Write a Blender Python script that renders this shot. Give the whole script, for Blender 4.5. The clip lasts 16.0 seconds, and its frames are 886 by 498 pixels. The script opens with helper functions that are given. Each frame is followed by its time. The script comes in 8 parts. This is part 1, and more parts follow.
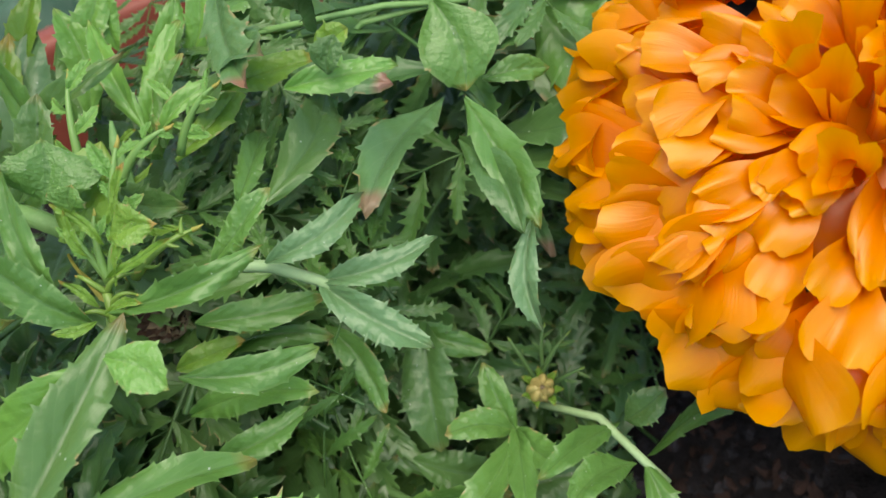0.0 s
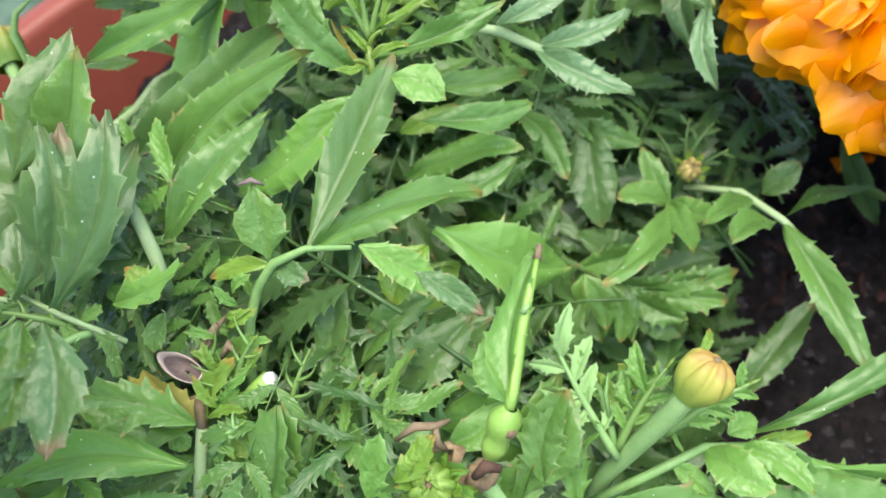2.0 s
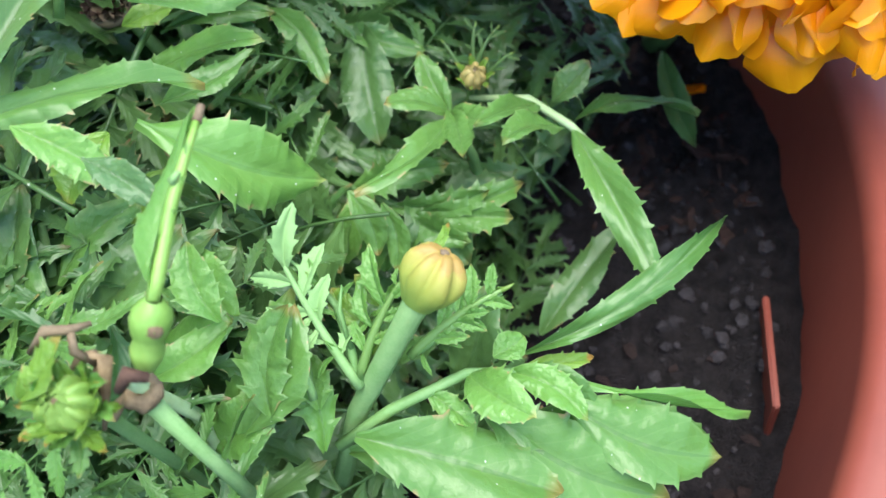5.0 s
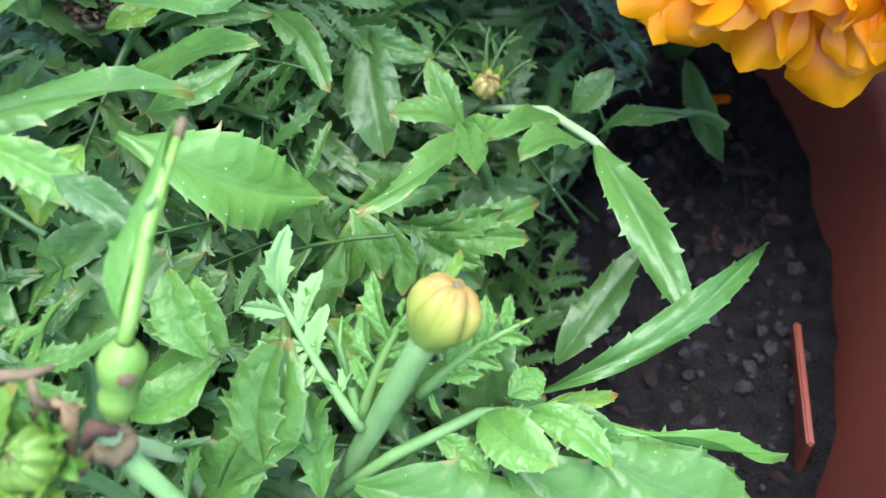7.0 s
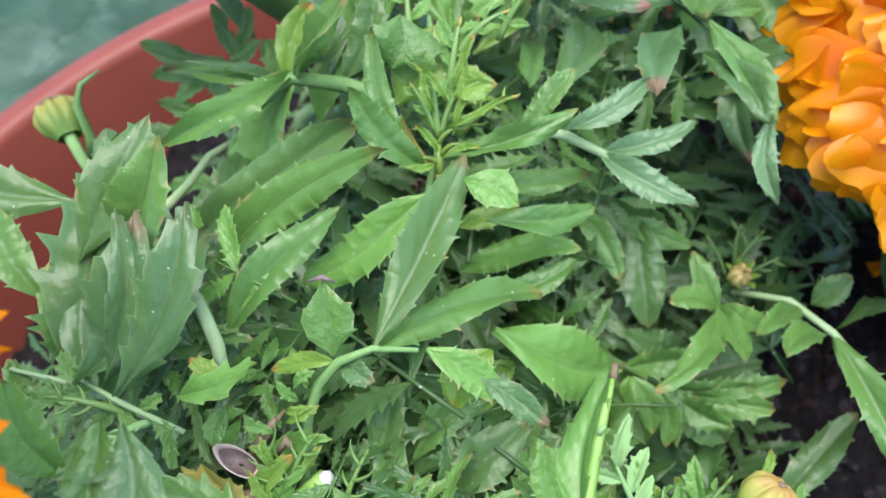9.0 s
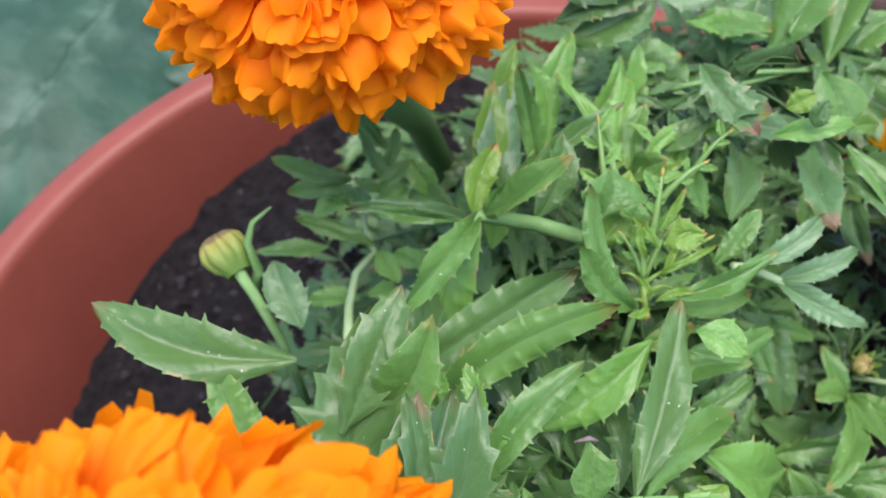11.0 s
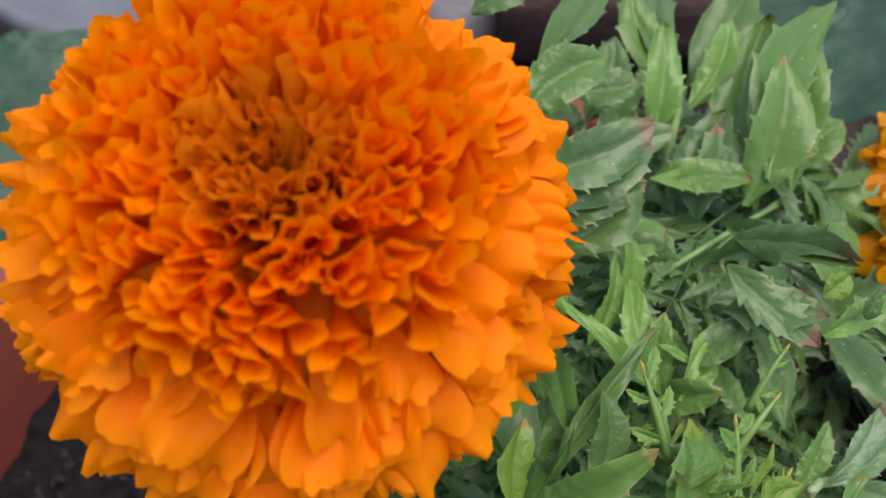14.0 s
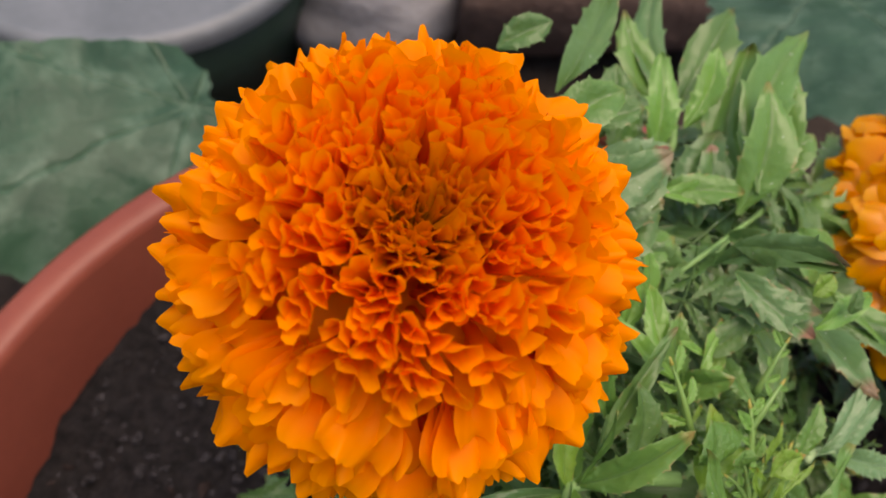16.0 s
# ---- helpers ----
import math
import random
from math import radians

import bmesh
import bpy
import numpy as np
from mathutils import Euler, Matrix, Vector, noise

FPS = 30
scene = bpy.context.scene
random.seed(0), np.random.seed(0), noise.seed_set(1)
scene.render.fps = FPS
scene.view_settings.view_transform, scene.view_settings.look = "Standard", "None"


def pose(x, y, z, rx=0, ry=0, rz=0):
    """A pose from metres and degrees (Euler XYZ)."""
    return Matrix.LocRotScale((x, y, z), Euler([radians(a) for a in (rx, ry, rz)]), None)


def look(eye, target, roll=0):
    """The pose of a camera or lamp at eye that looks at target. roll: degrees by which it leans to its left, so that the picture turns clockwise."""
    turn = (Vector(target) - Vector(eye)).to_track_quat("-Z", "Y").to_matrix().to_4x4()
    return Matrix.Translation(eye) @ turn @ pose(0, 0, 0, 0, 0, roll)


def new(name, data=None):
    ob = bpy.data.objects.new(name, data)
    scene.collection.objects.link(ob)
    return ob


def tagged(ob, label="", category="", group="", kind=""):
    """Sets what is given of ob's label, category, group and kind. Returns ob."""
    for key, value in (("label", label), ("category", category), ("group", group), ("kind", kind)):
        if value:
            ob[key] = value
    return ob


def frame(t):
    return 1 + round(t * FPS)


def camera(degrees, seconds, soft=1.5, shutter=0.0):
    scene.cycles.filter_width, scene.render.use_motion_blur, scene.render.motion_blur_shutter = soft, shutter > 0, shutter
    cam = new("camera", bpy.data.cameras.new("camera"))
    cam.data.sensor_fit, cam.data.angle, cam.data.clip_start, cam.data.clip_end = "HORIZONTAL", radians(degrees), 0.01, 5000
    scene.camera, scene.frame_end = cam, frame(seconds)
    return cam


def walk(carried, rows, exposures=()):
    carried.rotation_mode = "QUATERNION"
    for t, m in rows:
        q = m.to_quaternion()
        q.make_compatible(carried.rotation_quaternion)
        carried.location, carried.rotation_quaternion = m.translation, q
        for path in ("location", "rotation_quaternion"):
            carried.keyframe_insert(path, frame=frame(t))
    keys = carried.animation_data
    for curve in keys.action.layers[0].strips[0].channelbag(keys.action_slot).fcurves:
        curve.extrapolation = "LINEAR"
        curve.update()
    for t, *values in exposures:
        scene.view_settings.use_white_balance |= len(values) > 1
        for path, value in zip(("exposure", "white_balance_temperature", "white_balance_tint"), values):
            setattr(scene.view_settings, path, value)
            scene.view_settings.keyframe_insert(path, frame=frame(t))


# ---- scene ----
cam = camera(54.0, 16.0)
# close focus of a phone lens
cam.data.dof.use_dof, cam.data.dof.focus_distance, cam.data.dof.aperture_fstop = True, 0.128, 26
PATH = [
    (0, (0.1141, -0.0557, 0.4026), (0.0266, 0.1004, 0.1618), -22.56),
    (0.5, (0.1005, -0.0631, 0.404), (0.0135, 0.0915, 0.1621), -22.08),
    (1, (0.0949, -0.0749, 0.4029), (0.0082, 0.078, 0.1598), -21.85),
    (1.5, (0.0913, -0.0981, 0.4052), (0.0084, 0.057, 0.1622), -20.76),
    (2, (0.0866, -0.1118, 0.4102), (0.0058, 0.0461, 0.1682), -20.26),
    (2.5, (0.0819, -0.1151, 0.4251), (0.0017, 0.0444, 0.184), -19.93),
    (3, (0.0858, -0.1188, 0.4229), (0.0078, 0.0425, 0.1823), -19.74),
    (3.5, (0.0989, -0.1216, 0.4148), (0.0245, 0.0415, 0.1743), -19.3),
    (4, (0.107, -0.1238, 0.4071), (0.0354, 0.0402, 0.1663), -18.73),
    (4.5, (0.1122, -0.1162, 0.3893), (0.0459, 0.0484, 0.1473), -17.5),
    (4.7, (0.1141, -0.1133, 0.3824), (0.0523, 0.0524, 0.1401), -16.41),
    (6.8, (0.112, -0.1019, 0.3651), (0.0529, 0.0652, 0.123), -15.37),
    (7, (0.1104, -0.1009, 0.3681), (0.0488, 0.0663, 0.1268), -15.65),
    (7.5, (0.0997, -0.0991, 0.3785), (0.033, 0.0691, 0.1392), -15.71),
    (8, (0.0913, -0.0996, 0.3906), (0.0205, 0.0711, 0.1542), -15.3),
    (8.5, (0.0854, -0.102, 0.4053), (0.0071, 0.0708, 0.1729), -15.84),
    (9, (0.0743, -0.1071, 0.4174), (-0.0044, 0.0652, 0.1847), -15.11),
    (9.5, (0.0683, -0.1111, 0.4306), (-0.0097, 0.0598, 0.1968), -14.97),
    (9.7, (0.0629, -0.1096, 0.4361), (-0.0138, 0.0571, 0.1988), -15.17),
    (11.8, (-0.0054, -0.0785, 0.4569), (-0.0123, 0.0922, 0.2103), -3.41),
    (12, (-0.0075, -0.0725, 0.4591), (-0.0088, 0.0964, 0.2111), -2.72),
    (12.5, (-0.015, -0.0637, 0.4586), (-0.0041, 0.1038, 0.21), -1.31),
    (13, (-0.0215, -0.0488, 0.4545), (0.0022, 0.1155, 0.2046), -0.17),
    (13.5, (-0.0245, -0.0374, 0.4513), (0.0083, 0.123, 0.1999), 0.78),
    (14, (-0.0242, -0.027, 0.4503), (0.0182, 0.1306, 0.1985), 2.43),
    (14.5, (-0.0359, -0.0166, 0.4497), (0.0178, 0.1398, 0.1994), 5.46),
    (15, (-0.0461, -0.0136, 0.4574), (0.0136, 0.1388, 0.2059), 7.41),
    (15.5, (-0.0467, -0.0179, 0.4657), (0.0149, 0.1305, 0.2124), 7.67),
    (16, (-0.0476, -0.0269, 0.4705), (0.0154, 0.1196, 0.2165), 7.91),
]
EXPOSURES = [(0, 1.50, 7300, 5), (1.0, 1.95, 7200, 8), (2.0, 2.08, 7000, 11), (2.6, 1.96, 7050, 11), (4.5, 2.17, 6500, 9), (7, 2.34, 6000, 7), (9.5, 1.86, 6400, 16), (12, 1.76, 6500, 18), (14, 1.20, 7100, 20), (16, 1.24, 8300, 19)]
walk(cam, [(t, look(eye, target, roll)) for t, eye, target, roll in PATH], EXPOSURES)

# ---- world, sun and exposure ----
world = bpy.data.worlds.new("sky")
scene.world = world
world.use_nodes = True
wn = world.node_tree.nodes
wl = world.node_tree.links
sky = wn.new("ShaderNodeTexSky")
sky.sky_type = "NISHITA"
sky.sun_disc = False
sky.sun_elevation = radians(80)
sky.sun_rotation = radians(115)
wl.new(sky.outputs[0], wn["Background"].inputs[0])
wn["Background"].inputs[1].default_value = 0.11
sun_data = bpy.data.lights.new("sun", "SUN")
sun_data.energy = 1.5
sun_data.angle = radians(55)
sun_data.color = (1.0, 0.95, 0.88)
sun = new("sun", sun_data)
sun.matrix_world = look((0, 0, 3), (-0.16, 0.08, 2.0))



# ---- materials ----
def mat(name):
    m = bpy.data.materials.new(name)
    m.use_nodes = True
    nt = m.node_tree
    return m, nt.nodes, nt.links, nt.nodes["Principled BSDF"]


def noise_node(n, l, scale, detail=4.0, coords=None, rough=0.55):
    t = n.new("ShaderNodeTexNoise")
    t.inputs["Scale"].default_value = scale
    t.inputs["Detail"].default_value = detail
    t.inputs["Roughness"].default_value = rough
    if coords is None:
        coords = n.new("ShaderNodeTexCoord").outputs["Object"]
    l.new(coords, t.inputs["Vector"])
    return t.outputs["Fac"]


def ramp(n, l, src, stops):
    r = n.new("ShaderNodeValToRGB")
    e = r.color_ramp.elements
    while len(e) < len(stops):
        e.new(0.5)
    for i, (p, c) in enumerate(stops):
        e[i].position = p
        e[i].color = (*c, 1)
    l.new(src, r.inputs[0])
    return r.outputs[0]


def mix(n, l, fac, a, b, mode="MIX"):
    m = n.new("ShaderNodeMix")
    m.data_type = "RGBA"
    m.blend_type = mode
    for sock, v in ((m.inputs["Factor"], fac), (m.inputs["A"], a), (m.inputs["B"], b)):
        if isinstance(v, (int, float)):
            sock.default_value = v
        elif isinstance(v, tuple):
            sock.default_value = (*v, 1)
        else:
            l.new(v, sock)
    return m.outputs["Result"]


def math_node(n, l, op, a, b=0.0, clamp=False):
    m = n.new("ShaderNodeMath")
    m.operation = op
    m.use_clamp = clamp
    for i, v in enumerate((a, b)):
        if isinstance(v, (int, float)):
            m.inputs[i].default_value = v
        else:
            l.new(v, m.inputs[i])
    return m.outputs[0]


def bump(n, l, bsdf, height, strength=0.3, dist=0.001):
    b = n.new("ShaderNodeBump")
    b.inputs["Strength"].default_value = strength
    b.inputs["Distance"].default_value = dist
    l.new(height, b.inputs["Height"])
    l.new(b.outputs[0], bsdf.inputs["Normal"])
    return b


def translucent(m, n, l, bsdf, colour, amount):
    """Lets part of the light through a thin leaf or petal."""
    t = n.new("ShaderNodeBsdfTranslucent")
    s = n.new("ShaderNodeMixShader")
    s.inputs[0].default_value = amount
    l.new(colour, t.inputs["Color"])
    l.new(bsdf.outputs[0], s.inputs[1])
    l.new(t.outputs[0], s.inputs[2])
    l.new(s.outputs[0], n["Material Output"].inputs[0])


def leaf_material(name, dark, light, rib, tip, tip_at=0.93):
    """Leaf blade: the UV map runs base to tip in x and edge to edge in y."""
    m, n, l, b = mat(name)
    uv = n.new("ShaderNodeUVMap").outputs[0]
    sep = n.new("ShaderNodeSeparateXYZ")
    l.new(uv, sep.inputs[0])
    u, v = sep.outputs[0], sep.outputs[1]
    across = math_node(n, l, "ABSOLUTE", math_node(n, l, "SUBTRACT", v, 0.5))
    rnd = n.new("ShaderNodeObjectInfo").outputs["Random"]
    isl = n.new("ShaderNodeNewGeometry").outputs["Random Per Island"]
    vary = math_node(n, l, "ADD", math_node(n, l, "MULTIPLY", rnd, 0.5), math_node(n, l, "MULTIPLY", isl, 0.5))
    col = ramp(n, l, vary, [(0.1, dark), (0.9, light)])
    blotch = noise_node(n, l, 5, 5)
    col = mix(n, l, math_node(n, l, "MULTIPLY", blotch, 0.55), col, tuple(c * 0.62 for c in dark))
    fine = noise_node(n, l, 45, 3)
    col = mix(n, l, math_node(n, l, "MULTIPLY", fine, 0.13), col, tuple(min(1, c * 1.5) for c in light))
    # sparse pale specks of dust
    vor = n.new("ShaderNodeTexVoronoi")
    vor.inputs["Scale"].default_value = 24
    l.new(n.new("ShaderNodeTexCoord").outputs["Object"], vor.inputs["Vector"])
    sepc = n.new("ShaderNodeSeparateColor")
    l.new(vor.outputs["Color"], sepc.inputs[0])
    speck = math_node(n, l, "MULTIPLY", math_node(n, l, "LESS_THAN", vor.outputs["Distance"], 0.13), math_node(n, l, "GREATER_THAN", sepc.outputs[0], 0.93))
    # side veins, slanted from the midrib towards the tip
    slant = math_node(n, l, "SUBTRACT", math_node(n, l, "MULTIPLY", u, 6.0), math_node(n, l, "MULTIPLY", across, 4.0))
    saw = math_node(n, l, "ABSOLUTE", math_node(n, l, "SUBTRACT", math_node(n, l, "FRACT", slant), 0.5))
    vein = math_node(n, l, "LESS_THAN", saw, 0.045)
    midrib = math_node(n, l, "LESS_THAN", across, 0.03)
    col = mix(n, l, math_node(n, l, "MULTIPLY", vein, 0.10), col, rib)
    near_rib = math_node(n, l, "POWER", math_node(n, l, "SUBTRACT", 1.0, math_node(n, l, "MULTIPLY", across, 2.0), True), 5.0)
    col = mix(n, l, math_node(n, l, "MULTIPLY", near_rib, 0.13), col, rib)
    col = mix(n, l, math_node(n, l, "MULTIPLY", midrib, 0.45), col, tuple(c * 0.8 for c in dark))
    col = mix(n, l, math_node(n, l, "MULTIPLY", speck, 0.7), col, (0.62, 0.68, 0.58))
    # dry, reddish tip and edge teeth
    edge = math_node(n, l, "ADD", u, math_node(n, l, "MULTIPLY", blotch, 0.12))
    dry = n.new("ShaderNodeMapRange")
    dry.inputs["From Min"].default_value = tip_at + 0.03
    dry.inputs["From Max"].default_value = tip_at + 0.11
    l.new(edge, dry.inputs["Value"])
    col = mix(n, l, math_node(n, l, "MULTIPLY", dry.outputs[0], math_node(n, l, "MULTIPLY", rnd, 0.9)), col, tip)
    # pale, thin margin with a few browned stretches
    rim = n.new("ShaderNodeMapRange")
    rim.inputs["From Min"].default_value = 0.43
    rim.inputs["From Max"].default_value = 0.5
    l.new(across, rim.inputs["Value"])
    col = mix(n, l, math_node(n, l, "MULTIPLY", rim.outputs[0], 0.35), col, rib)
    burnt = math_node(n, l, "MULTIPLY", rim.outputs[0], math_node(n, l, "GREATER_THAN", math_node(n, l, "ADD", noise_node(n, l, 7, 2), math_node(n, l, "MULTIPLY", rnd, 0.15)), 0.72))
    col = mix(n, l, math_node(n, l, "MULTIPLY", burnt, 0.8), col, (0.40, 0.27, 0.13))
    l.new(col, b.inputs["Base Color"])
    l.new(math_node(n, l, "ADD", math_node(n, l, "MULTIPLY", blotch, 0.3), 0.18), b.inputs["Roughness"])
    b.inputs["Specular IOR Level"].default_value = 0.50
    swell = math_node(n, l, "MULTIPLY", noise_node(n, l, 5, 2), 1.5)
    h = math_node(n, l, "SUBTRACT", math_node(n, l, "ADD", math_node(n, l, "ADD", swell, math_node(n, l, "MULTIPLY", noise_node(n, l, 26, 3), 0.32)), math_node(n, l, "MULTIPLY", saw, 0.22)), math_node(n, l, "MULTIPLY", midrib, 0.9))
    bump(n, l, b, h, 0.6, 0.0007)
    translucent(m, n, l, b, col, 0.28)
    return m


LEAF = leaf_material("leaf_green", (0.077, 0.196, 0.042), (0.146, 0.307, 0.065), (0.248, 0.383, 0.147), (0.305, 0.209, 0.061))
LEAF_BRIGHT = leaf_material("leaf_bright", (0.112, 0.287, 0.051), (0.187, 0.389, 0.076), (0.314, 0.461, 0.177), (0.449, 0.36, 0.127), 0.95)
LEAF_PALE = leaf_material("leaf_underside", (0.118, 0.244, 0.096), (0.17, 0.303, 0.133), (0.266, 0.37, 0.207), (0.296, 0.185, 0.118))
LEAF_LIME = leaf_material("leaf_lime", (0.135, 0.285, 0.034), (0.205, 0.365, 0.054), (0.285, 0.395, 0.11), (0.435, 0.228, 0.061), 0.88)
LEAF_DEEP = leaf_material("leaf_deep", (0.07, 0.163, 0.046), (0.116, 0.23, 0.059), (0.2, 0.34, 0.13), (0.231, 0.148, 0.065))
# darker copy of the leaf green: shade beneath the canopy put into the colour
LEAF_SHADED = leaf_material("leaf_shaded", (0.049, 0.131, 0.035), (0.09, 0.205, 0.054), (0.181, 0.296, 0.116), (0.272, 0.174, 0.077))
LEAF_PINK = leaf_material("leaf_pink_tip", (0.075, 0.174, 0.056), (0.124, 0.253, 0.084), (0.231, 0.332, 0.153), (0.345, 0.127, 0.112), 0.86)


def plain_material(name, a, b_, scale, rough, bump_s=0.2, bump_d=0.0005, spec=0.4, through_light=0.0):
    m, n, l, b = mat(name)
    f = noise_node(n, l, scale, 6)
    g = noise_node(n, l, scale * 7, 3)
    col = ramp(n, l, math_node(n, l, "ADD", math_node(n, l, "MULTIPLY", f, 0.7), math_node(n, l, "MULTIPLY", g, 0.3)), [(0.3, a), (0.7, b_)])
    l.new(col, b.inputs["Base Color"])
    b.inputs["Roughness"].default_value = rough
    b.inputs["Specular IOR Level"].default_value = spec
    bump(n, l, b, g, bump_s, bump_d)
    if through_light:
        translucent(m, n, l, b, col, through_light)
    return m


STEM = plain_material("stem_green", (0.112, 0.24, 0.068), (0.195, 0.345, 0.12), 160, 0.5, spec=0.3)
STEM_PALE = plain_material("stem_pale", (0.234, 0.359, 0.156), (0.328, 0.452, 0.234), 160, 0.6, spec=0.25)
def bud_material(name, low, mid, top, crease):
    """Green at the stalk and yellow to ochre at the tip, along the bud's own axis."""
    m, n, l, b = mat(name)
    sep = n.new("ShaderNodeSeparateXYZ")
    l.new(n.new("ShaderNodeTexCoord").outputs["Object"], sep.inputs[0])
    along = n.new("ShaderNodeMapRange")
    along.inputs["From Min"].default_value = -0.0042
    along.inputs["From Max"].default_value = 0.0045
    l.new(math_node(n, l, "ADD", sep.outputs[2], math_node(n, l, "MULTIPLY", noise_node(n, l, 420, 3), 0.003)), along.inputs["Value"])
    col = ramp(n, l, along.outputs[0], [(0.15, low), (0.55, mid), (0.92, top), (1.0, crease)])
    fine = noise_node(n, l, 1500, 3)
    col = mix(n, l, math_node(n, l, "MULTIPLY", fine, 0.3), col, low)
    l.new(col, b.inputs["Base Color"])
    b.inputs["Roughness"].default_value = 0.45
    b.inputs["Specular IOR Level"].default_value = 0.35
    bump(n, l, b, fine, 0.25, 0.0003)
    translucent(m, n, l, b, col, 0.15)
    return m


BUD = bud_material("bud_yellow", (0.20, 0.32, 0.06), (0.34, 0.38, 0.07), (0.44, 0.38, 0.09), (0.40, 0.24, 0.07))
BUD_SOFT = bud_material("bud_olive", (0.13, 0.25, 0.05), (0.25, 0.31, 0.06), (0.40, 0.36, 0.08), (0.22, 0.13, 0.06))
BUD_TAN = plain_material("bud_tan", (0.26, 0.24, 0.07), (0.42, 0.31, 0.12), 220, 0.5)
BUD_RIB = plain_material("bud_green", (0.12, 0.24, 0.04), (0.208, 0.32, 0.064), 220, 0.45)
BUD_STALK = plain_material("bud_stalk_green", (0.16, 0.32, 0.10), (0.25, 0.41, 0.16), 260, 0.6, spec=0.25)
POD = plain_material("pod_green", (0.15, 0.31, 0.05), (0.24, 0.41, 0.09), 180, 0.4)
DRY = plain_material("dry_brown", (0.10, 0.072, 0.040), (0.25, 0.19, 0.115), 260, 0.8)
DARK_DRY = plain_material("withered_dark", (0.035, 0.018, 0.012), (0.13, 0.07, 0.045), 260, 0.85)
CREAM = plain_material("dry_cream", (0.42, 0.33, 0.27), (0.58, 0.49, 0.42), 300, 0.8)
LINING = plain_material("dry_lining", (0.075, 0.055, 0.052), (0.30, 0.24, 0.225), 420, 0.8)
CUT = plain_material("cut_white", (0.48, 0.47, 0.42), (0.66, 0.65, 0.60), 300, 0.8)
YELLOW = plain_material("yellowed_leaf", (0.448, 0.352, 0.08), (0.336, 0.368, 0.08), 120, 0.55, through_light=0.25)
PURPLE = plain_material("withered_tissue", (0.11, 0.075, 0.04), (0.30, 0.22, 0.12), 300, 0.8)


def petal_material(name, base, edge, deep, spec=0.14, rough=0.55):
    m, n, l, b = mat(name)
    uv = n.new("ShaderNodeUVMap").outputs[0]
    sep = n.new("ShaderNodeSeparateXYZ")
    l.new(uv, sep.inputs[0])
    rnd = n.new("ShaderNodeObjectInfo").outputs["Random"]
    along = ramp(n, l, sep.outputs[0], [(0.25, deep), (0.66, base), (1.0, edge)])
    col = mix(n, l, math_node(n, l, "MULTIPLY", rnd, 0.5), along, edge)
    stre = n.new("ShaderNodeTexNoise")
    stre.inputs["Scale"].default_value = 1.0
    mapn = n.new("ShaderNodeMapping")
    mapn.inputs["Scale"].default_value = (1.5, 34.0, 1.0)
    l.new(uv, mapn.inputs["Vector"])
    l.new(mapn.outputs[0], stre.inputs["Vector"])
    col = mix(n, l, math_node(n, l, "MULTIPLY", stre.outputs["Fac"], 0.20), col, deep)
    l.new(col, b.inputs["Base Color"])
    b.inputs["Roughness"].default_value = rough
    b.inputs["Specular IOR Level"].default_value = spec
    bump(n, l, b, stre.outputs["Fac"], 0.22, 0.0004)
    translucent(m, n, l, b, col, 0.46)
    return m


PETAL = petal_material("petal_orange", (0.93, 0.245, 0.002), (0.97, 0.325, 0.003), (0.90, 0.19, 0.001))
PETAL_GOLD = petal_material("petal_golden", (0.78, 0.255, 0.001), (0.88, 0.41, 0.003), (0.74, 0.17, 0.001), 0.5, 0.30)
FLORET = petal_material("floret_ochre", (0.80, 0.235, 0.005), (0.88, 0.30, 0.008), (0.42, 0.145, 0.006))

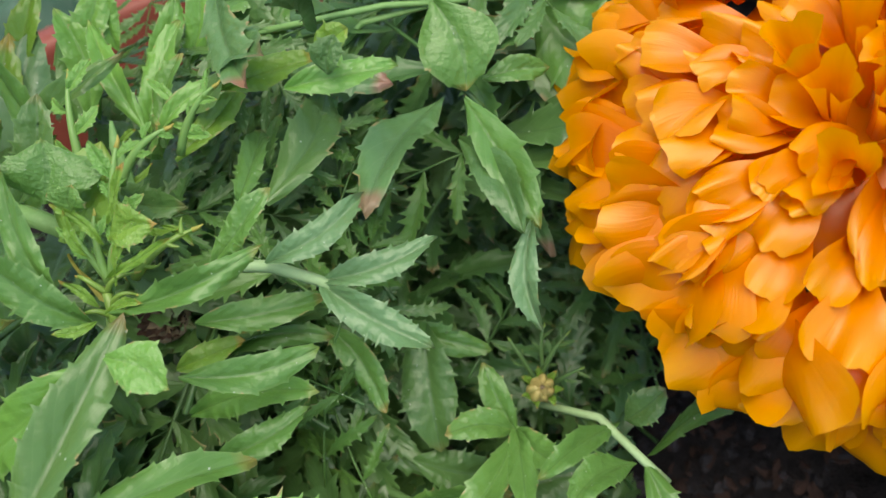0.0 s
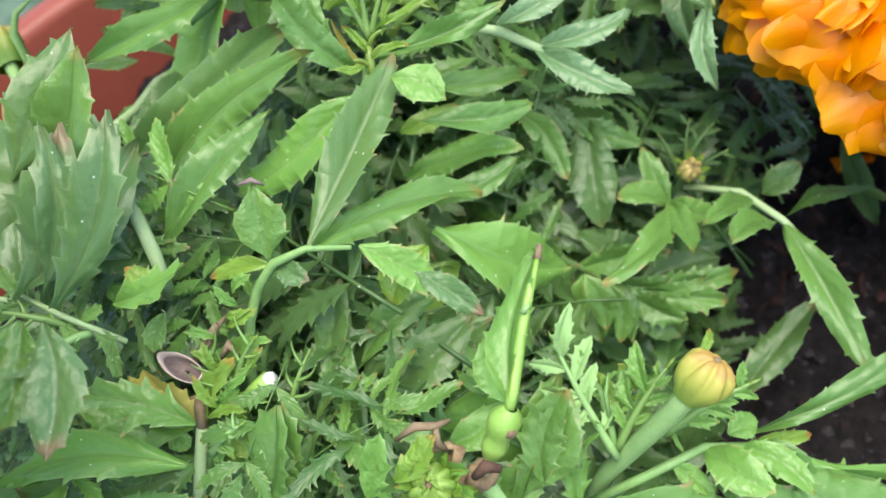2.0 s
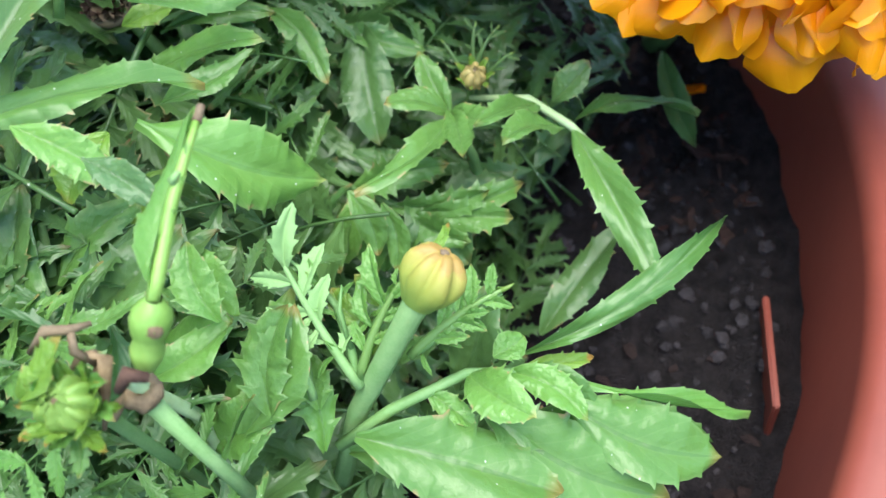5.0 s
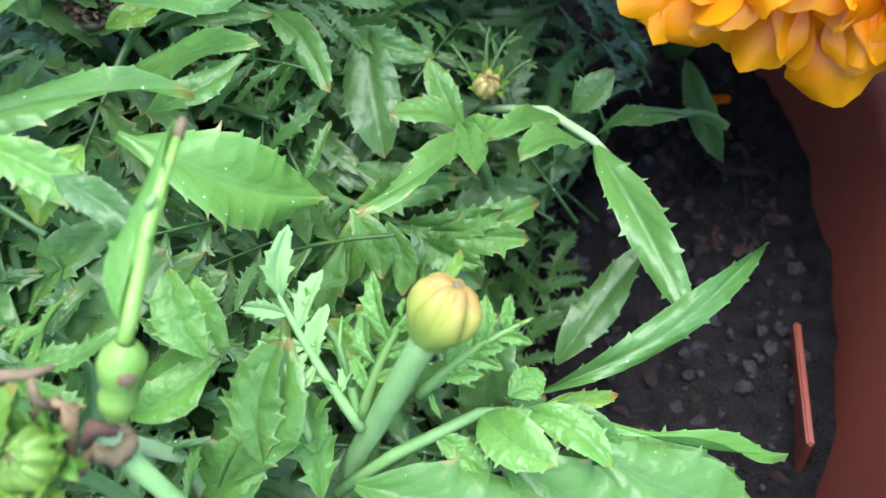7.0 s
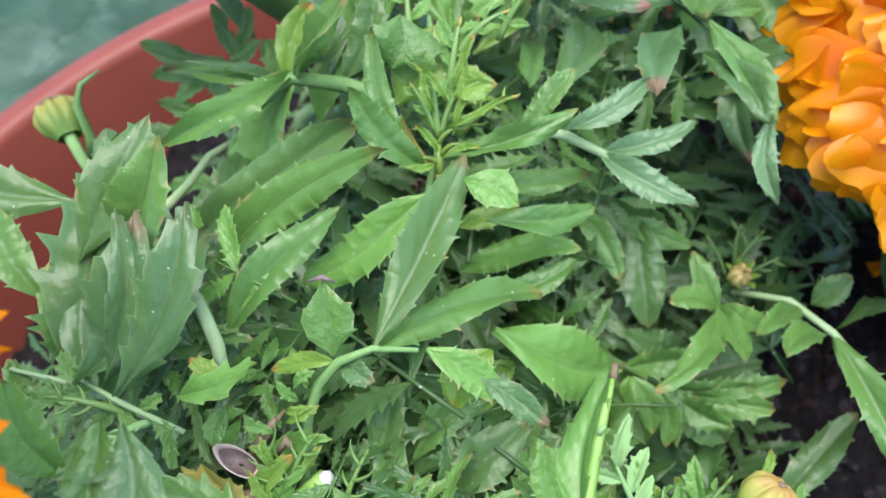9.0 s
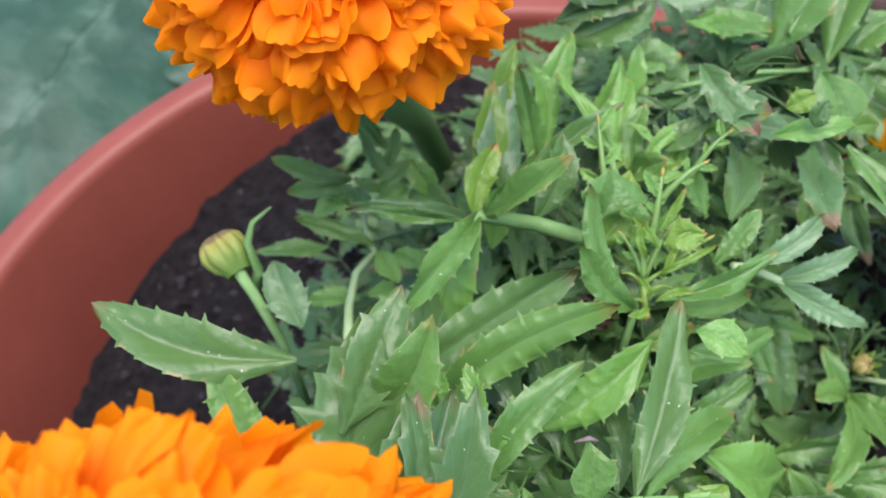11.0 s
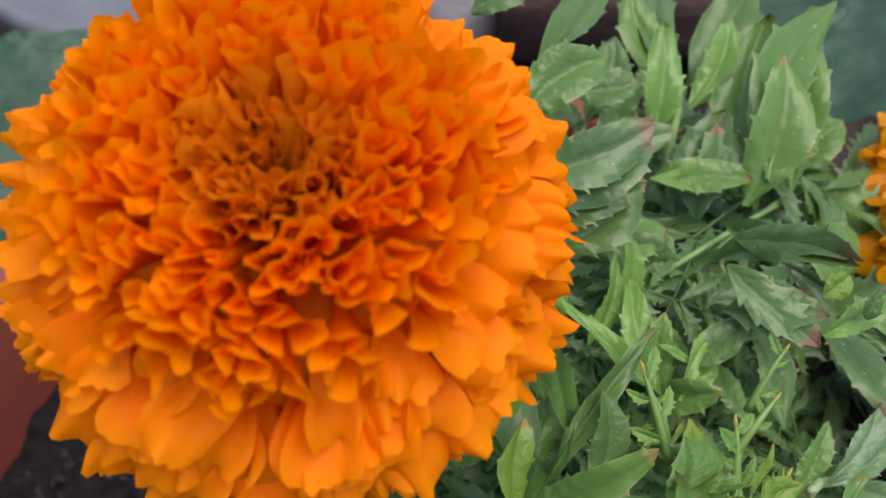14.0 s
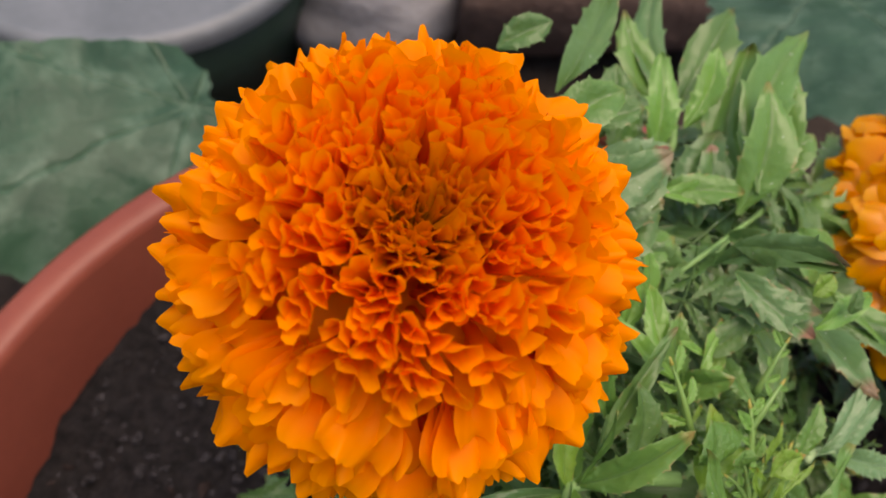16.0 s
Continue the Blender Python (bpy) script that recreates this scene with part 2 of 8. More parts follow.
def squash_material():
    """Blue-green leaf with radiating pale veins and silvery blotches between them."""
    m, n, l, b = mat("squash_leaf")
    sep = n.new("ShaderNodeSeparateXYZ")
    l.new(n.new("ShaderNodeTexCoord").outputs["Object"], sep.inputs[0])
    x, y = sep.outputs[0], math_node(n, l, "SUBTRACT", sep.outputs[1], 0.16)
    wob = noise_node(n, l, 7, 3)
    ang = math_node(n, l, "ADD", math_node(n, l, "ARCTAN2", x, y), math_node(n, l, "MULTIPLY", wob, 0.25))
    rad = math_node(n, l, "SQRT", math_node(n, l, "ADD", math_node(n, l, "MULTIPLY", x, x), math_node(n, l, "MULTIPLY", y, y)))

    def rays(k, wide):
        saw = math_node(n, l, "ABSOLUTE", math_node(n, l, "SUBTRACT", math_node(n, l, "FRACT", math_node(n, l, "ADD", math_node(n, l, "MULTIPLY", ang, k), 0.5)), 0.5))
        return math_node(n, l, "SUBTRACT", 1.0, math_node(n, l, "DIVIDE", math_node(n, l, "MULTIPLY", saw, rad), wide / k), True)

    vein = rays(1.27, 0.016)
    fan = rays(1.27, 0.10)
    small = rays(3.8, 0.010)
    f = noise_node(n, l, 5, 5)
    g = noise_node(n, l, 11, 5)
    col = ramp(n, l, f, [(0.32, (0.017, 0.056, 0.030)), (0.68, (0.034, 0.094, 0.052))])
    blot = ramp(n, l, g, [(0.46, (0.0, 0.0, 0.0)), (0.60, (0.8, 0.8, 0.8))])
    col = mix(n, l, math_node(n, l, "MULTIPLY", blot, math_node(n, l, "ADD", math_node(n, l, "MULTIPLY", fan, 0.7), 0.3)), col, (0.10, 0.175, 0.12))
    col = mix(n, l, math_node(n, l, "MULTIPLY", small, 0.25), col, (0.10, 0.18, 0.11))
    col = mix(n, l, math_node(n, l, "MULTIPLY", vein, 0.32), col, (0.13, 0.22, 0.135))
    l.new(col, b.inputs["Base Color"])
    b.inputs["Roughness"].default_value = 0.48
    b.inputs["Specular IOR Level"].default_value = 0.35
    h = math_node(n, l, "SUBTRACT", math_node(n, l, "ADD", math_node(n, l, "MULTIPLY", g, 0.7), math_node(n, l, "MULTIPLY", noise_node(n, l, 40, 3), 0.25)), math_node(n, l, "ADD", math_node(n, l, "MULTIPLY", vein, 0.8), math_node(n, l, "MULTIPLY", small, 0.3)))
    bump(n, l, b, h, 0.5, 0.004)
    translucent(m, n, l, b, col, 0.2)
    return m


SQUASH = squash_material()
TERRACOTTA = plain_material("terracotta_plastic", (0.188, 0.045, 0.029), (0.232, 0.058, 0.037), 35, 0.42, 0.08, 0.0003, spec=0.3)
SOIL = plain_material("potting_soil", (0.009, 0.008, 0.009), (0.046, 0.040, 0.041), 260, 0.85, 1.0, 0.003, spec=0.12)
CLOD = plain_material("soil_clod", (0.012, 0.011, 0.012), (0.050, 0.045, 0.049), 120, 0.8, 0.8, 0.001, spec=0.12)
BARK = plain_material("bark_chip", (0.013, 0.009, 0.009), (0.034, 0.023, 0.021), 200, 0.9, 0.6, 0.001, spec=0.15)
BARK_RED = plain_material("bark_reddish", (0.018, 0.012, 0.010), (0.058, 0.034, 0.028), 200, 0.9, 0.6, 0.001, spec=0.15)
GARDEN = plain_material("garden_soil", (0.018, 0.014, 0.012), (0.06, 0.046, 0.038), 30, 0.95, 0.8, 0.006, spec=0.15)
BUCKET = plain_material("bucket_green", (0.01, 0.024, 0.018), (0.018, 0.036, 0.027), 20, 0.4)
ZINC = plain_material("grey_metal", (0.104, 0.12, 0.132), (0.168, 0.184, 0.2), 25, 0.5)
STONE = plain_material("pale_stone", (0.208, 0.2, 0.208), (0.336, 0.328, 0.336), 25, 0.8, 0.5, 0.003)
WOOD = plain_material("weathered_wood", (0.048, 0.028, 0.022), (0.128, 0.08, 0.064), 22, 0.85, 0.6, 0.004)


# ---- building helpers ----
def mesh_from(name, verts, faces, material, uvs=None, smooth=True):
    me = bpy.data.meshes.new(name)
    me.from_pydata([tuple(v) for v in verts], [], faces)
    if uvs is not None:
        layer = me.uv_layers.new(name="UVMap")
        flat = np.array(uvs, dtype=np.float32)[[i for f in faces for i in f]].ravel()
        layer.data.foreach_set("uv", flat)
    if smooth:
        me.polygons.foreach_set("use_smooth", [True] * len(faces))
    for mm in material if isinstance(material, (list, tuple)) else (material,):
        me.materials.append(mm)
    me.update()
    return me


def part(name, me, parent, m=None, label=""):
    ob = new(name, me)
    ob.parent = parent
    if m is not None:
        ob.matrix_basis = m
    if label:
        tagged(ob, label)
    return ob


def thing(name, label, category, group="", at=(0, 0, 0), kind=""):
    return tagged(new(name), label, category, group, kind) if at == (0, 0, 0) else tagged(placed(new(name), at), label, category, group, kind)


def placed(ob, at):
    ob.location = at
    return ob


def grid_faces(rows, cols, close=False):
    f = []
    for i in range(rows - 1):
        for j in range(cols if close else cols - 1):
            k = (j + 1) % cols
            f.append((i * cols + j, i * cols + k, (i + 1) * cols + k, (i + 1) * cols + j))
    return f


def lathe(profile, seg=64):
    """Verts and faces of a profile of (radius, height) turned round z."""
    v = [(r * math.cos(2 * math.pi * j / seg), r * math.sin(2 * math.pi * j / seg), z) for r, z in profile for j in range(seg)]
    return v, grid_faces(len(profile), seg, True)


def tube(points, radii, seg=7):
    """Verts and faces of a round stem along the points."""
    pts = [Vector(p) for p in points]
    v = []
    side = None
    for i, p in enumerate(pts):
        d = (pts[min(i + 1, len(pts) - 1)] - pts[max(i - 1, 0)]).normalized()
        if side is None:
            side = d.orthogonal().normalized()
        side = (side - d * side.dot(d)).normalized()
        up = d.cross(side)
        r = radii[i] if isinstance(radii, (list, tuple)) else radii
        for j in range(seg):
            a = 2 * math.pi * j / seg
            v.append(p + side * (r * math.cos(a)) + up * (r * math.sin(a)))
    f = grid_faces(len(pts), seg, True)
    f.append(tuple(reversed(range(seg))))
    f.append(tuple(range(len(v) - seg, len(v))))
    return v, f


def bow(a, b, rise=(0, 0, 0.01), n=8):
    """Points on an arc from a to b, lifted by rise in its middle."""
    a, b, r = Vector(a), Vector(b), Vector(rise)
    return [a.lerp(b, i / n) + r * (4 * (i / n) * (1 - i / n)) for i in range(n + 1)]


def blade(width, teeth, seed, curl=0.12, fold=0.25, wave=0.045, tooth=0.22, belly=0.42, neck=0.10, fine=True):
    """A leaf blade of length 1 along +y with thorn-like forward teeth, its upper face to +z: verts, faces, uvs."""
    rng = random.Random(seed)
    teeth = max(3, round(teeth * 0.95))
    high = 0.05 if tooth < 0.055 else min(0.95, 0.15 + 0.40 * tooth)
    lead = 0.13 if tooth < 0.45 else 0.34
    stations = [(0.0, 0), (0.06, 0), (0.11, 0)]
    gap = 0.83 / teeth
    for i in range(teeth):
        a = 0.13 + gap * (i + 0.72 + rng.uniform(-0.22, 0.22))
        if fine:
            stations.append((a - gap * 0.48, 3))
        stations += [(a - gap * lead, 4), (a, 1), (a + gap * 0.10, 2)]
    stations += [(0.975, 0), (1.0, 0)]
    phase, bend, twist = rng.uniform(0, 6), rng.uniform(-0.11, 0.11), rng.uniform(-0.6, 0.6)
    cols = (-1, -0.66, -0.14, 0, 0.14, 0.66, 1) if fine else (-1, -0.5, 0, 0.5, 1)
    v, uv = [], []
    lop = [rng.uniform(0.9, 1.1), rng.uniform(0.9, 1.1)]
    size = [1.0, 1.0]
    rise = 0.8 * belly / 0.42
    fall = 0.75 * 0.58 / max(0.2, 1 - belly)
    pk = (belly ** rise) * ((1 - belly) ** fall)
    for s, kind in stations:
        half = width * 0.5 * max((s ** rise) * (max(0.0, 1 - s) ** fall) / pk, neck * (1 - s) ** 4)
        if kind in (3, 4):
            if kind == (3 if fine else 4):
                size = [rng.choice((0.25, 0.7, 1.0, 1.3)), rng.choice((0.25, 0.7, 1.0, 1.3))]
        for c in cols:
            jag, push = 1.0, 0.0
            if abs(c) == 1 and kind:
                k = high * size[c > 0]
                jag = {1: 1 + k, 2: 1 - 0.16 * high, 3: 1.0, 4: 1 + 0.12 * k}[kind]
                push = gap * 0.085 if kind == 1 else 0.0
            x = c * half * jag * lop[c > 0]
            z = fold * abs(x) * (1.25 - 0.25 * abs(c)) - curl * s * s + wave * math.sin(8 * s + phase + (c > 0)) * abs(c) ** 2
            z += 0.0035 * abs(c) * math.sin(2 * math.pi * s * 4 + phase) * (width / 0.3)
            z += 0.17 * half * math.sin(math.pi * abs(c))
            z -= 0.010 * (c == 0) * (1 - s)
            x *= math.sqrt(max(0.2, 1 - fold * fold * 0.5))
            t = twist * (s - 0.3)
            v.append((x * math.cos(t) - (z + curl * s * s) * math.sin(t) + bend * math.sin(math.pi * s), s + push, x * math.sin(t) + (z + curl * s * s) * math.cos(t) - curl * s * s))
            uv.append((s, 0.5 + c * 0.5))
    return v, grid_faces(len(stations), len(cols)), uv


def frame_matrix(base, tip, face):
    """Maps length 1 along +y onto base to tip, with +z turned towards face."""
    b, t, f = Vector(base), Vector(tip), Vector(face)
    d = t - b
    ln = d.length
    y = d / ln
    z = f - y * f.dot(y)
    z = z.normalized() if z.length > 1e-5 else y.orthogonal().normalized()
    x = y.cross(z)
    m = Matrix((x, y, z)).transposed().to_4x4()
    return Matrix.Translation(b) @ m @ Matrix.Diagonal((ln, ln, ln, 1))


blade_cache = {}


def blade_mesh(width, teeth, seed, material, curl=0.12, fold=0.25, tooth=0.22, wave=0.03, belly=0.42):
    key = (round(width, 2), teeth, seed, material.name, curl, fold, tooth, wave, belly)
    if key not in blade_cache:
        v, f, uv = blade(width, teeth, seed, curl, fold, wave, tooth, belly)
        blade_cache[key] = mesh_from("leaflet", v, f, material, uv)
    return blade_cache[key]


def leaflet(parent, base, tip, width, face=(0, -0.4, 1), material=None, teeth=8, seed=1, curl=0.10, fold=0.25, tooth=0.22, wave=0.045, belly=0.42, label=""):
    """One leaflet, its width in metres."""
    ln = (Vector(tip) - Vector(base)).length
    me = blade_mesh(width * (0.93 if width > 0.008 else 1.0) / ln, teeth, seed, material or LEAF, curl, fold, tooth, wave, belly)
    # the curl bows the blade: raise the aim so that the tip still meets its place
    d = Vector(tip) - Vector(base)
    f = Vector(face) - d * (Vector(face).dot(d) / d.length_squared)
    aim = Vector(tip) + (f.normalized() * (curl * ln) if f.length > 1e-6 else Vector())
    return part("leaflet", me, parent, frame_matrix(base, aim, face), label)


def stem(parent, points, radii, material=None, name="stem", label=""):
    v, f = tube(points, radii)
    return part(name, mesh_from(name, v, f, material or STEM), parent, label=label)


# ---- the pot, its soil and the ground ----
RIM_Z, SOIL_Z = 0.24, 0.196

gv = []
NG = 90
for i in range(NG + 1):
    for j in range(NG + 1):
        x = math.copysign(abs(i / NG * 2 - 1) ** 2.2, i / NG * 2 - 1) * 40
        y = math.copysign(abs(j / NG * 2 - 1) ** 2.2, j / NG * 2 - 1) * 40
        r = math.hypot(x, y)
        gv.append((x, y, 0.018 * noise.noise((x * 14, y * 14, 0)) * (r < 3) - 0.012))
gf = grid_faces(NG + 1, NG + 1)
ground = tagged(new("ground", mesh_from("ground", gv, gf, GARDEN)), "dark damp garden soil round the pot", "ground", kind="structure")

pot = thing("flower_pot", "large round terracotta-coloured plastic flower pot filled with soil", "flower pot")
pv, pf = lathe([(0.001, 0.0), (0.133, 0.0), (0.137, 0.004), (0.1595, RIM_Z - 0.036), (0.1600, RIM_Z - 0.033)], 96)
part("body", mesh_from("body", pv, pf, TERRACOTTA), pot)
pv, pf = lathe([(0.1585, RIM_Z - 0.034), (0.1655, RIM_Z - 0.034), (0.1675, RIM_Z - 0.032), (0.1695, RIM_Z - 0.004), (0.1688, RIM_Z - 0.0015), (0.1668, RIM_Z),
                (0.1605, RIM_Z), (0.1583, RIM_Z - 0.0012), (0.1572, RIM_Z - 0.004), (0.149, SOIL_Z - 0.02), (0.130, 0.03), (0.001, 0.03)], 128)
part("rim", mesh_from("rim", pv, pf, TERRACOTTA), pot, label="rolled terracotta-coloured lip and inner wall")

rs = np.random.RandomState(4)


def soil_z(x, y):
    """Height of the soil, which slopes up towards the far side of the pot."""
    lumps = 0.004 * noise.noise((x * 45, y * 45, 3)) + 0.0042 * noise.noise((x * 130, y * 130, 5)) + 0.0022 * noise.noise((x * 340, y * 340, 8))
    return SOIL_Z - 0.005 + 0.16 * y + 0.08 * x + lumps


sv = []
RINGS, SEG = 110, 260
for i in range(RINGS + 1):
    for j in range(SEG):
        r = 0.1545 * i / RINGS
        a = 2 * math.pi * j / SEG
        x, y = r * math.cos(a), r * math.sin(a)
        z = soil_z(x, y)
        sv.append((x, y, z))
soil = tagged(new("potting_soil", mesh_from("potting_soil", sv, grid_faces(RINGS + 1, SEG, True), SOIL)), "dark crumbly potting soil inside the pot", "soil", kind="stuff")


def clod_data(seed, lumpy=0.35):
    bm = bmesh.new()
    bmesh.ops.create_icosphere(bm, subdivisions=1, radius=1)
    rng = random.Random(seed)
    for vert in bm.verts:
        vert.co *= 1 + rng.uniform(-lumpy, lumpy)
    v = [tuple(q.co) for q in bm.verts]
    f = [tuple(q.index for q in fc.verts) for fc in bm.faces]
    bm.free()
    return v, f


kinds = [clod_data(k) for k in range(6)]
for label, material, count, low, high, flat, cat in (
        ("loose dark crumbs of potting soil", CLOD, 3600, 0.0005, 0.0021, 0.7, "soil crumbs"),
        ("black flaky lumps of damp compost", CLOD, 300, 0.0008, 0.0021, 0.30, "compost lumps"),
        ("loose reddish bark chips near the pot wall", BARK_RED, 320, 0.0004, 0.0019, 0.40, "bark mulch"),
        ("brown bark chips scattered on the soil", BARK, 260, 0.0008, 0.0026, 0.40, "bark chips")):
    cv, cf = [], []
    for k in range(count):
        r = 0.147 * math.sqrt(rs.rand())
        a = rs.rand() * 2 * math.pi
        if cat == "bark mulch":
            a, r = rs.uniform(0.08, 0.62), rs.uniform(0.108, 0.147)
        size = low + (high - low) * rs.rand() ** 2.5
        x, y = r * math.cos(a), r * math.sin(a)
        z = soil_z(x, y)
        m = Matrix.LocRotScale((x, y, z + size * flat * 0.3), Euler((rs.rand() * 0.8, rs.rand() * 0.8, rs.rand() * 6.3)), (size * (1 + ("bark" in cat) * 1.2), size, size * flat))
        v, f = kinds[k % 6]
        o = len(cv)
        cv += [m @ Vector(q) for q in v]
        cf += [tuple(i + o for i in q) for q in f]
    tagged(new(cat.replace(" ", "_"), mesh_from("crumbs", cv, cf, material, smooth=False)), label, cat, kind="stuff")

# ---- flowers ----
def path_at(path, q):
    f = max(0.0, min(len(path) - 1.001, q * (len(path) - 1)))
    i = int(f)
    return tuple(a + (b - a) * (f - i) for a, b in zip(path[i], path[i + 1]))


def petal_data(seed, width=1.0, ruffle=0.16, bend=0.9, rows=10, cols=17, blunt=0.86, keel=0.24, folds=(0.8, 1.0, 1.3, 1.6)):
    """A fan-shaped petal of length 1 along +y that rolls back towards its broad, scalloped end, upper face +z."""
    rng = random.Random(seed)
    ph, pleats = rng.uniform(0, 6), rng.choice(folds)
    skew = rng.uniform(-0.12, 0.12)
    scallops = rng.choice((3, 4, 5))
    cup = rng.uniform(-0.10, 0.22)
    keel = rng.uniform(-keel, keel)
    side = rng.uniform(-1.1, 1.1) * abs(keel)
    path = [(0.0, 0.0)]
    for i in range(1, 41):
        a = bend * (i / 40) ** 1.35
        path.append((path[-1][0] + math.cos(a) / 40, path[-1][1] - math.sin(a) / 40))
    v, uv = [], []
    for i in range(rows):
        s = i / (rows - 1)
        s = s ** 0.85
        half = width * (0.09 + 0.43 * math.sin(min(1.0, s * 1.08) * math.pi / 2) ** 1.5)
        for j in range(cols):
            c = j / (cols - 1) * 2 - 1
            outline = blunt + (1 - blunt) * math.sqrt(max(0.0, 1 - c ** 4)) - 0.09 * max(0.0, abs(c) - 0.72) ** 1.5 / 0.15
            outline += 0.028 * math.cos(scallops * math.pi * c + ph) + 0.008 * math.cos(3 * scallops * c + 2 * ph)
            q = s * outline
            py, pz = path_at(path, q)
            x = c * half * (1 - 0.10 * s ** 8) + skew * s * s * width
            fan = s ** 2.4
            z = ruffle * fan * math.cos(pleats * math.pi * c + ph) * 0.75 * width
            z += 0.30 * ruffle * s ** 5 * math.sin(2.3 * pleats * math.pi * c + 2 * ph) * width
            z += 0.012 * s ** 4 * math.sin(11 * c + ph)
            z += (0.20 * (1 - s) + cup * s * (1 - s)) * c * c
            z += (keel * (math.sqrt(c * c + 0.02) - 0.5) + side * 0.5 * c * abs(c)) * s ** 1.5 * half
            a = bend * q ** 1.35
            v.append((x, py + z * math.sin(a), pz + z * math.cos(a)))
            uv.append((s, 0.5 + c * 0.5))
    return v, grid_faces(rows, cols), uv


def floret_data(seed, rows=7, cols=17, flare=0.05, wide=0.075):
    """A small rolled floret: a smooth tube along +y, crimped and turned out at its open lip."""
    rng = random.Random(seed)
    gap = rng.uniform(0.0, 0.25)
    k, ph = rng.choice((2, 3)), rng.uniform(0, 6)
    flat = rng.uniform(0.55, 0.95)
    sway = rng.uniform(-0.10, 0.10)
    v, uv = [], []
    for i in range(rows):
        s = i / (rows - 1)
        r = wide * (0.75 + 0.55 * s) + flare * s ** 4
        for j in range(cols):
            a = gap + (2 * math.pi - 2 * gap) * j / (cols - 1)
            rr = r * (1 + 0.28 * s ** 2 * math.sin(k * a + ph) + 0.10 * s ** 5 * math.sin(7 * a + ph))
            v.append((rr * math.sin(a) + sway * s * s, s * (1 - 0.03 * s ** 8) + 0.05 * s ** 6 * math.sin(k * a + 2 * ph), rr * flat * math.cos(a) - 0.5 * flare * s ** 6))
            uv.append((s, j / (cols - 1)))
    return v, grid_faces(rows, cols), uv


def flower_head(plant, centre, axis, radius, flat, petal_m, floret_m, seed, petals=230, florets=70, trumpets=60, hollow=0.62, top_ring=0.90, low=-0.36, crown=0.34, size=1.0, roll=(0.4, 1.1), wide=(0.55, 0.85), reach=0.97, blunt=0.86, twist=0.5, wave=(0.16, 0.3), keel=0.3, folds=(0.8, 1.0, 1.3, 1.6)):
    """A double marigold bloom: petals spiral from a green cup up to a ring of rolled florets."""
    rng = random.Random(seed)
    head = new("flower_head")
    head.parent = plant
    ax = Vector(axis).normalized()
    turn = ax.to_track_quat("Z", "Y").to_matrix().to_4x4()
    head.matrix_basis = Matrix.Translation(centre) @ turn

    def petal_mesh(k, w, ruf, rec):
        v, f, uv = petal_data(k, w, ruf, rec, blunt=blunt, keel=keel, folds=folds)
        return mesh_from("petal", v, f, petal_m, uv)

    def tube_mesh(k, m, flare, w):
        v, f, uv = floret_data(k, flare=flare, wide=w)
        return mesh_from("floret", v, f, m, uv)

    big = [petal_mesh(seed + k, rng.uniform(*wide), rng.uniform(*wave), rng.uniform(*roll)) for k in range(18)]
    small = [petal_mesh(seed + 20 + k, rng.uniform(0.6, 0.95), rng.uniform(0.2, 0.3), rng.uniform(0.7, 1.5)) for k in range(12)]
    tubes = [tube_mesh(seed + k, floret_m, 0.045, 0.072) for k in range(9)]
    horns = [tube_mesh(seed + 50 + k, petal_m, 0.030 + 0.007 * k, 0.060) for k in range(10)]
    root = Vector((0, 0, -0.10 * radius))
    golden = math.pi * (3 - math.sqrt(5))
    for i in range(petals):
        # q runs from the rim below up to the rolled florets on top
        q = i / (petals - 1)
        cz = low + (top_ring - low) * q + rng.uniform(-0.06, 0.06)
        pol = math.acos(max(-1, min(1, cz)))
        az = i * golden + rng.uniform(-0.35, 0.35)
        end = Vector((math.sin(pol) * math.cos(az), math.sin(pol) * math.sin(az), math.cos(pol) * flat)) * radius
        d = (end - root).normalized()
        up = Vector((0, 0, 1)) - d * d.z
        up = up.normalized() + Vector((rng.uniform(-1, 1), rng.uniform(-1, 1), rng.uniform(-1, 1))) * twist
        ln = size * radius * rng.uniform(0.50, 0.62) * (1.0 - 0.28 * q)
        base = end * (reach * rng.uniform(0.93, 1.04)) - d * (ln * 0.70)
        me = big[rng.randrange(18)] if q < 0.62 + rng.uniform(-0.12, 0.12) else small[rng.randrange(12)]
        part("petal", me, head, frame_matrix(base, base + d * ln, up))
    # long trumpets leaning outwards round the disc
    for i in range(trumpets):
        q = (i + 0.5) / trumpets
        az = i * golden + rng.uniform(-0.2, 0.2)
        r = radius * (crown + 0.44 * q ** 0.9) * rng.uniform(0.96, 1.04)
        z = flat * radius * (math.sqrt(max(0.05, 1 - (r / radius) ** 2)) + 0.03 + 0.10 * math.sin(math.pi * q)) + rng.uniform(-0.03, 0.03) * radius
        end = Vector((r * math.cos(az), r * math.sin(az), z))
        lean = Vector((math.cos(az) * (0.25 + 0.6 * q), math.sin(az) * (0.25 + 0.6 * q), 1)) + Vector((rng.uniform(-1, 1), rng.uniform(-1, 1), 0)) * 0.16
        ln = radius * rng.uniform(0.42, 0.54)
        part("floret", horns[min(9, max(0, int(q * 8 + rng.uniform(0, 2.5))))], head, frame_matrix(end - lean.normalized() * ln, end, (math.cos(az) + rng.uniform(-0.5, 0.5), math.sin(az) + rng.uniform(-0.5, 0.5), 0.6)))
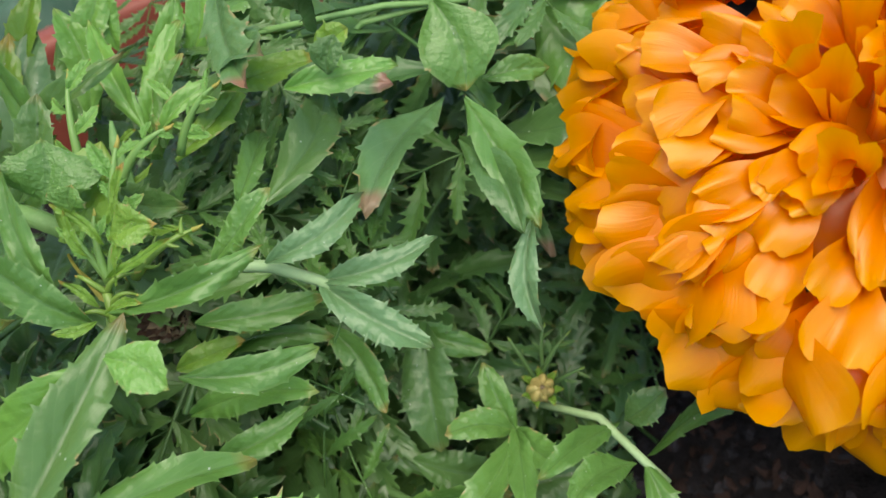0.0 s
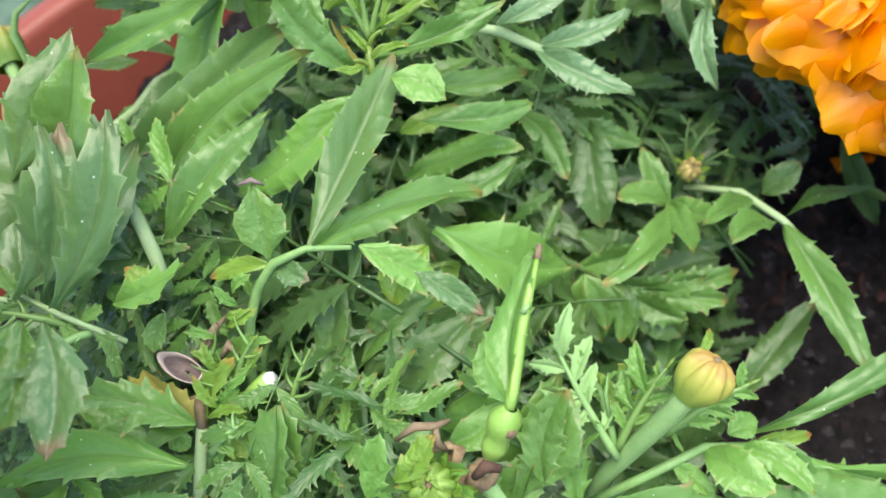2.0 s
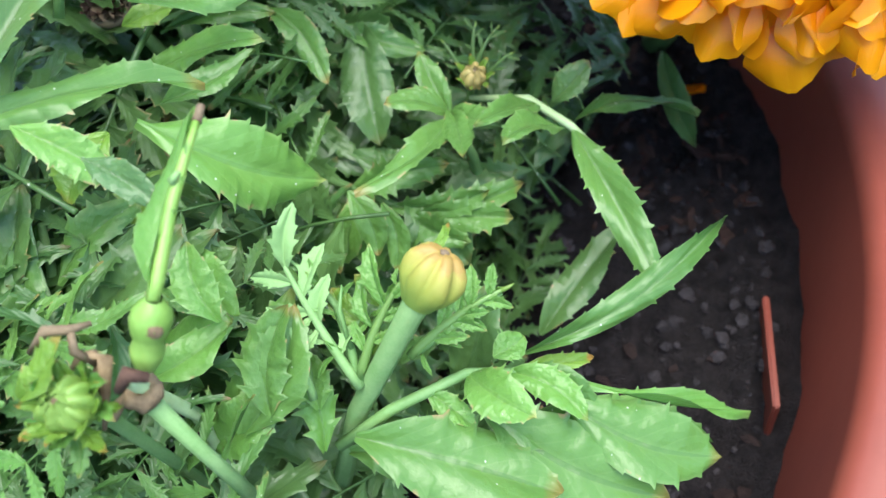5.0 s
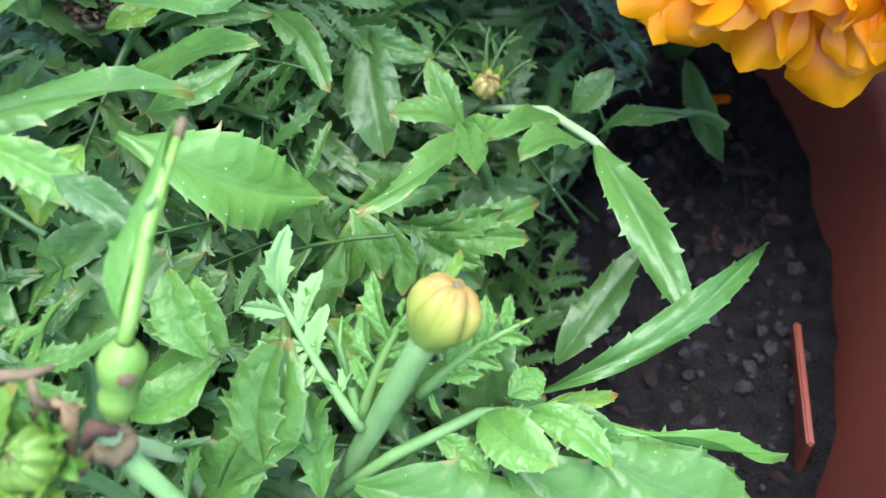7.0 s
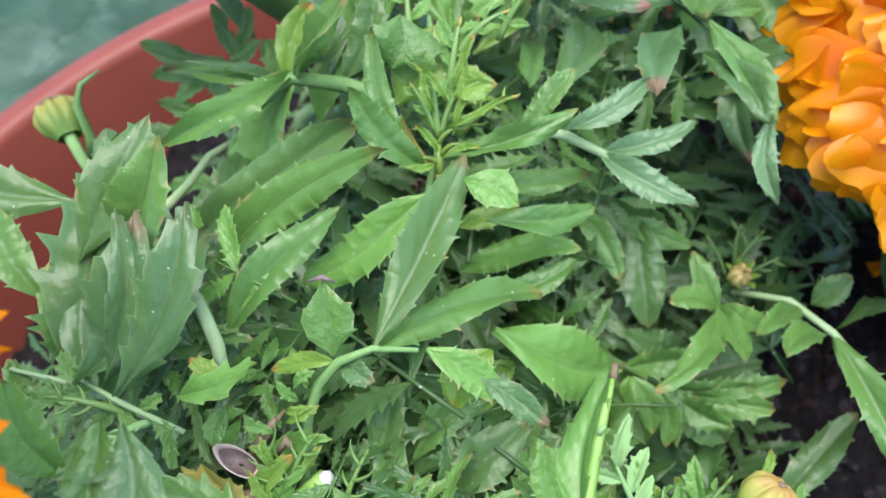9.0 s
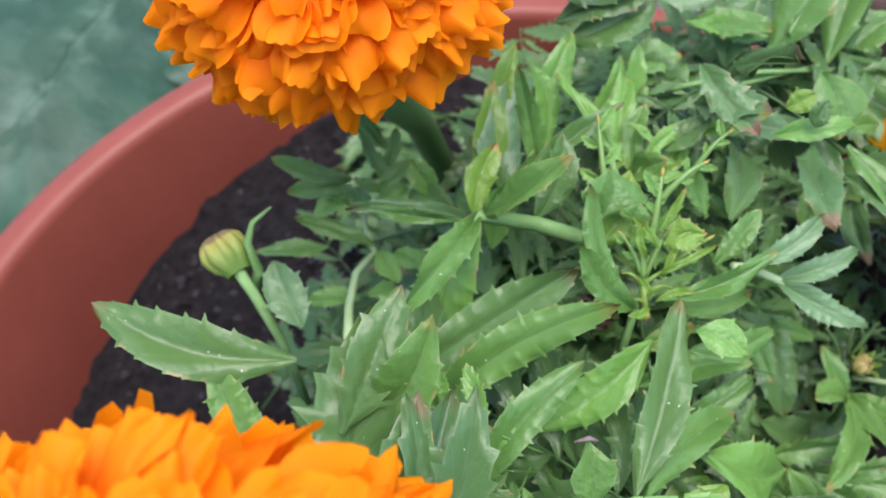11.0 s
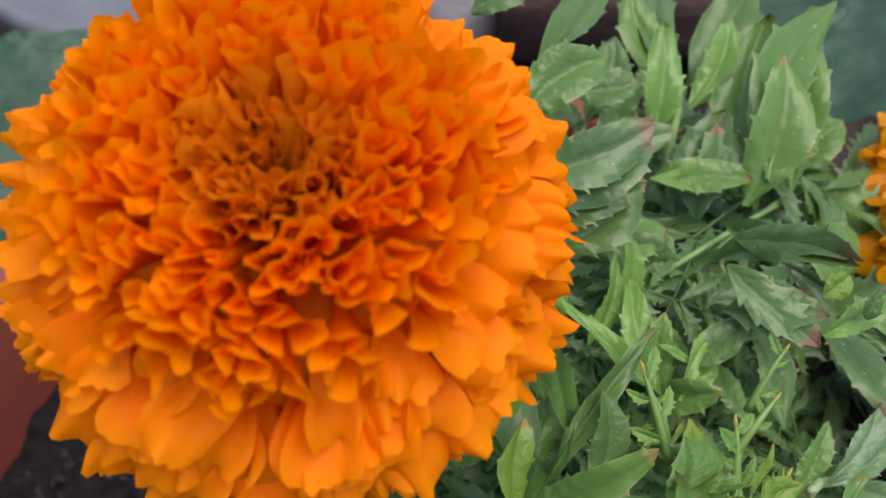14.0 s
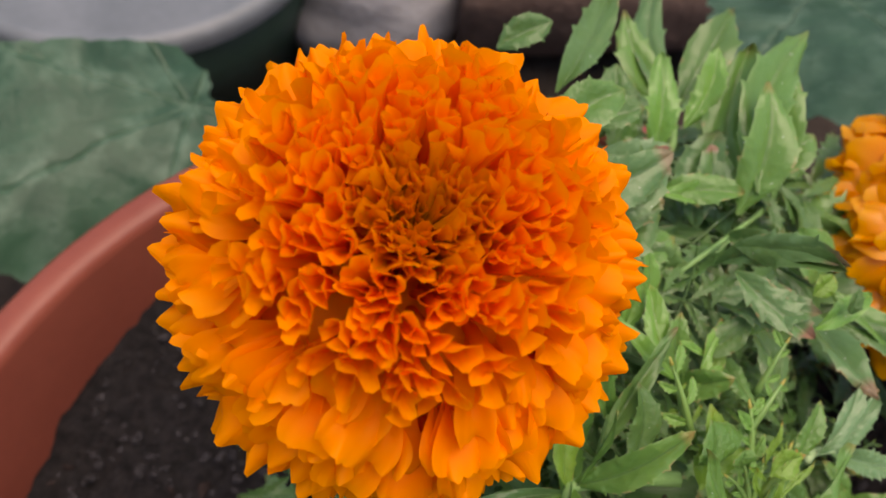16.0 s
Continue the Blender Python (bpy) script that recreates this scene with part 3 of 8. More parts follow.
    # rolled florets, ever smaller towards the shallow dimple in the middle
    for i in range(florets):
        q = ((i + 0.5) / florets) ** 0.56
        az = i * golden + rng.uniform(-0.15, 0.15)
        r = radius * crown * q * rng.uniform(0.94, 1.06)
        z = flat * radius * (math.sqrt(1 - (crown * q) ** 2) - 0.01 - hollow * 0.30 * (1 - q) ** 1.3) + rng.uniform(-0.035, 0.03) * radius
        end = Vector((r * math.cos(az), r * math.sin(az), z))
        lean = Vector((math.cos(az) * 0.55 * q, math.sin(az) * 0.55 * q, 1)) + Vector((rng.uniform(-1, 1), rng.uniform(-1, 1), 0)) * 0.22
        ln = radius * (0.16 + 0.20 * q) * rng.uniform(0.9, 1.15)
        part("floret", tubes[i % 9], head, frame_matrix(end - lean.normalized() * ln, end, (math.cos(az) + rng.uniform(-0.9, 0.9), math.sin(az) + rng.uniform(-0.9, 0.9), 0.1)))
    # inner mass that carries the petals, and the green cup below
    w = 0.94 if flat < 0.6 else 1.12
    v, f = lathe([(x * radius * w, z * radius * flat) for x, z in ((0.001, -0.42), (0.30, -0.40), (0.52, -0.25), (0.60, 0.0), (0.56, 0.30), (0.40, 0.46), (0.001, 0.40))], 24)
    part("flower_core", mesh_from("flower_core", v, f, petal_m), head)
    k = 0.5 if flat < 0.6 else 1.0
    v, f = lathe([(0.09 * radius * k, -1.50 * radius * k), (0.13 * radius * k, -1.35 * radius * k), (0.18 * radius * k, -1.05 * radius * k), (0.23 * radius * k, -0.70 * radius * k), (0.27 * radius * k, -0.25 * radius)], 16)
    part("calyx", mesh_from("calyx", v, f, STEM), head, label="green ribbed flower cup")
    return head


def marigold(label):
    return thing("marigold_plant", label, "marigold plant", "marigolds in the pot")


tall = marigold("marigold plant with one tall deep orange double bloom")
golden_one = marigold("marigold plant with a large golden orange double bloom")
near = marigold("marigold plant with an orange bloom and a green bud")
front = marigold("bushy marigold plant with yellow buds and spent flower cups")

C2 = (-0.0263, 0.0358, 0.3602)
C1 = (0.1394, 0.0405, 0.2900)
SPENT = (0.0241, 0.0043, 0.2853)
C3 = (-0.0188, -0.0985, 0.3600)
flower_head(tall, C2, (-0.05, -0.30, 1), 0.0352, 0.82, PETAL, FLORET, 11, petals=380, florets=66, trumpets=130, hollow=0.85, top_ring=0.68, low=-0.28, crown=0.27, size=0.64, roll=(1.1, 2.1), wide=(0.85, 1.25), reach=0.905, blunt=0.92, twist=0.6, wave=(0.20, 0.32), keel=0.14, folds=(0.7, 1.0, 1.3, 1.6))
flower_head(golden_one, C1, (0.20, -0.17, 1), 0.0510, 0.46, PETAL_GOLD, PETAL_GOLD, 37, petals=290, florets=16, trumpets=22, hollow=0.1, top_ring=0.95, low=-0.08, crown=0.14, size=0.57, roll=(1.0, 1.9), wide=(1.1, 1.55), reach=0.905, blunt=0.94, twist=0.7, wave=(0.15, 0.26), keel=0.10, folds=(0.7, 1.0, 1.4))
flower_head(near, C3, (-0.05, -0.30, 1), 0.0400, 0.76, PETAL, FLORET, 61, petals=400, florets=110, size=0.60, roll=(1.2, 2.2), wide=(0.72, 1.08), reach=0.91, twist=0.7, wave=(0.22, 0.36))

stem(tall, [(-0.020, 0.075, SOIL_Z), (-0.018, 0.072, 0.25), (-0.020, 0.055, 0.29), (-0.024, 0.041, 0.315)], [0.0042, 0.0042, 0.004, 0.005], LEAF_DEEP)
stem(golden_one, [(0.115, 0.075, SOIL_Z), (0.128, 0.065, 0.225), (0.1310, 0.0470, 0.2400), (0.1325, 0.0455, 0.2545)], [0.004, 0.0036, 0.003, 0.0025], STEM)
stem(near, [(-0.028, -0.092, SOIL_Z), (-0.024, -0.092, 0.26), (-0.0165, -0.083, 0.306)], [0.004, 0.0038, 0.005], STEM)

# ---- foliage ----
ANCHORS = [(0.0268, -0.013, 0.317), (0.0563, -0.006, 0.285), (0.076, 0.004, 0.287), (0.0685, -0.0025, 0.272), (0.083, -0.003, 0.261), (0.106, -0.004, 0.259),
           (0.119, -0.032, 0.252), (0.072, -0.025, 0.269), (0.0505, -0.019, 0.288), (0.0287, -0.044, 0.303), (0.010, -0.062, 0.296), (-0.007, -0.027, 0.325),
           (0.054, 0.025, 0.322), (0.045, 0.037, 0.315), (0.077, 0.033, 0.305), (0.098, 0.10, 0.318), (0.098, 0.128, 0.30), (0.024, 0.057, 0.318),
           (-0.012, 0.013, 0.288), (-0.052, 0.002, 0.27), (-0.03, 0.03, 0.255), (-0.03, 0.07, 0.25), (0.09, -0.049, 0.275), (0.060, -0.07, 0.285), (0.03, 0.1, 0.27),
           (-0.05, -0.04, 0.29), (-0.04, -0.08, 0.29), (-0.065, -0.02, 0.265)]


def canopy(x, y):
    w = [math.exp(-((x - a) ** 2 + (y - b) ** 2) / 0.0005) + 1e-6 for a, b, _ in ANCHORS]
    return sum(k * c for k, (_, _, c) in zip(w, ANCHORS)) / sum(w)


def leaf_spray_mesh(seed, material, pairs=5, droop=0.2, slim=0.22, tooth=1.0):
    """A feathered compound leaf of length 1 along +y: a midrib with toothed leaflets in pairs."""
    rng = random.Random(seed)
    v, f, uv = [], [], []

    def add(nv, nf, nuv, m):
        o = len(v)
        v.extend(m @ Vector(q) for q in nv)
        f.extend(tuple(i + o for i in q) for q in nf)
        uv.extend(nuv)

    def rib(s):
        return Vector((0, s, 0.10 * math.sin(s * 2.5) - droop * s * s))

    tv, tf = tube([rib(s / 6) for s in range(7)], [0.010 - 0.0011 * k for k in range(7)], 5)
    add(tv, tf, [(0.3, 0.5)] * len(tv), Matrix())
    for i in range(pairs):
        s = 0.22 + 0.66 * i / max(1, pairs - 1)
        for side in (-1, 1):
            ln = (0.52 - 0.18 * abs(i / pairs - 0.35)) * rng.uniform(0.8, 1.1)
            ang = rng.uniform(0.75, 1.1) * side
            p = rib(s + rng.uniform(-0.03, 0.03))
            d = Vector((math.sin(ang), math.cos(ang), rng.uniform(-0.25, 0.15)))
            b = blade(slim * rng.uniform(0.88, 1.12), 6, seed * 31 + i * 2 + (side > 0), rng.uniform(0.05, 0.2), 0.25, 0.03, tooth, fine=False)
            add(*b, frame_matrix(p, p + d * ln, (rng.uniform(-0.3, 0.3), rng.uniform(-0.3, 0.3), 1)))
    b = blade(slim, 7, seed * 31 + 99, 0.15, 0.25, 0.03, tooth, fine=False)
    p = rib(0.95)
    add(*b, frame_matrix(p, p + Vector((0, 0.5, -0.1)), (0, 0, 1)))
    return mesh_from("leaf", v, f, material, uv)


# lower sprays, mostly in the green darkened to stand for canopy shade
SPRAYS = [leaf_spray_mesh(k, (LEAF_SHADED, LEAF_SHADED, LEAF_DEEP, LEAF_SHADED, LEAF_SHADED, LEAF_DEEP)[k % 6], 4 + k % 3, 0.1 + 0.05 * (k % 4)) for k in range(10)]
LACY = [leaf_spray_mesh(40 + k, (LEAF, LEAF_DEEP, LEAF_SHADED)[k % 3], 4, 0.1, 0.17, 1.7) for k in range(6)]
# finely cut fill whose darkened green carries the shade under canopy and golden bloom
LACY_SHADED = [leaf_spray_mesh(80 + k, (LEAF_SHADED, LEAF_SHADED, LEAF_DEEP)[k % 3], 5, 0.15, 0.17, 1.8) for k in range(6)]
LACY_LIGHT = [leaf_spray_mesh(60 + k, (LEAF_BRIGHT, LEAF)[k % 2], 3, -0.1 + 0.1 * k, 0.26, 0.9) for k in range(4)]
fill = random.Random(7)


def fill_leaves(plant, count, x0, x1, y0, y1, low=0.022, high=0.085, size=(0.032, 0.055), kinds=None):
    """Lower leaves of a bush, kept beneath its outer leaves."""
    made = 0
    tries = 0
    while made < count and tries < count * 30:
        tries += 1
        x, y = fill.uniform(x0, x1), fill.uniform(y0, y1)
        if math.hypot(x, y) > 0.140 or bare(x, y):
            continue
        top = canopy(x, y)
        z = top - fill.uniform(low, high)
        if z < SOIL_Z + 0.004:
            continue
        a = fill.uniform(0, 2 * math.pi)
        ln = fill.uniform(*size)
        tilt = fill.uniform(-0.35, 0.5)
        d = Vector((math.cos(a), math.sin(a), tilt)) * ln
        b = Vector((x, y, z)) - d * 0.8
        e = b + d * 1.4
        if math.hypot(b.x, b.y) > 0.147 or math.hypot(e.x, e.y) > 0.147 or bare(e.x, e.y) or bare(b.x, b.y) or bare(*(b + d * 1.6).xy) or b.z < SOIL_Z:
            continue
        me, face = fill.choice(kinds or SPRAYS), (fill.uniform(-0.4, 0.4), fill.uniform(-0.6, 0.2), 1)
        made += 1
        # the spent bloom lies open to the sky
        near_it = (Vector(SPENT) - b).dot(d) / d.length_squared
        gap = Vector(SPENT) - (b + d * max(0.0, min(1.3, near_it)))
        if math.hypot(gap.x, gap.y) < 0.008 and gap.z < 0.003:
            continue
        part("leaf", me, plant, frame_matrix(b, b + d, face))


def bare(x, y):
    """Open soil: a crescent by the wall on one side and a strip on the other."""
    return (x < -0.072 and y > -0.03) or (x > 0.108 and y < 0.07) or (x > 0.094 and y < -0.005)


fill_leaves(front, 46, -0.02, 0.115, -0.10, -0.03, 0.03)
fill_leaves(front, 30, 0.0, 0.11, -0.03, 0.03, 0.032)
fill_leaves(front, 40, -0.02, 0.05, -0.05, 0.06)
fill_leaves(front, 26, 0.05, 0.11, -0.05, 0.06, 0.040, 0.09, (0.024, 0.045), LACY_SHADED)
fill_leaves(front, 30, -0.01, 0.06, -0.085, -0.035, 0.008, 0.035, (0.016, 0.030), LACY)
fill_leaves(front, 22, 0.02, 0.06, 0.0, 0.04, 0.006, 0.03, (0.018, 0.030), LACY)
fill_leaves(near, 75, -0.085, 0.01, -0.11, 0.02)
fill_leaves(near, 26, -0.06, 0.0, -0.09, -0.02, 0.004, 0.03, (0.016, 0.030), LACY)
fill_leaves(golden_one, 34, 0.03, 0.13, 0.03, 0.13, 0.05, 0.10, (0.026, 0.045), LACY_SHADED)
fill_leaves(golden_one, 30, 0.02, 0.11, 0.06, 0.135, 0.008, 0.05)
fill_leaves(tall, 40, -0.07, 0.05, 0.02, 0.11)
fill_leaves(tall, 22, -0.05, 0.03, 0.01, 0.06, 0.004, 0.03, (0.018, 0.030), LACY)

fill_leaves(front, 8, -0.012, 0.045, -0.088, -0.035, 0.0, 0.016, (0.012, 0.022), LACY_LIGHT)
fill_leaves(near, 5, -0.05, 0.0, -0.09, -0.03, 0.0, 0.016, (0.012, 0.022), LACY_LIGHT)

# ---- placed leaves ----
# leaves round the middle of the bush
leaflet(front, (0.0300, -0.0440, 0.3060), (0.0382, -0.0094, 0.3128), 0.0080, (0.17, -0.34, 0.96), LEAF_DEEP, seed=2, teeth=9, fold=0.3, curl=0.06, tooth=0.12)
leaflet(front, (0.0305, -0.0444, 0.3055), (0.0510, -0.0200, 0.2890), 0.0064, (0.14, -0.31, 1.00), LEAF, seed=3, teeth=8)
leaflet(front, (0.0330, -0.0170, 0.3110), (0.0129, -0.0313, 0.3021), 0.0091, (0.21, -0.34, 0.95), LEAF_BRIGHT, seed=4, teeth=8, wave=0.06, fold=0.15)
leaflet(front, (-0.0090, -0.0290, 0.2960), (0.0270, -0.0140, 0.3180), 0.0091, (0.25, -0.33, 0.93), LEAF, seed=5, teeth=10, fold=0.3, curl=0.06)
leaflet(front, (0.0018, -0.0439, 0.3016), (0.0209, -0.0237, 0.3142), 0.0067, (0.26, -0.30, 0.95), LEAF, seed=6, teeth=9, fold=0.35)
leaflet(front, (-0.0140, -0.0230, 0.3000), (0.0196, -0.0053, 0.3166), 0.0107, (0.27, -0.35, 0.91), LEAF_DEEP, seed=7, teeth=8, curl=0.04)
leaflet(front, (0.0300, -0.0090, 0.3080), (0.0190, -0.0060, 0.3240), 0.0060, (0.20, -0.40, 0.90), LEAF, seed=8, teeth=6)
leaflet(front, (0.0284, -0.0087, 0.3087), (0.0210, 0.0050, 0.3270), 0.0044, (0.19, -0.41, 0.89), LEAF, seed=9, teeth=6, curl=0.18, fold=0.4)
leaflet(front, (0.0350, -0.0090, 0.3120), (0.0560, 0.0015, 0.3138), 0.0044, (0.12, -0.41, 0.92), LEAF, seed=1, teeth=6, curl=0.05, fold=0.45, wave=0.08)
leaflet(front, (0.0457, 0.0021, 0.3081), (0.0540, 0.0110, 0.3140), 0.0046, (0.09, -0.43, 0.90), LEAF, seed=2, teeth=7, curl=0.15)
leaflet(front, (0.0530, 0.0032, 0.3065), (0.0669, 0.0137, 0.3098), 0.0046, (0.05, -0.43, 0.91), LEAF_PALE, seed=3, teeth=6, fold=0.35)
leaflet(front, (0.0589, 0.0044, 0.3002), (0.0757, 0.0124, 0.3005), 0.0048, (0.03, -0.42, 0.93), LEAF_PALE, seed=4, teeth=6, fold=0.35)
leaflet(front, (0.0589, 0.0042, 0.3000), (0.0767, -0.0027, 0.2945), 0.0059, (0.02, -0.40, 0.95), LEAF_PALE, seed=5, teeth=8, fold=0.4, wave=0.05)
stem(front, [(0.0492, 0.0023, 0.3071), (0.0528, 0.0040, 0.3045), (0.0589, 0.0044, 0.3002), (0.0670, 0.0028, 0.2963)], [0.00090, 0.00100, 0.00090, 0.00060], STEM_PALE, "leaf_stalk")
leaflet(front, (0.0710, 0.0410, 0.3000), (0.0683, 0.0094, 0.3113), 0.0089, (0.02, -0.46, 0.89), LEAF_PINK, seed=6, teeth=6, belly=0.5, curl=0.04)
leaflet(front, (0.0760, 0.0310, 0.3010), (0.0880, 0.0150, 0.2990), 0.0066, (-0.03, -0.45, 0.90), LEAF_DEEP, seed=7, teeth=5, fold=0.4)
leaflet(front, (0.0888, 0.0183, 0.2973), (0.0910, 0.0040, 0.2890), 0.0044, (-0.05, -0.41, 0.93), LEAF_PALE, seed=8, teeth=5, fold=0.5)
leaflet(front, (0.0330, -0.0069, 0.2896), (0.0442, -0.0017, 0.2909), 0.0048, (0.13, -0.37, 0.96), LEAF_LIME, seed=9, teeth=4)
leaflet(front, (0.0349, -0.0009, 0.2831), (0.0540, 0.0050, 0.2810), 0.0048, (0.10, -0.37, 0.96), LEAF, seed=1, teeth=7)
leaflet(front, (0.0289, 0.0165, 0.2737), (0.0490, 0.0220, 0.2710), 0.0053, (0.11, -0.39, 0.94), LEAF_DEEP, seed=2, teeth=7)
leaflet(front, (0.0330, -0.0110, 0.2810), (0.0560, -0.0070, 0.2860), 0.0063, (0.11, -0.35, 0.98), LEAF_BRIGHT, seed=3, teeth=8)
leaflet(front, (0.0413, -0.0192, 0.2841), (0.0560, -0.0100, 0.2860), 0.0051, (0.09, -0.34, 0.99), LEAF, seed=4, teeth=6, fold=0.35)
leaflet(front, (0.0450, -0.0300, 0.2920), (0.0650, -0.0220, 0.2680), 0.0139, (0.07, -0.30, 1.01), LEAF_BRIGHT, seed=5, teeth=9, belly=0.6, fold=0.08, wave=0.05, tooth=0.14)
leaflet(front, (0.0380, -0.0430, 0.3050), (0.0509, -0.0460, 0.2964), 0.0054, (0.13, -0.28, 1.02), LEAF_BRIGHT, seed=6, teeth=7)
leaflet(front, (0.0461, -0.0446, 0.3003), (0.0570, -0.0490, 0.2960), 0.0045, (0.10, -0.27, 1.03), LEAF_PINK, seed=7, teeth=4)
leaflet(front, (0.0463, -0.0378, 0.2976), (0.0409, -0.0468, 0.2928), 0.0073, (0.13, -0.27, 1.02), LEAF_LIME, seed=8, teeth=5)
leaflet(front, (0.0650, 0.0150, 0.2690), (0.0690, -0.0040, 0.2570), 0.0111, (0.02, -0.35, 0.98), LEAF_DEEP, seed=9, teeth=7, fold=0.2, curl=0.2)
leaflet(front, (0.0520, 0.0070, 0.2810), (0.0630, -0.0040, 0.2730), 0.0053, (0.06, -0.37, 0.97), LEAF, seed=1, teeth=7, curl=0.2)
leaflet(front, (0.0599, 0.0140, 0.2700), (0.0768, 0.0129, 0.2635), 0.0051, (0.02, -0.37, 0.97), LEAF, seed=2, teeth=5)
leaflet(front, (0.0830, -0.0010, 0.2610), (0.0720, -0.0270, 0.2710), 0.0057, (-0.01, -0.31, 1.01), LEAF, seed=3, teeth=4, tooth=0.1, fold=0.2)
leaflet(front, (0.0830, -0.0010, 0.2610), (0.0880, -0.0170, 0.2670), 0.0049, (-0.04, -0.32, 1.00), LEAF, seed=4, teeth=4, tooth=0.1, fold=0.2)
leaflet(front, (0.0830, -0.0010, 0.2610), (0.0730, -0.0060, 0.2690), 0.0051, (-0.01, -0.34, 1.00), LEAF, seed=5, teeth=4, tooth=0.1, fold=0.2)
leaflet(front, (0.0830, -0.0010, 0.2610), (0.0930, -0.0090, 0.2670), 0.0052, (-0.04, -0.33, 1.00), LEAF, seed=6, teeth=4, tooth=0.1, fold=0.2)
leaflet(front, (0.0830, -0.0010, 0.2610), (0.0770, 0.0080, 0.2680), 0.0052, (-0.02, -0.35, 0.99), LEAF, seed=7, teeth=4, tooth=0.1, fold=0.2)
stem(front, [(0.0844, 0.0071, 0.2085), (0.0850, 0.0009, 0.2463), (0.0830, -0.0010, 0.2610)], [0.00120, 0.00110, 0.00090], STEM, "leaf_stalk")
# leaves towards the open soil
leaflet(front, (0.1050, -0.0040, 0.2600), (0.1200, -0.0320, 0.2520), 0.0065, (-0.09, -0.29, 1.02), LEAF, seed=8, teeth=8, belly=0.35, tooth=0.26, curl=0.12)
leaflet(front, (0.1035, -0.0044, 0.2602), (0.0950, -0.0160, 0.2700), 0.0060, (-0.05, -0.33, 1.00), LEAF, seed=9, teeth=5, belly=0.5)
leaflet(front, (0.1001, 0.0028, 0.2588), (0.0900, -0.0120, 0.2700), 0.0048, (-0.03, -0.34, 0.99), LEAF, seed=1, teeth=5)
leaflet(front, (0.1011, 0.0034, 0.2589), (0.1080, 0.0070, 0.2650), 0.0055, (-0.06, -0.36, 0.98), LEAF_DEEP, seed=2, teeth=5)
leaflet(front, (0.1055, -0.0032, 0.2605), (0.1287, 0.0169, 0.2391), 0.0041, (-0.10, -0.34, 0.98), LEAF, seed=3, teeth=5)
stem(front, [(0.0856, 0.0056, 0.2580), (0.0970, 0.0030, 0.2600), (0.1050, -0.0040, 0.2600), (0.1090, -0.0057, 0.2561)], [0.00070, 0.00080, 0.00080, 0.00050], STEM_PALE, "leaf_stalk")
leaflet(front, (0.0752, -0.0081, 0.2375), (0.0940, 0.0010, 0.2380), 0.0109, (0.00, -0.30, 1.02), LEAF_DEEP, seed=4, teeth=8, tooth=0.4, belly=0.5)
leaflet(front, (0.0984, -0.0274, 0.2258), (0.1140, -0.0080, 0.2350), 0.0072, (-0.06, -0.26, 1.04), LEAF_DEEP, seed=5, teeth=6)
leaflet(front, (0.0641, -0.0066, 0.2567), (0.0785, -0.0039, 0.2461), 0.0072, (0.05, -0.32, 1.01), LEAF_DEEP, seed=6, teeth=8)
leaflet(front, (0.0749, -0.0151, 0.2531), (0.0863, -0.0225, 0.2437), 0.0122, (0.02, -0.28, 1.03), LEAF_DEEP, seed=7, teeth=6)
leaflet(front, (0.0672, -0.0200, 0.2623), (0.0718, -0.0271, 0.2530), 0.0053, (0.06, -0.28, 1.03), LEAF, seed=8, teeth=2, tooth=0.05)
leaflet(front, (0.0723, -0.0196, 0.2583), (0.0744, -0.0277, 0.2490), 0.0045, (0.04, -0.27, 1.03), LEAF, seed=9, teeth=2, tooth=0.05)
# leaves of the front shoots, with the yellow bud
leaflet(front, (0.0993, -0.0474, 0.2562), (0.1290, -0.0290, 0.2670), 0.0048, (-0.35, -0.60, 0.35), LEAF, seed=1, teeth=9, fold=0.15, tooth=0.1, belly=0.5, curl=-0.06)
stem(front, [(0.0715, -0.0626, 0.2527), (0.0808, -0.0596, 0.2603), (0.0910, -0.0520, 0.2580), (0.0970, -0.0500, 0.2550), (0.1031, -0.0484, 0.2533)], [0.00100, 0.00090, 0.00080, 0.00070, 0.00040], STEM, "leaf_stalk")
leaflet(front, (0.0910, -0.0520, 0.2580), (0.1020, -0.0600, 0.2610), 0.0069, (0.07, -0.23, 1.05), LEAF_BRIGHT, seed=2, teeth=5, curl=0.15)
leaflet(front, (0.0970, -0.0500, 0.2550), (0.1090, -0.0570, 0.2540), 0.0057, (0.04, -0.23, 1.05), LEAF_BRIGHT, seed=3, teeth=5, curl=0.15)
leaflet(front, (0.0855, -0.0560, 0.2591), (0.0925, -0.0594, 0.2550), 0.0037, (0.11, -0.21, 1.05), LEAF_BRIGHT, seed=4, teeth=4)
leaflet(front, (0.1016, -0.0489, 0.2546), (0.1352, -0.0451, 0.2337), 0.0028, (0.20, 0.30, 0.60), LEAF_BRIGHT, seed=5, teeth=7, fold=0.5)
leaflet(front, (0.1001, -0.0486, 0.2552), (0.1095, -0.0448, 0.2505), 0.0027, (0.03, -0.26, 1.04), LEAF_LIME, seed=6, teeth=4)
leaflet(front, (0.0969, -0.0564, 0.2475), (0.1283, -0.0500, 0.2315), 0.0143, (-0.01, -0.21, 1.06), LEAF_BRIGHT, seed=7, teeth=6, belly=0.5, fold=0.1)
leaflet(front, (0.0719, -0.0618, 0.2482), (0.0916, -0.0600, 0.2512), 0.0104, (0.13, -0.19, 1.05), LEAF, seed=8, teeth=7, belly=0.55, fold=0.12)
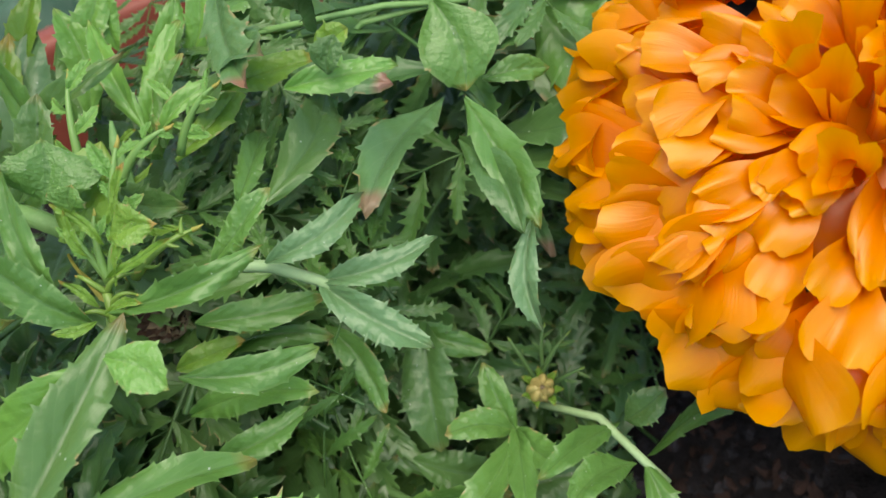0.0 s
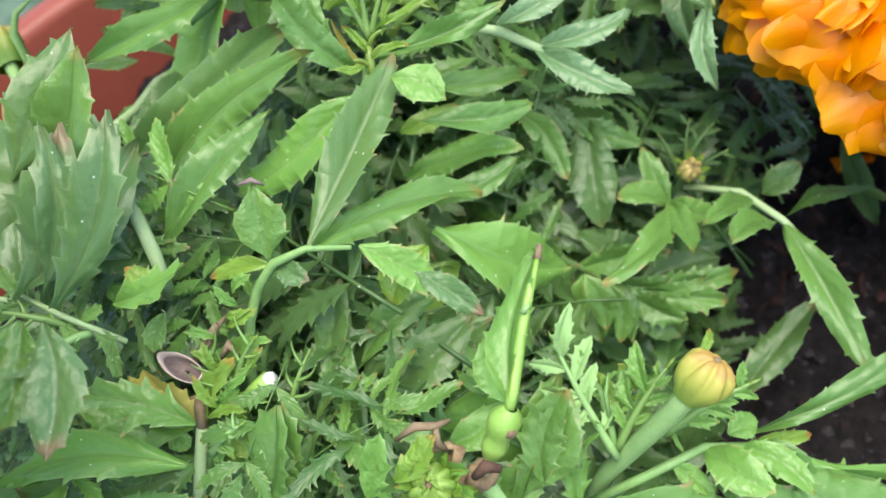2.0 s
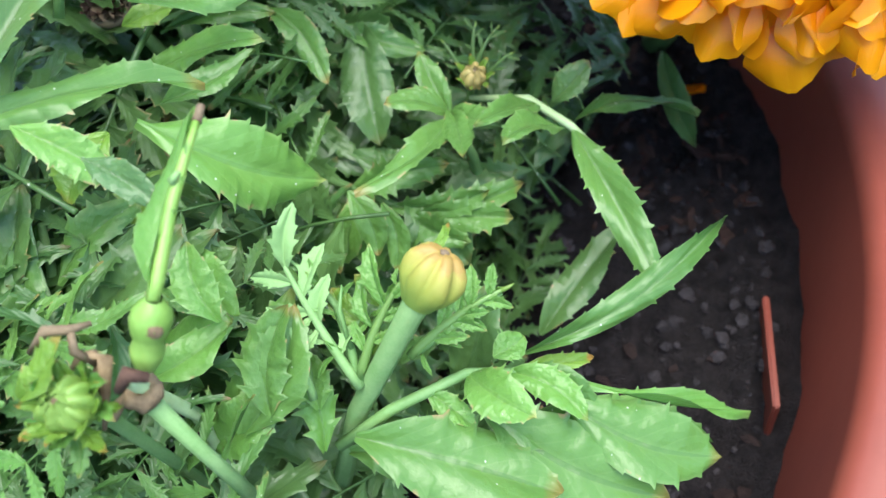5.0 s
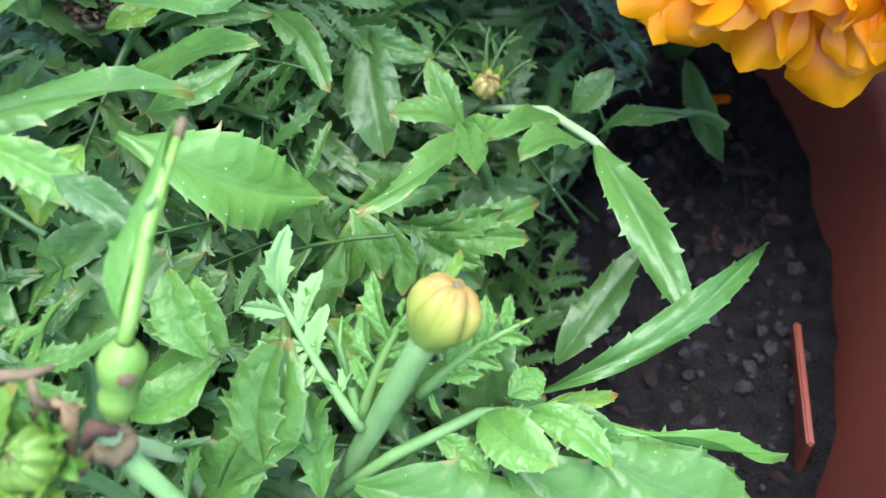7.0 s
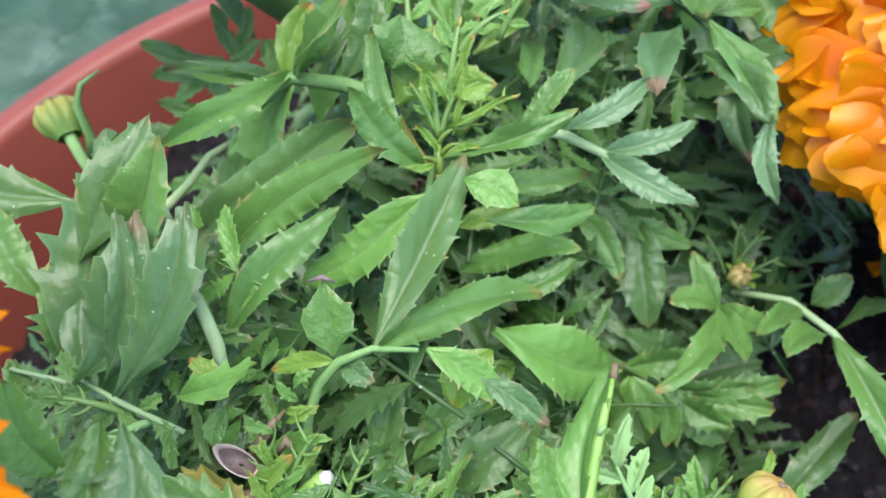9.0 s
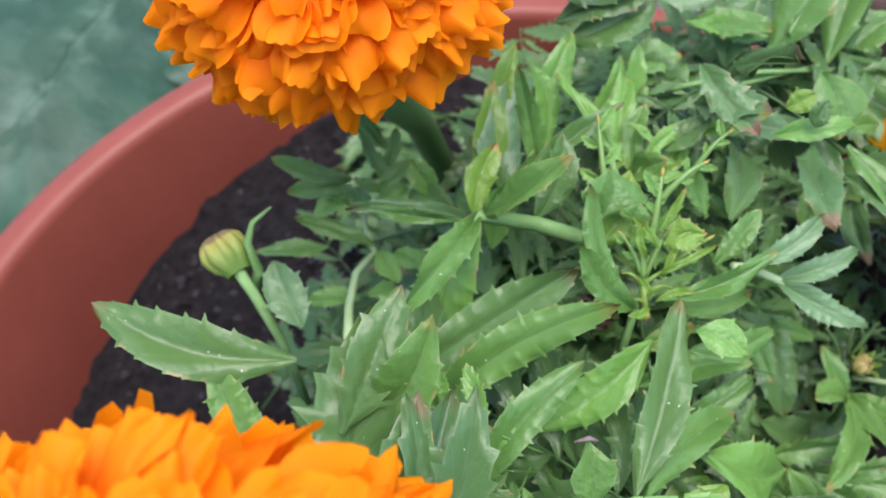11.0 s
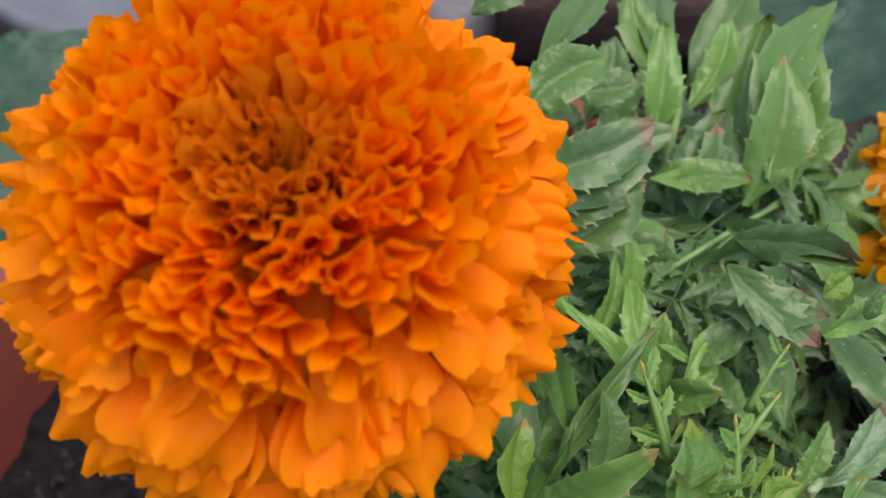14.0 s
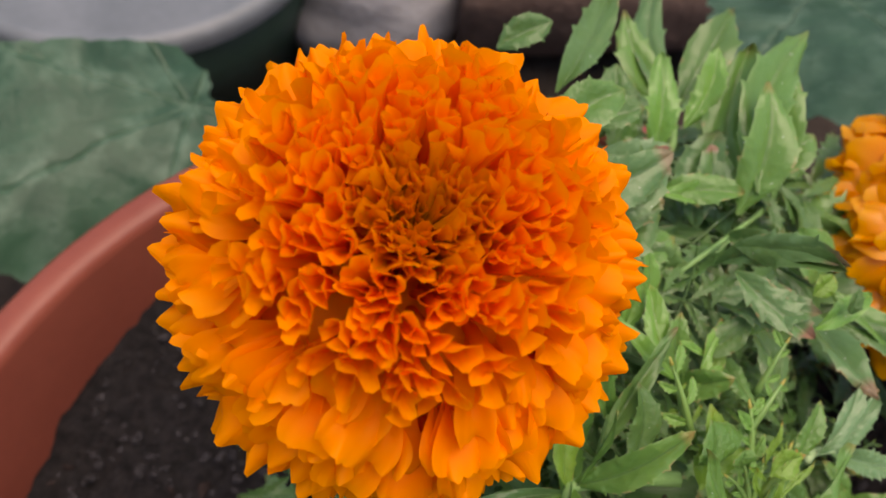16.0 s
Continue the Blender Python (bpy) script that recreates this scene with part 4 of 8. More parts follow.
leaflet(front, (0.0929, -0.0589, 0.2467), (0.1087, -0.0561, 0.2348), 0.0100, (0.04, -0.19, 1.07), LEAF, seed=9, teeth=5)
leaflet(front, (0.0872, -0.0484, 0.2437), (0.0933, -0.0380, 0.2606), 0.0101, (0.09, -0.26, 1.03), LEAF_DEEP, seed=1, teeth=5)
leaflet(front, (0.0949, -0.0495, 0.2587), (0.0993, -0.0454, 0.2580), 0.0047, (0.06, -0.26, 1.04), LEAF_BRIGHT, seed=2, teeth=5)
leaflet(front, (0.0600, -0.0560, 0.2790), (0.0555, -0.0475, 0.2860), 0.0064, (0.28, -0.26, 0.96), LEAF_BRIGHT, seed=3, teeth=5, belly=0.5)
leaflet(front, (0.0509, -0.0652, 0.2562), (0.0660, -0.0470, 0.2730), 0.0071, (0.25, -0.22, 1.00), LEAF_BRIGHT, seed=4, teeth=5, tooth=0.35)
leaflet(front, (0.0488, -0.0619, 0.2728), (0.0598, -0.0542, 0.2753), 0.0069, (0.29, -0.22, 0.98), LEAF_BRIGHT, seed=5, teeth=2, tooth=0.06, belly=0.5)
leaflet(front, (0.0524, -0.0144, 0.2564), (0.0405, -0.0328, 0.2391), 0.0169, (0.24, -0.30, 0.96), LEAF_DEEP, seed=6, teeth=5, tooth=0.5, fold=0.1, belly=0.5)
leaflet(front, (0.0543, -0.0149, 0.2555), (0.0576, -0.0222, 0.2471), 0.0059, (0.21, -0.32, 0.96), LEAF_DEEP, seed=7, teeth=3)
leaflet(front, (0.0663, -0.0171, 0.2569), (0.0608, -0.0247, 0.2457), 0.0060, (0.19, -0.32, 0.97), LEAF_BRIGHT, seed=8, teeth=2, tooth=0.05)
leaflet(front, (0.0695, -0.0178, 0.2531), (0.0699, -0.0232, 0.2419), 0.0064, (0.16, -0.32, 0.98), LEAF_BRIGHT, seed=9, teeth=2, tooth=0.05)
leaflet(front, (0.0756, -0.0186, 0.2510), (0.0772, -0.0210, 0.2415), 0.0049, (0.14, -0.32, 0.99), LEAF_BRIGHT, seed=1, teeth=2, tooth=0.05)
leaflet(front, (0.0467, -0.0296, 0.2798), (0.0378, -0.0397, 0.2751), 0.0076, (0.31, -0.30, 0.91), LEAF_LIME, seed=2, teeth=3, tooth=0.35)
leaflet(front, (0.0268, -0.0471, 0.2703), (0.0370, -0.0343, 0.2766), 0.0074, (0.34, -0.26, 0.91), LEAF_BRIGHT, seed=3, teeth=5, tooth=0.5)
leaflet(front, (0.0231, -0.0513, 0.2658), (0.0250, -0.0396, 0.2809), 0.0041, (0.37, -0.24, 0.91), LEAF_BRIGHT, seed=4, teeth=7, tooth=0.4)
leaflet(front, (0.0215, -0.0486, 0.2606), (0.0418, -0.0345, 0.2652), 0.0087, (0.33, -0.25, 0.94), LEAF_DEEP, seed=5, teeth=5)
stem(front, [(0.0268, -0.0549, 0.2624), (0.0286, -0.0482, 0.2740), (0.0289, -0.0421, 0.2832)], [0.00100, 0.00090, 0.00060], STEM)
# feathery shoots beside the bud
stem(front, [(0.0765, -0.0576, 0.2634), (0.0750, -0.0529, 0.2671), (0.0730, -0.0482, 0.2708), (0.0697, -0.0456, 0.2735), (0.0651, -0.0435, 0.2786)], [0.00081, 0.00074, 0.00062, 0.00050, 0.00012], STEM, "shoot")
stem(front, [(0.0765, -0.0564, 0.2643), (0.0782, -0.0506, 0.2678), (0.0805, -0.0480, 0.2716), (0.0845, -0.0455, 0.2748)], [0.00074, 0.00068, 0.00056, 0.00025], STEM, "shoot")
stem(front, [(0.0753, -0.0535, 0.2666), (0.0744, -0.0502, 0.2729), (0.0747, -0.0471, 0.2749)], [0.00050, 0.00037, 0.00012], STEM, "shoot")
leaflet(front, (0.0775, -0.0501, 0.2684), (0.0716, -0.0452, 0.2708), 0.0039, (0.18, -0.27, 1.00), LEAF_LIME, seed=6, teeth=2, tooth=0.05)
leaflet(front, (0.0793, -0.0474, 0.2698), (0.0761, -0.0452, 0.2746), 0.0030, (0.17, -0.28, 1.00), LEAF_LIME, seed=7, teeth=2, tooth=0.05)
leaflet(front, (0.0772, -0.0539, 0.2659), (0.0818, -0.0486, 0.2659), 0.0038, (0.16, -0.25, 1.02), LEAF_LIME, seed=8, teeth=3)
leaflet(front, (0.0727, -0.0477, 0.2713), (0.0652, -0.0437, 0.2759), 0.0016, (0.21, -0.28, 0.98), LEAF_BRIGHT, seed=9, teeth=3)
stem(front, [(0.0841, -0.0536, 0.2661), (0.0911, -0.0504, 0.2700), (0.0974, -0.0460, 0.2715)], [0.00068, 0.00056, 0.00019], STEM, "shoot")
leaflet(front, (0.0692, -0.0594, 0.2588), (0.0676, -0.0526, 0.2639), 0.0047, (0.20, -0.22, 1.02), LEAF_BRIGHT, seed=1, teeth=3, tooth=0.4)
leaflet(front, (0.0882, -0.0490, 0.2841), (0.0907, -0.0412, 0.2815), 0.0015, (0.12, -0.32, 0.99), LEAF_LIME, seed=2, teeth=2)
# left side of the bush
leaflet(near, (-0.0140, -0.0590, 0.3100), (-0.0017, -0.0295, 0.3140), 0.0103, (0.29, -0.26, 0.96), LEAF_PINK, seed=3, teeth=6, belly=0.62, tooth=0.14)
leaflet(near, (-0.0144, -0.0580, 0.3058), (-0.0175, -0.0305, 0.3160), 0.0070, (0.31, -0.25, 0.95), LEAF_PINK, seed=4, teeth=3, tooth=0.14)
leaflet(near, (-0.0198, -0.0549, 0.3047), (-0.0149, -0.0220, 0.3265), 0.0149, (0.32, -0.27, 0.93), LEAF_DEEP, seed=5, teeth=6, belly=0.6, tooth=0.5, fold=0.15)
leaflet(near, (-0.0157, -0.0388, 0.3119), (-0.0040, -0.0270, 0.3320), 0.0107, (0.30, -0.30, 0.92), LEAF, seed=6, teeth=6, belly=0.6, tooth=0.12)
leaflet(near, (-0.0304, -0.0258, 0.3135), (-0.0666, -0.0216, 0.3235), 0.0120, (0.38, -0.29, 0.87), LEAF_DEEP, seed=7, teeth=7, fold=0.2)
leaflet(near, (-0.0340, -0.0408, 0.3043), (-0.0446, -0.0293, 0.3163), 0.0075, (0.36, -0.26, 0.90), LEAF, seed=8, teeth=6)
leaflet(near, (-0.0183, -0.0690, 0.2964), (-0.0264, -0.0601, 0.3108), 0.0097, (0.33, -0.17, 0.97), LEAF_BRIGHT, seed=9, teeth=6)
leaflet(near, (-0.0172, -0.0615, 0.2990), (-0.0114, -0.0699, 0.2909), 0.0109, (0.30, -0.16, 0.99), LEAF, seed=1, teeth=6)
leaflet(front, (0.0094, -0.0571, 0.3053), (0.0078, -0.0623, 0.3020), 0.0034, (0.28, -0.20, 0.99), LEAF, seed=2, teeth=2, tooth=0.2)
leaflet(front, (0.0088, -0.0552, 0.3070), (0.0035, -0.0525, 0.3107), 0.0034, (0.29, -0.23, 0.97), LEAF_LIME, seed=3, teeth=2)
stem(front, [(0.0021, -0.0486, 0.2954), (0.0047, -0.0476, 0.3069), (-0.0038, -0.0380, 0.3061), (-0.0068, -0.0325, 0.3111), (-0.0095, -0.0251, 0.3124)], [0.00110, 0.00120, 0.00130, 0.00120, 0.00090], STEM_PALE)
stem(near, [(-0.0115, -0.0262, 0.3160), (-0.0118, -0.0272, 0.3080), (-0.0124, -0.0292, 0.2970), (-0.0129, -0.0317, 0.2802)], [0.0008, 0.0011, 0.0012, 0.0013], STEM_PALE)
leaflet(front, (-0.0149, -0.0199, 0.3025), (-0.0095, -0.0008, 0.3020), 0.0065, (0.30, -0.33, 0.90), LEAF_DEEP, seed=4, teeth=5)
leaflet(front, (-0.0003, 0.0090, 0.3123), (-0.0115, -0.0207, 0.3224), 0.0063, (0.29, -0.37, 0.87), LEAF, seed=5, teeth=6, fold=0.35, belly=0.5)
leaflet(front, (-0.0018, 0.0075, 0.3117), (-0.0273, 0.0091, 0.3145), 0.0027, (0.00, -0.50, 0.50), LEAF, seed=6, teeth=5)
stem(front, [(0.0207, 0.0048, 0.3115), (0.0112, 0.0074, 0.3123), (-0.0003, 0.0090, 0.3123), (-0.0053, 0.0017, 0.3112)], [0.00160, 0.00160, 0.00140, 0.00080], STEM, "leaf_stalk")
leaflet(front, (0.0002, 0.0084, 0.3117), (0.0105, 0.0170, 0.3224), 0.0051, (0.80, -0.30, 0.30), LEAF, seed=7, teeth=5)
leaflet(front, (0.0112, 0.0082, 0.3130), (0.0158, 0.0212, 0.3236), 0.0066, (0.22, -0.43, 0.85), LEAF_DEEP, seed=8, teeth=5)
leaflet(front, (0.0231, 0.0014, 0.3133), (0.0289, 0.0142, 0.3208), 0.0112, (0.18, -0.43, 0.88), LEAF_LIME, seed=9, teeth=5, belly=0.6)
leaflet(front, (0.0233, -0.0457, 0.3045), (0.0213, -0.0374, 0.3134), 0.0044, (0.23, -0.29, 0.98), LEAF, seed=1, teeth=3, belly=0.75, tooth=0.1)
leaflet(front, (0.0235, -0.0465, 0.3038), (0.0125, -0.0480, 0.3012), 0.0032, (0.24, -0.25, 0.99), LEAF_LIME, seed=2, teeth=4, tooth=0.15)
leaflet(front, (0.0246, -0.0462, 0.3036), (0.0310, -0.0494, 0.3043), 0.0038, (0.20, -0.26, 1.00), LEAF_PINK, seed=3, teeth=3)
stem(front, [(0.0170, -0.0627, 0.2815), (0.0180, -0.0590, 0.2890), (0.0187, -0.0529, 0.2959), (0.0207, -0.0489, 0.3003), (0.0249, -0.0472, 0.3053), (0.0298, -0.0445, 0.3057), (0.0368, -0.0435, 0.3050)], [0.00100, 0.00100, 0.00090, 0.00090, 0.00080, 0.00060, 0.00040], STEM)
# finely cut shoot in the middle
stem(front, [(0.0284, -0.0133, 0.2973), (0.0300, -0.0090, 0.3030), (0.0318, -0.0050, 0.3090), (0.0335, 0.0010, 0.3140)], [0.00090, 0.00080, 0.00060, 0.00030], STEM)
leaflet(front, (0.0326, -0.0098, 0.3104), (0.0285, -0.0135, 0.3130), 0.0015, (0.18, -0.38, 0.93), LEAF_LIME, seed=4, teeth=3, tooth=0.4)
leaflet(front, (0.0329, -0.0081, 0.3115), (0.0297, -0.0072, 0.3172), 0.0015, (0.17, -0.40, 0.91), LEAF_LIME, seed=5, teeth=3, tooth=0.4)
leaflet(front, (0.0339, -0.0087, 0.3108), (0.0406, -0.0078, 0.3130), 0.0015, (0.15, -0.40, 0.92), LEAF_LIME, seed=6, teeth=3, tooth=0.4)
leaflet(front, (0.0341, -0.0047, 0.3137), (0.0445, 0.0000, 0.3175), 0.0015, (0.14, -0.42, 0.91), LEAF_LIME, seed=7, teeth=3, tooth=0.4)
leaflet(front, (0.0351, -0.0053, 0.3129), (0.0406, 0.0022, 0.3204), 0.0015, (0.15, -0.42, 0.90), LEAF_LIME, seed=8, teeth=3, tooth=0.4)
leaflet(front, (0.0320, -0.0029, 0.3158), (0.0304, 0.0007, 0.3228), 0.0015, (0.17, -0.42, 0.89), LEAF_LIME, seed=9, teeth=3, tooth=0.4)
leaflet(front, (0.0344, 0.0016, 0.3182), (0.0382, 0.0070, 0.3248), 0.0015, (0.15, -0.44, 0.88), LEAF_LIME, seed=1, teeth=3, tooth=0.4)
leaflet(front, (0.0337, -0.0009, 0.3166), (0.0285, 0.0010, 0.3236), 0.0015, (0.17, -0.43, 0.89), LEAF_LIME, seed=2, teeth=3, tooth=0.4)
leaflet(front, (0.0348, -0.0006, 0.3177), (0.0426, 0.0011, 0.3190), 0.0046, (0.14, -0.43, 0.90), LEAF_LIME, seed=3, teeth=4, belly=0.7)
# back of the bush
leaflet(golden_one, (-0.0000, 0.0090, 0.3120), (-0.0082, -0.0112, 0.2932), 0.0137, (-0.04, -0.22, 1.06), LEAF_BRIGHT, seed=4, teeth=6, belly=0.5, fold=0.2)
leaflet(golden_one, (-0.0017, 0.0083, 0.3115), (-0.0270, 0.0080, 0.3140), 0.0036, (-0.00, -0.27, 1.04), LEAF_PINK, seed=5, teeth=3, fold=0.5, tooth=0.1)
leaflet(golden_one, (-0.0000, 0.0090, 0.3120), (0.0170, 0.0070, 0.3330), 0.0062, (-0.09, -0.28, 1.02), LEAF, seed=6, teeth=6, fold=0.4)
leaflet(golden_one, (0.0055, 0.0117, 0.3141), (0.0277, 0.0293, 0.3239), 0.0045, (-0.11, -0.30, 1.00), LEAF_DEEP, seed=7, teeth=4, fold=0.5)
leaflet(golden_one, (0.0061, 0.0128, 0.3124), (-0.0010, 0.0350, 0.3100), 0.0038, (-0.06, -0.30, 1.01), LEAF_DEEP, seed=8, teeth=4, tooth=0.08)
leaflet(golden_one, (0.0120, 0.0190, 0.3110), (0.0070, 0.0280, 0.3350), 0.0048, (-0.09, -0.32, 1.00), LEAF, seed=9, teeth=4, tooth=0.1)
leaflet(golden_one, (0.0116, 0.0571, 0.3346), (0.0340, 0.0580, 0.3410), 0.0104, (-0.13, -0.42, 0.91), LEAF_PINK, seed=1, teeth=6)
leaflet(golden_one, (0.0134, 0.0527, 0.3244), (0.0335, 0.0539, 0.3310), 0.0091, (-0.13, -0.39, 0.94), LEAF_DEEP, seed=2, teeth=6)
leaflet(golden_one, (0.0500, 0.0470, 0.3100), (0.0589, 0.0280, 0.3364), 0.0082, (-0.23, -0.33, 0.94), LEAF_PINK, seed=3, teeth=5, belly=0.5)
leaflet(golden_one, (0.0417, 0.0318, 0.3210), (0.0550, 0.0240, 0.3270), 0.0077, (-0.22, -0.31, 0.96), LEAF_PINK, seed=4, teeth=4, tooth=0.5, belly=0.6)
leaflet(golden_one, (0.0350, 0.0270, 0.3130), (0.0460, 0.0300, 0.3200), 0.0062, (-0.19, -0.31, 0.98), LEAF_DEEP, seed=5, teeth=3, tooth=0.1)
leaflet(golden_one, (0.0305, 0.0223, 0.3096), (0.0328, 0.0347, 0.3181), 0.0052, (-0.16, -0.31, 0.99), LEAF, seed=6, teeth=3)
leaflet(golden_one, (0.0286, 0.0224, 0.3075), (0.0359, 0.0183, 0.3195), 0.0066, (-0.16, -0.29, 1.00), LEAF, seed=7, teeth=4)
leaflet(golden_one, (0.0241, 0.0142, 0.3114), (0.0399, 0.0096, 0.3115), 0.0054, (-0.16, -0.26, 1.01), LEAF_DEEP, seed=8, teeth=5)
leaflet(golden_one, (0.0610, 0.0580, 0.3100), (0.0730, 0.0800, 0.3280), 0.0132, (-0.24, -0.38, 0.90), LEAF, seed=9, teeth=5, belly=0.55, tooth=0.1)
leaflet(golden_one, (0.0767, 0.0637, 0.3032), (0.0878, 0.0922, 0.3215), 0.0119, (-0.26, -0.38, 0.89), LEAF, seed=1, teeth=4, belly=0.5, tooth=0.12)
leaflet(golden_one, (0.0785, 0.0632, 0.2932), (0.1049, 0.0507, 0.2859), 0.0158, (-0.27, -0.31, 0.93), LEAF_DEEP, seed=2, teeth=4, belly=0.5, tooth=0.12)
leaflet(golden_one, (0.0564, 0.0629, 0.3083), (0.0601, 0.0743, 0.3161), 0.0103, (-0.21, -0.38, 0.92), LEAF_PINK, seed=3, teeth=3)
leaflet(golden_one, (0.0453, 0.0681, 0.3113), (0.0616, 0.0603, 0.3152), 0.0071, (-0.20, -0.37, 0.92), LEAF, seed=4, teeth=4)
leaflet(golden_one, (0.0304, 0.0540, 0.3138), (0.0421, 0.0479, 0.3103), 0.0097, (-0.16, -0.36, 0.96), LEAF_DEEP, seed=5, teeth=4)
stem(golden_one, [(0.0432, 0.0466, 0.2973), (0.0556, 0.0529, 0.3064), (0.0753, 0.0633, 0.3029)], [0.00060, 0.00060, 0.00040], STEM, "leaf_stalk")
leaflet(golden_one, (0.0265, 0.0925, 0.3225), (0.0523, 0.1224, 0.3225), 0.0091, (-0.24, -0.37, 0.91), LEAF_DEEP, seed=6, teeth=4, tooth=0.12)
leaflet(golden_one, (0.0143, 0.1023, 0.3298), (0.0274, 0.1037, 0.3339), 0.0081, (-0.20, -0.39, 0.91), LEAF_DEEP, seed=7, teeth=4)
leaflet(golden_one, (0.0640, 0.0956, 0.3024), (0.0581, 0.1218, 0.3144), 0.0099, (-0.27, -0.34, 0.91), LEAF, seed=8, teeth=3, tooth=0.06, belly=0.6)
leaflet(golden_one, (0.0620, 0.0934, 0.3053), (0.0732, 0.1321, 0.3122), 0.0095, (-0.28, -0.35, 0.90), LEAF_PINK, seed=9, teeth=3, tooth=0.06, belly=0.6)
leaflet(golden_one, (0.0657, 0.0964, 0.3032), (0.0917, 0.1205, 0.3101), 0.0098, (-0.31, -0.33, 0.90), LEAF_DEEP, seed=1, teeth=3, tooth=0.06, belly=0.7)
leaflet(golden_one, (0.0686, 0.0929, 0.3020), (0.1037, 0.1053, 0.3043), 0.0090, (-0.32, -0.30, 0.90), LEAF, seed=2, teeth=3, tooth=0.06, belly=0.6)
leaflet(golden_one, (0.0646, 0.0598, 0.3156), (0.0950, 0.0970, 0.3230), 0.0127, (-0.34, -0.28, 0.91), LEAF, seed=3, teeth=4, tooth=0.1, belly=0.5)
leaflet(golden_one, (0.0333, 0.0903, 0.3164), (0.0475, 0.0872, 0.3182), 0.0089, (-0.25, -0.33, 0.94), LEAF_DEEP, seed=4, teeth=5)
leaflet(golden_one, (0.0360, 0.0825, 0.3102), (0.0528, 0.0781, 0.3119), 0.0086, (-0.26, -0.30, 0.95), LEAF_PALE, seed=5, teeth=4)
stem(golden_one, [(0.0546, 0.0753, 0.2823), (0.0552, 0.0818, 0.3099), (0.0650, 0.0966, 0.3032)], [0.00120, 0.00110, 0.00090], STEM)
stem(golden_one, [(0.0363, 0.0449, 0.3118), (0.0595, 0.0551, 0.3080), (0.0866, 0.0680, 0.2972)], [0.00060, 0.00060, 0.00040], STEM, "leaf_stalk")
leaflet(golden_one, (0.0427, 0.0371, 0.3268), (0.0526, 0.0205, 0.3244), 0.0065, (-0.31, -0.18, 0.98), LEAF_PINK, seed=6, teeth=4, tooth=0.5)
leaflet(golden_one, (0.0539, 0.0513, 0.3135), (0.0581, 0.0277, 0.3360), 0.0077, (-0.33, -0.21, 0.96), LEAF_DEEP, seed=7, teeth=3, tooth=0.1)
# small leaves under the tall bloom
leaflet(tall, (-0.0329, 0.0314, 0.2948), (-0.0514, 0.0334, 0.3002), 0.0048, (0.09, -0.30, 1.01), LEAF, seed=8, teeth=4, tooth=0.15)
leaflet(tall, (-0.0329, 0.0314, 0.2948), (-0.0472, 0.0266, 0.2957), 0.0048, (0.08, -0.29, 1.02), LEAF, seed=9, teeth=4, tooth=0.15)
leaflet(tall, (-0.0330, 0.0309, 0.2944), (-0.0405, 0.0216, 0.2926), 0.0053, (0.07, -0.29, 1.02), LEAF_BRIGHT, seed=1, teeth=4, tooth=0.15)
leaflet(tall, (-0.0318, 0.0303, 0.2941), (-0.0272, 0.0219, 0.2935), 0.0048, (0.05, -0.29, 1.03), LEAF, seed=2, teeth=4, tooth=0.15)
leaflet(tall, (-0.0196, 0.0292, 0.2939), (-0.0079, 0.0233, 0.2952), 0.0048, (-0.00, -0.29, 1.03), LEAF, seed=3, teeth=4, tooth=0.15)
leaflet(tall, (-0.0195, 0.0303, 0.2946), (-0.0247, 0.0227, 0.2941), 0.0053, (0.02, -0.29, 1.03), LEAF_BRIGHT, seed=4, teeth=4, tooth=0.15)
leaflet(tall, (-0.0273, 0.0258, 0.2913), (-0.0472, 0.0266, 0.2957), 0.0048, (0.07, -0.28, 1.02), LEAF, seed=5, teeth=4, tooth=0.15)
leaflet(tall, (-0.0267, 0.0187, 0.2865), (-0.0453, 0.0215, 0.2924), 0.0044, (0.07, -0.26, 1.03), LEAF, seed=6, teeth=4, tooth=0.15)
leaflet(tall, (-0.0378, 0.0186, 0.2859), (-0.0543, 0.0153, 0.2878), 0.0048, (0.10, -0.25, 1.04), LEAF, seed=7, teeth=4, tooth=0.15)
leaflet(tall, (-0.0220, 0.0172, 0.2857), (-0.0125, 0.0117, 0.2873), 0.0056, (0.01, -0.25, 1.05), LEAF_BRIGHT, seed=8, teeth=4, tooth=0.15)
leaflet(tall, (-0.0256, 0.0175, 0.2858), (-0.0200, 0.0094, 0.2853), 0.0056, (0.02, -0.24, 1.05), LEAF_BRIGHT, seed=9, teeth=4, tooth=0.15)
leaflet(tall, (-0.0123, 0.0286, 0.2938), (-0.0190, 0.0332, 0.3014), 0.0061, (0.00, -0.30, 1.02), LEAF_BRIGHT, seed=1, teeth=4, tooth=0.15)
leaflet(tall, (-0.0073, 0.0292, 0.2944), (-0.0006, 0.0237, 0.2958), 0.0061, (-0.04, -0.29, 1.02), LEAF_BRIGHT, seed=2, teeth=4, tooth=0.15)
stem(tall, [(-0.0265, -0.0113, 0.2953), (-0.0295, 0.0004, 0.2885), (-0.0300, 0.0112, 0.2861), (-0.0270, 0.0185, 0.2839), (-0.0305, 0.0258, 0.2838), (-0.0327, 0.0353, 0.2853)], [0.00110, 0.00100, 0.00090, 0.00080, 0.00070, 0.00060], STEM_PALE)
stem(near, [(-0.0494, -0.0012, 0.2952), (-0.0463, -0.0000, 0.3027), (-0.0476, 0.0026, 0.3089), (-0.0464, 0.0056, 0.3120), (-0.0429, 0.0089, 0.3132)], [0.00120, 0.00110, 0.00090, 0.00060, 0.00020], STEM, "shoot")
